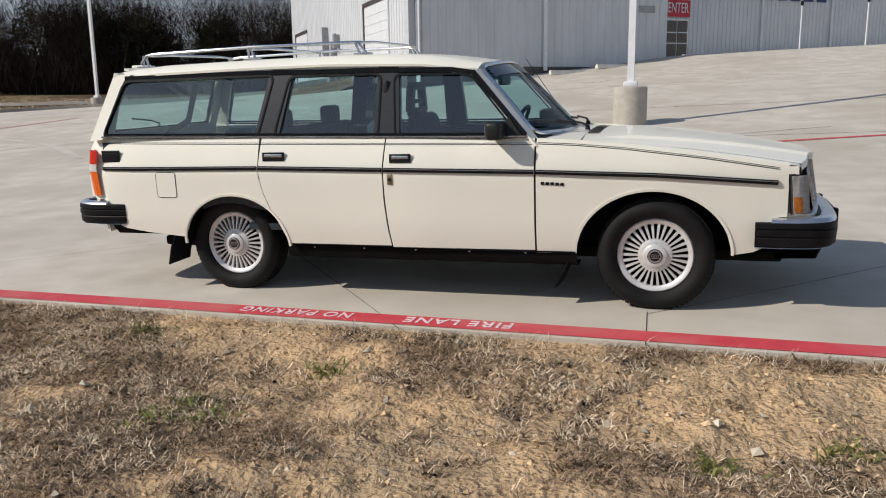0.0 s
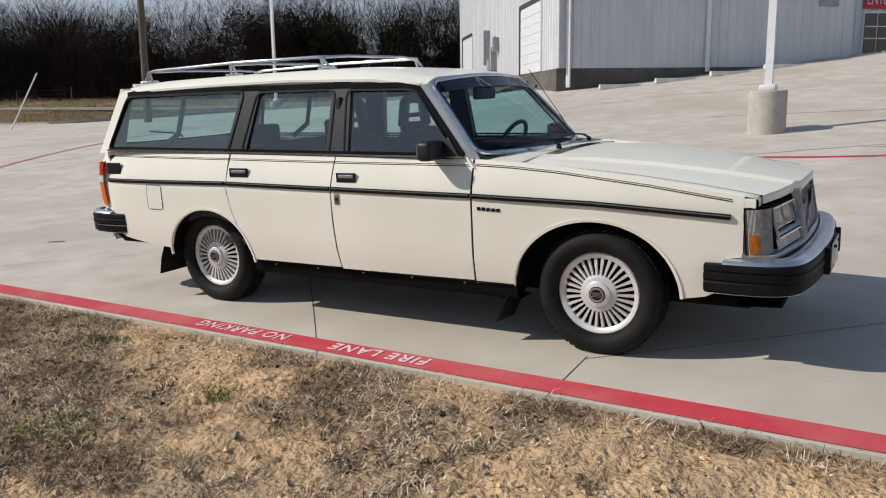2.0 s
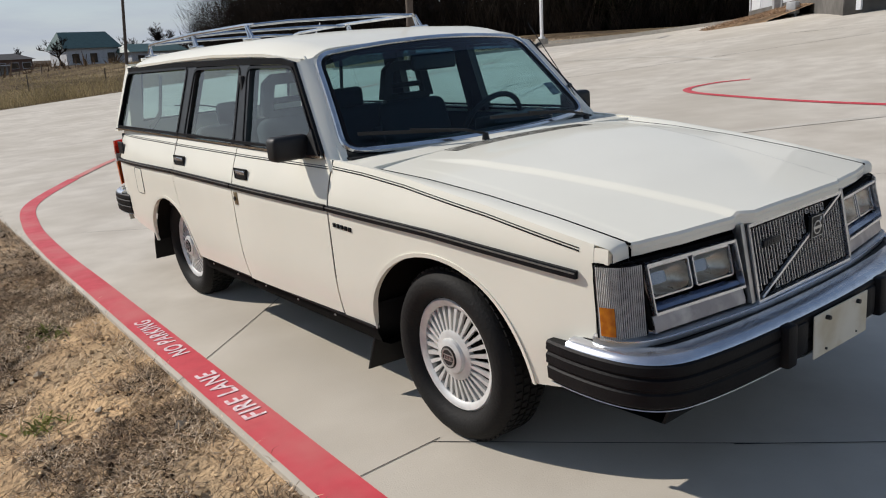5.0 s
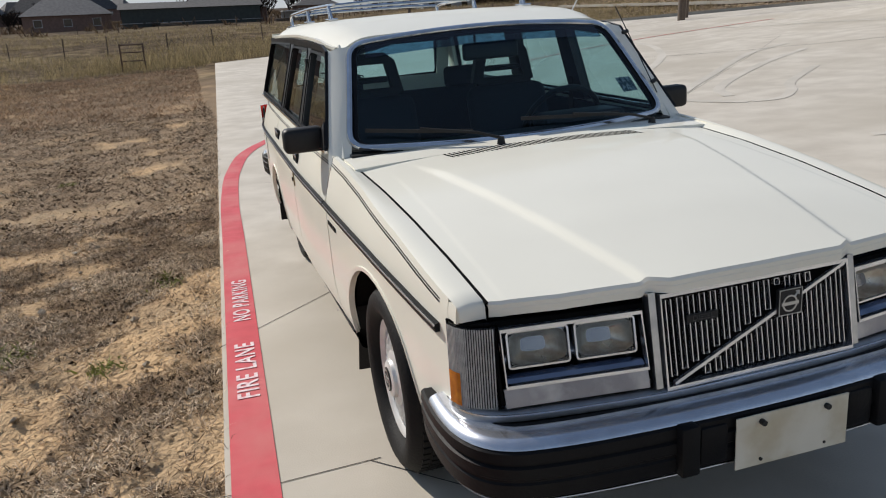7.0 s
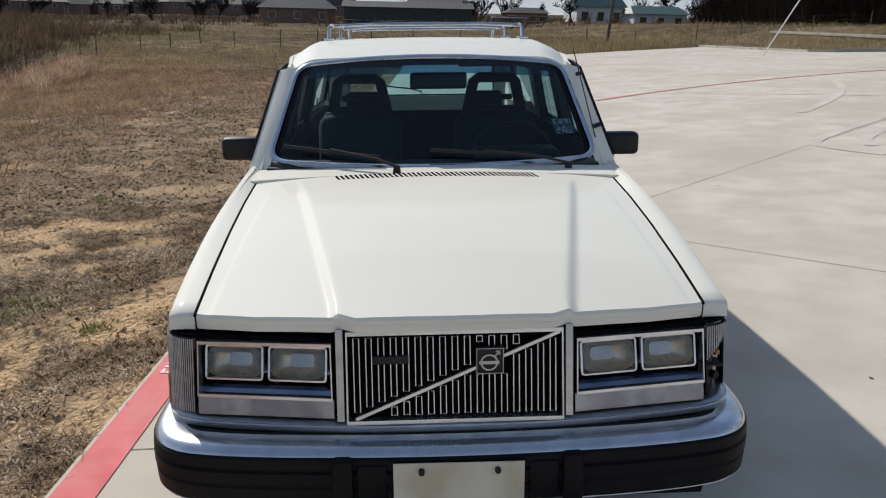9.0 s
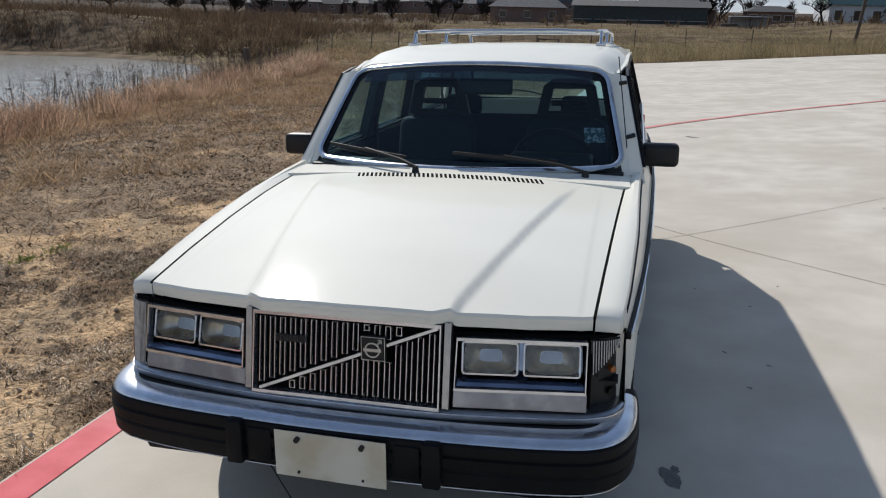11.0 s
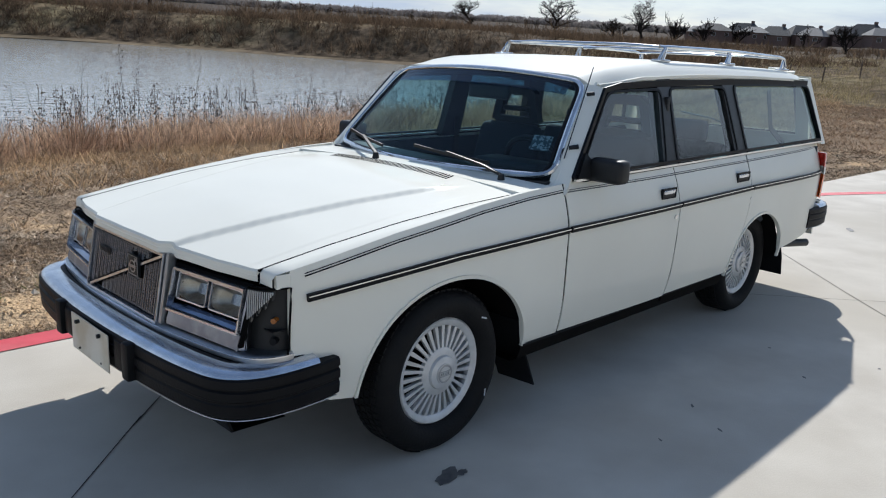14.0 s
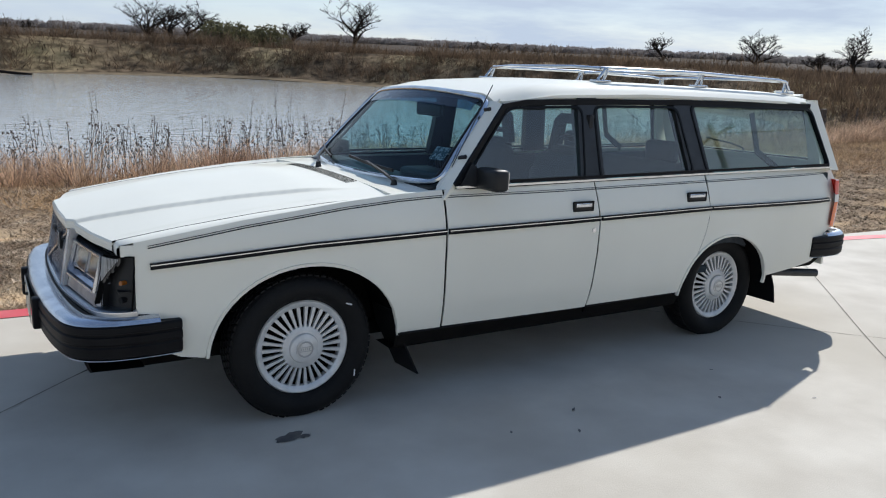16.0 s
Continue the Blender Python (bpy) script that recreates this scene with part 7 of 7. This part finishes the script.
blades("verge_grass", verge, r_.uniform(0.06, 0.2, len(verge)), r_.uniform(0.015, 0.04, len(verge)), 1.2, STRAW, "short dry grass on the verge", "grass", 0.5, simple=True)
r2_ = np.random.default_rng(77)
bs, bo = r2_.uniform(-2.0, 16.4, 26000), r2_.uniform(0.05, 1.0, 26000)
bo = bo * 3.2 * np.minimum(1.0, (17.2 - bs) / 2.5) ** 0.5
bt = (CORNER - BACK).normalized()
bxy = np.c_[BACK.x + bt.x * bs + bt.y * bo, BACK.y + bt.y * bs - bt.x * bo]
bz = plane_w(bxy[:, 0], bxy[:, 1], lot_z(bxy[:, 0], bxy[:, 1])) + 0.30 * (1 - bo / 3.4)
blades("verge_grass", bxy, r2_.uniform(0.05, 0.16, len(bxy)), r2_.uniform(0.012, 0.03, len(bxy)), 1.2, RUSSET, "short dead grass on the bank by the building", "grass", 0.5, z0=bz, simple=True)
# green weeds
WEEDS = [(-0.58, -2.34), (-0.44, -2.43), (-0.66, -2.52), (-0.16, -1.86), (1.61, -2.43), (-0.56, -3.54), (-0.85, -3.48), (-1.36, -1.60), (2.05, -2.25), (-3.6, -3.1), (-6, -2.8), (-8.5, -5.2)]
for wx, wy in WEEDS:
    rr = np.random.default_rng(int(100 * (wx + 20)))
    xy = np.c_[rr.normal(wx, 0.06, 70), rr.normal(wy, 0.05, 70)]
    blades("weed_patch", xy, rr.uniform(0.03, 0.09, 70), rr.uniform(0.006, 0.014, 70), 1.2, WEED, "small patch of green weed in the dead grass", "weed", 0.6)
# stones and clods
def lumps(name, n, small, large, power, material, label, seed, sunk=0.3, area=(-3.6, 3.6, -3.9, -1.3), grown_over=False, category="stones"):
    """Many angular lumps with eight faces each, half sunk in the earth."""
    r = np.random.default_rng(seed)
    c = scatter(n, *area, lambda x, y, q: off_lot(x, y, 0.04) & (q < (cover(x, y) ** 2 if grown_over else 0.25 + 0.75 * (1 - cover(x, y)))), seed)
    m = len(c)
    size = small + (large - small) * r.random(m) ** power
    mid_ = np.c_[c, ground_w(c[:, 0], c[:, 1]) + size * (0.5 - sunk)]
    a = r.uniform(0, 2 * pi, m)
    dirs = np.stack([np.c_[np.cos(a + t), np.sin(a + t), r.uniform(-0.3, 0.3, m)] for t in (0, 1.6, 3.1, 4.7)] + [np.c_[r.normal(0, 0.25, (m, 2)), np.full(m, 0.75)], np.c_[r.normal(0, 0.2, (m, 2)), np.full(m, -0.7)]], 1)
    v = (mid_[:, None, :] + dirs * (size[:, None] * r.uniform(0.6, 1.35, (m, 6)))[:, :, None]).reshape(-1, 3)
    tri = np.array([(0, 1, 4), (1, 2, 4), (2, 3, 4), (3, 0, 4), (1, 0, 5), (2, 1, 5), (3, 2, 5), (0, 3, 5)])
    f = (np.arange(m)[:, None, None] * 6 + tri).reshape(-1, 3)
    return tagged(raw(name, v.tolist(), f.tolist(), material), label, category, kind="stuff")


lumps("earth_clods", 11000, 0.003, 0.018, 3.5, CLOD, "crumbled tan clods of dry earth", 21)
# sod in the darkened thatch colour adds more shaded hollows
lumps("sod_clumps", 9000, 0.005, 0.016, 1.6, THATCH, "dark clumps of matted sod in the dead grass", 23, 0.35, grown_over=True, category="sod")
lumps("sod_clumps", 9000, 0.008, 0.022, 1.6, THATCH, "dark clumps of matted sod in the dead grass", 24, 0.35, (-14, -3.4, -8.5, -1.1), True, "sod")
lumps("pale_stones", 420, 0.006, 0.030, 3.0, STONE, "scattered small pale stones on the earth", 22, 0.1)


# dark seed-head stems standing on the bank
def stems(name, xy, h, seed, label):
    r = np.random.default_rng(seed)
    vs, fs = [], []
    zs = ground_w(xy[:, 0], xy[:, 1])
    for (x, y), z, hh in zip(xy, zs, h):
        lx, ly = r.normal(0, 0.10, 2) * hh
        w = 0.004 + 0.004 * r.random()
        for a in (0, 1.57):
            o = len(vs)
            c, s = cos(a) * w, sin(a) * w
            vs += [(x - c, y - s, z), (x + c, y + s, z), (x + lx + c * 0.5, y + ly + s * 0.5, z + hh), (x + lx - c * 0.5, y + ly - s * 0.5, z + hh)]
            fs.append((o, o + 1, o + 2, o + 3))
        for k in range(r.integers(5, 15)):
            t = r.uniform(0.55, 1.0)
            side = r.normal(0, 0.05, 2)
            cx, cy, cz = x + lx * t + side[0], y + ly * t + side[1], z + hh * t + r.uniform(-0.01, 0.04)
            q = r.uniform(0.007, 0.021)
            o = len(vs)
            vs += [(cx + q, cy, cz), (cx, cy + q, cz), (cx - q, cy, cz), (cx, cy - q, cz), (cx, cy, cz + q * 1.3), (cx, cy, cz - q)]
            fs += [(o, o + 1, o + 4), (o + 1, o + 2, o + 4), (o + 2, o + 3, o + 4), (o + 3, o, o + 4), (o + 1, o, o + 5), (o + 2, o + 1, o + 5), (o + 3, o + 2, o + 5), (o, o + 3, o + 5)]
            o = len(vs)
            vs += [(x + lx * t * 0.8, y + ly * t * 0.8, z + hh * t - 0.06), (cx, cy, cz), (cx + 0.003, cy + 0.003, cz)]
            fs.append((o, o + 1, o + 2))
    return tagged(raw(name, vs, fs, STEM), label, "weeds", kind="stuff")


st_xy = scatter(3600, -40, 24, -18, -10.5, lambda x, y, q: (pond_depth(x, y) > -3.6) & (pond_depth(x, y) < 0.8) & (q < 0.25 + ease(fbm(x * 0.6, y * 0.6), 0.3, 0.65)), 31)
stems("seed_head_weeds", st_xy, r_.uniform(0.6, 1.35, len(st_xy)) * (1 + 0.5 * (r_.random(len(st_xy)) > 0.94)), 5, "dark dry seed-head weeds at the water's edge")


# brush on the far banks and along the wood's foot
def brush(name, n, area, keep, h0, h1, w0, w1, seed, label, material=None, lean=0.55):
    xy = scatter(n, *area, keep, seed)
    r = np.random.default_rng(seed)
    return blades(name, xy, r.uniform(h0, h1, len(xy)) * (0.5 + fbm(xy[:, 0] * 0.15, xy[:, 1] * 0.15)), r.uniform(w0, w1, len(xy)), lean, material or BRUSH, label, "brush", 0.3)


def shrubs(name, n, area, per, keep, h0, h1, w0, w1, seed, label, wide, material=None, lean=1.1):
    """Twiggy bushes: stems that fan out from many scattered roots."""
    xy, fall, size = tussocks(n, *area, per, keep, seed)
    r = np.random.default_rng(seed)
    xy = xy + r.normal(0, wide, xy.shape) * size[:, None]
    return blades(name, xy, r.uniform(h0, h1, len(xy)) * size, r.uniform(w0, w1, len(xy)), lean, material or BRUSH, label, "brush", 0.35, az=fall, least=0.05, simple=True)


shrubs("bank_brush", 15000, (-80, 70, -125, -20), 34, lambda x, y, q: (pond_depth(x, y) < -2.0) & (pond_depth(x, y) > -36) & ((y < -40) | (x < -37)) & (q < 0.12 + ease(fbm(x * 0.12, y * 0.12), 0.34, 0.6)), 0.5, 1.7, 0.02, 0.07, 41, "brown leafless brush on the far bank of the pond", 0.35)
shrubs("far_brush", 6000, (-300, 160, -330, -95), 22, lambda x, y, q: q < 0.2 + ease(fbm(x * 0.03, y * 0.03), 0.34, 0.6), 0.8, 2.6, 0.08, 0.25, 42, "brown leafless scrub beyond the pond", 0.7)
brush("bank_stems", 60000, (-80, 70, -125, -20), lambda x, y, q: (pond_depth(x, y) < -1.6) & (pond_depth(x, y) > -40) & ((y < -40) | (x < -37)), 0.25, 0.8, 0.03, 0.09, 44, "dry brown stems on the far bank of the pond", BRUSH, 0.9)
shrubs("far_scrub", 2600, (-420, -112, -110, 120), 20, lambda x, y, q: q < 0.25 + ease(fbm(x * 0.03, y * 0.03), 0.4, 0.6), 0.5, 2.0, 0.1, 0.3, 43, "brown scrub round the houses", 0.6)


# trees
def tree_mesh(seed, h, spread, levels=5, thick=0.25, sides=4, twig=0.012):
    """Trunk and limbs of a bare tree as separate vertex lists."""
    rnd = random.Random(seed)
    parts = {"trunk": ([], []), "limbs": ([], [])}

    def limb(p, d, length, r, level):
        vs, fs = parts["trunk" if level == 0 else "limbs"]
        n = 3 if level < 3 else 2
        ns = sides if level < 2 else 3
        pts = [p]
        for i in range(n):
            d = (d + Vector((rnd.uniform(-1, 1), rnd.uniform(-1, 1), rnd.uniform(-0.5, 0.7))) * 0.22).normalized()
            pts.append(pts[-1] + d * length / n)
        o = len(vs)
        for i, q in enumerate(pts):
            rr = max(twig, r * (1 - 0.55 * i / n))
            t = (pts[min(i + 1, n)] - pts[max(i - 1, 0)]).normalized()
            s = t.cross(Vector((0.3, 0.9, 0.1))).normalized()
            u = s.cross(t)
            vs += [tuple(q + (s * cos(2 * pi * j / ns) + u * sin(2 * pi * j / ns)) * rr) for j in range(ns)]
        for i in range(n):
            for j in range(ns):
                fs.append((o + i * ns + j, o + i * ns + (j + 1) % ns, o + (i + 1) * ns + (j + 1) % ns, o + (i + 1) * ns + j))
        if level >= levels:
            return
        kids = rnd.choice((3, 4)) if level else rnd.choice((4, 5))
        for k in range(kids):
            i = rnd.randint(1, n) if level else rnd.randint(max(1, n - 1), n)
            a = rnd.uniform(0, 2 * pi)
            out = Vector((cos(a), sin(a), 0))
            nd = (d * (0.75 if level else 0.5) + out * spread * rnd.uniform(0.5, 1.1) + Vector((0, 0, 0.25))).normalized()
            limb(pts[i], nd, length * rnd.uniform(0.52, 0.78), max(twig, r * 0.52), level + 1)

    limb(Vector((0, 0, -0.2)), Vector((0, 0, 1)), h * 0.34, thick, 0)
    return parts


def bare_tree(x, y, h, seed, label, z=None, spread=1.0, levels=5):
    p = on_ground(x, y)
    t = thing("bare_tree", label, "tree", "bare trees", Matrix.Translation(p))
    for key, (vs, fs) in tree_mesh(seed, h, spread, levels, h * 0.035, 5, 0.010 + 0.00012 * hypot(x, y)).items():
        raw("trunk" if key == "trunk" else "crown", vs, fs, BARK, t, True)
    return t


for k, (x, y, h) in enumerate(((-63, -137, 15), (-110.6, -102, 10), (-120.6, -90.4, 12), (-131.7, -77.6, 11), (-83.7, -119, 6.0), (-31.3, -142.4, 13.0), (-36, -150, 12.0), (-27, -146, 12.5), (-40, -150, 10.5), (-50, -137, 9.0), (-100, -118, 5), (-190, -60, 8.5), (-196, -50, 8), (-182, -43, 7.5), (-205, -30, 8), (-150, 12, 7.5), (-152, 50, 9), (-139, 29, 7), (-110, -70, 6))):
    bare_tree(x, y, h, 100 + k, "leafless spreading tree standing in the open field" if k < 11 else "leafless tree among the houses", spread=1.3 if k < 11 else 1.0, levels=5)


def wood(name, spots, seed, label, variants=6, scale=(6, 10)):
    """Many leafless trees in one mesh."""
    rnd = random.Random(seed)
    kinds = []
    for v in range(variants):
        pr = tree_mesh(seed * 10 + v, 1.0, 0.75, 4, 0.028, 3, 0.0045)
        vs = pr["trunk"][0] + pr["limbs"][0]
        o = len(pr["trunk"][0])
        fs = pr["trunk"][1] + [tuple(i + o for i in f) for f in pr["limbs"][1]]
        kinds.append((np.array(vs), fs))
    V, F, o = [], [], 0
    for x, y in spots:
        vs, fs = rnd.choice(kinds)
        a, h = rnd.uniform(0, 6.28), rnd.uniform(*scale) * float(np.interp(x, [-120, -85, -60, -40, -25], [1.3, 1.25, 1.1, 1.2, 1.4]))
        c, s = cos(a), sin(a)
        q = np.c_[vs[:, 0] * c - vs[:, 1] * s, vs[:, 0] * s + vs[:, 1] * c, vs[:, 2]] * h
        V.append(q + np.array(on_ground(x, y)))
        F += [tuple(i + o for i in f) for f in fs]
        o += len(vs)
    return tagged(raw(name, np.concatenate(V).tolist(), F, BARK), label, "woods", kind="stuff")


def band(pts, n, depth, seed):
    r = random.Random(seed)
    out = []
    seg = [vec2(p) for p in pts]
    total = sum((b - a).length for a, b in zip(seg, seg[1:]))
    for a, b in zip(seg, seg[1:]):
        k = int(n * (b - a).length / total)
        nr = (b - a).normalized().cross(Vector((0, 0, 1)))
        for i in range(k):
            p = a.lerp(b, r.random()) + nr * r.uniform(-depth, depth * 0.2)
            out.append((p.x, p.y))
    return out


WOOD_EDGE = [turned(*p) for p in [(-150, 62), (-105, 52), (-78, 44), (-58, 50), (-44, 56), (-32, 66), (-22, 76), (-12, 84)]]
wood("woods", band(WOOD_EDGE, 150, 14, 1), 7, "leafless winter wood beyond the lot", scale=(5.5, 9.5))
wood("far_woods", band([(-240, 150), (-260, 60), (-262, -20), (-250, -80), (-230, -130)], 36, 20, 2), 8, "leafless trees behind the houses", scale=(8, 12))
wood("far_woods", band([(-420, -120), (-400, -300), (-250, -420), (-60, -440), (80, -420)], 40, 50, 3), 9, "far leafless woods on the low hills", scale=(5, 9))


def crown_twigs(name, spots, per, h, seed, label):
    """The fine twigs of many crowns, fanned out round each tree's middle."""
    r = np.random.default_rng(seed)
    c = np.array(spots)
    top = r.uniform(*h, len(c)) * np.interp(c[:, 0], [-120, -85, -60, -40, -25], [1.3, 1.25, 1.1, 1.25, 1.45])
    m = np.repeat(np.arange(len(c)), per)
    u = r.normal(0, 1, (len(m), 3))
    u *= (r.uniform(0.25, 1.0, len(m)) / np.linalg.norm(u, axis=1))[:, None]
    w = top[m] * 0.34
    xy = c[m] + u[:, :2] * w[:, None]
    z = ground_w(c[:, 0], c[:, 1])[m] + top[m] * (0.60 + 0.36 * u[:, 2])
    return blades(name, xy, r.uniform(0.08, 0.2, len(m)) * top[m], r.uniform(0.02, 0.05, len(m)), 1.2, TWIG, label, "woods", 0.3, z0=z, az=np.arctan2(u[:, 1], u[:, 0]) + r.normal(0, 0.6, len(m)), least=0.1, seed=seed, simple=True)


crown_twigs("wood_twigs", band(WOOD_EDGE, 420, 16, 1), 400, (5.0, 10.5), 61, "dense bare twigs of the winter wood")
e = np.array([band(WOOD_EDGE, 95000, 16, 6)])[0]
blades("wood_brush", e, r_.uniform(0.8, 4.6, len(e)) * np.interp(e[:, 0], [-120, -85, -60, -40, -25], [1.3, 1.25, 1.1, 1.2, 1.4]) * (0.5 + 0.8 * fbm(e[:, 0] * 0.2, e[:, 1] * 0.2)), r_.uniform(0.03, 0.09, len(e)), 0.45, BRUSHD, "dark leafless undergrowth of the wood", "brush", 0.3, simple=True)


def leaf_clumps(name, centres, seed, material, label, per=420, size=(0.10, 0.28), radius=(1.6, 2.6), tall=1.7):
    r = np.random.default_rng(seed)
    V, n = [], 0
    for x, y in centres:
        g = on_ground(x, y)
        R = r.uniform(*radius)
        u = r.normal(0, 1, (per, 3))
        u /= np.linalg.norm(u, axis=1)[:, None]
        rad = R * r.uniform(0.55, 1.05, per) ** 0.6 * (0.75 + 0.5 * vnoise(u[:, 0] * 3 + x, u[:, 1] * 3 + u[:, 2] * 2 + y))
        c = u * rad[:, None] * np.array([1, 1, tall]) + np.array([g.x, g.y, g.z + R * tall * 0.95])
        c[:, 2] = np.maximum(c[:, 2], g.z + 0.1)
        a, b = r.normal(0, 1, (2, per, 3))
        s = r.uniform(*size, per)[:, None]
        V.append(np.stack([c - a * s * 0.5, c + a * s * 0.5, c + b * s], 1).reshape(-1, 3))
    V = np.concatenate(V)
    F = np.arange(len(V)).reshape(-1, 3)
    return tagged(raw(name, V.tolist(), F.tolist(), material), label, "evergreens", kind="stuff")


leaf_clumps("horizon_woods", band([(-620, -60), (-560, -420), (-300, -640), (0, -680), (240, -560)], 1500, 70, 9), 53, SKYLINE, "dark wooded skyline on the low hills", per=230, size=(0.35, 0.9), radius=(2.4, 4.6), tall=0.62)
ced = [p for p in band([(-60, 50), (-47, 54), (-38, 60), (-28, 68), (-20, 74)], 24, 9, 4)]
leaf_clumps("evergreen_trees", ced, 51, CEDAR, "dark evergreen trees among the leafless wood", per=2600, size=(0.10, 0.24), radius=(1.5, 2.6), tall=1.7)
OLIVE = mat("olive_bush_leaves", (0.135, 0.125, 0.06), (0.085, 0.08, 0.042), rough=0.9, scale=1.0, island=0.4, through_light=0.4)
leaf_clumps("olive_bushes", [(-30, -103), (-33, -105), (-27, -101), (-36, -107), (2, -112), (6, -115)], 52, OLIVE, "olive green bushes on the far bank of the pond", per=3200, size=(0.10, 0.26), radius=(2.0, 3.4), tall=0.8)
lg = part("fallen_branch", tube([Vector((4, -66.5, WATER + 0.5)), Vector((0.5, -65.0, WATER + 0.25)), Vector((-2.5, -64.0, WATER + 0.02))], ring(0.12, 6)), BARK)
tagged(lg, "dark fallen branch reaching into the pond", "branch")
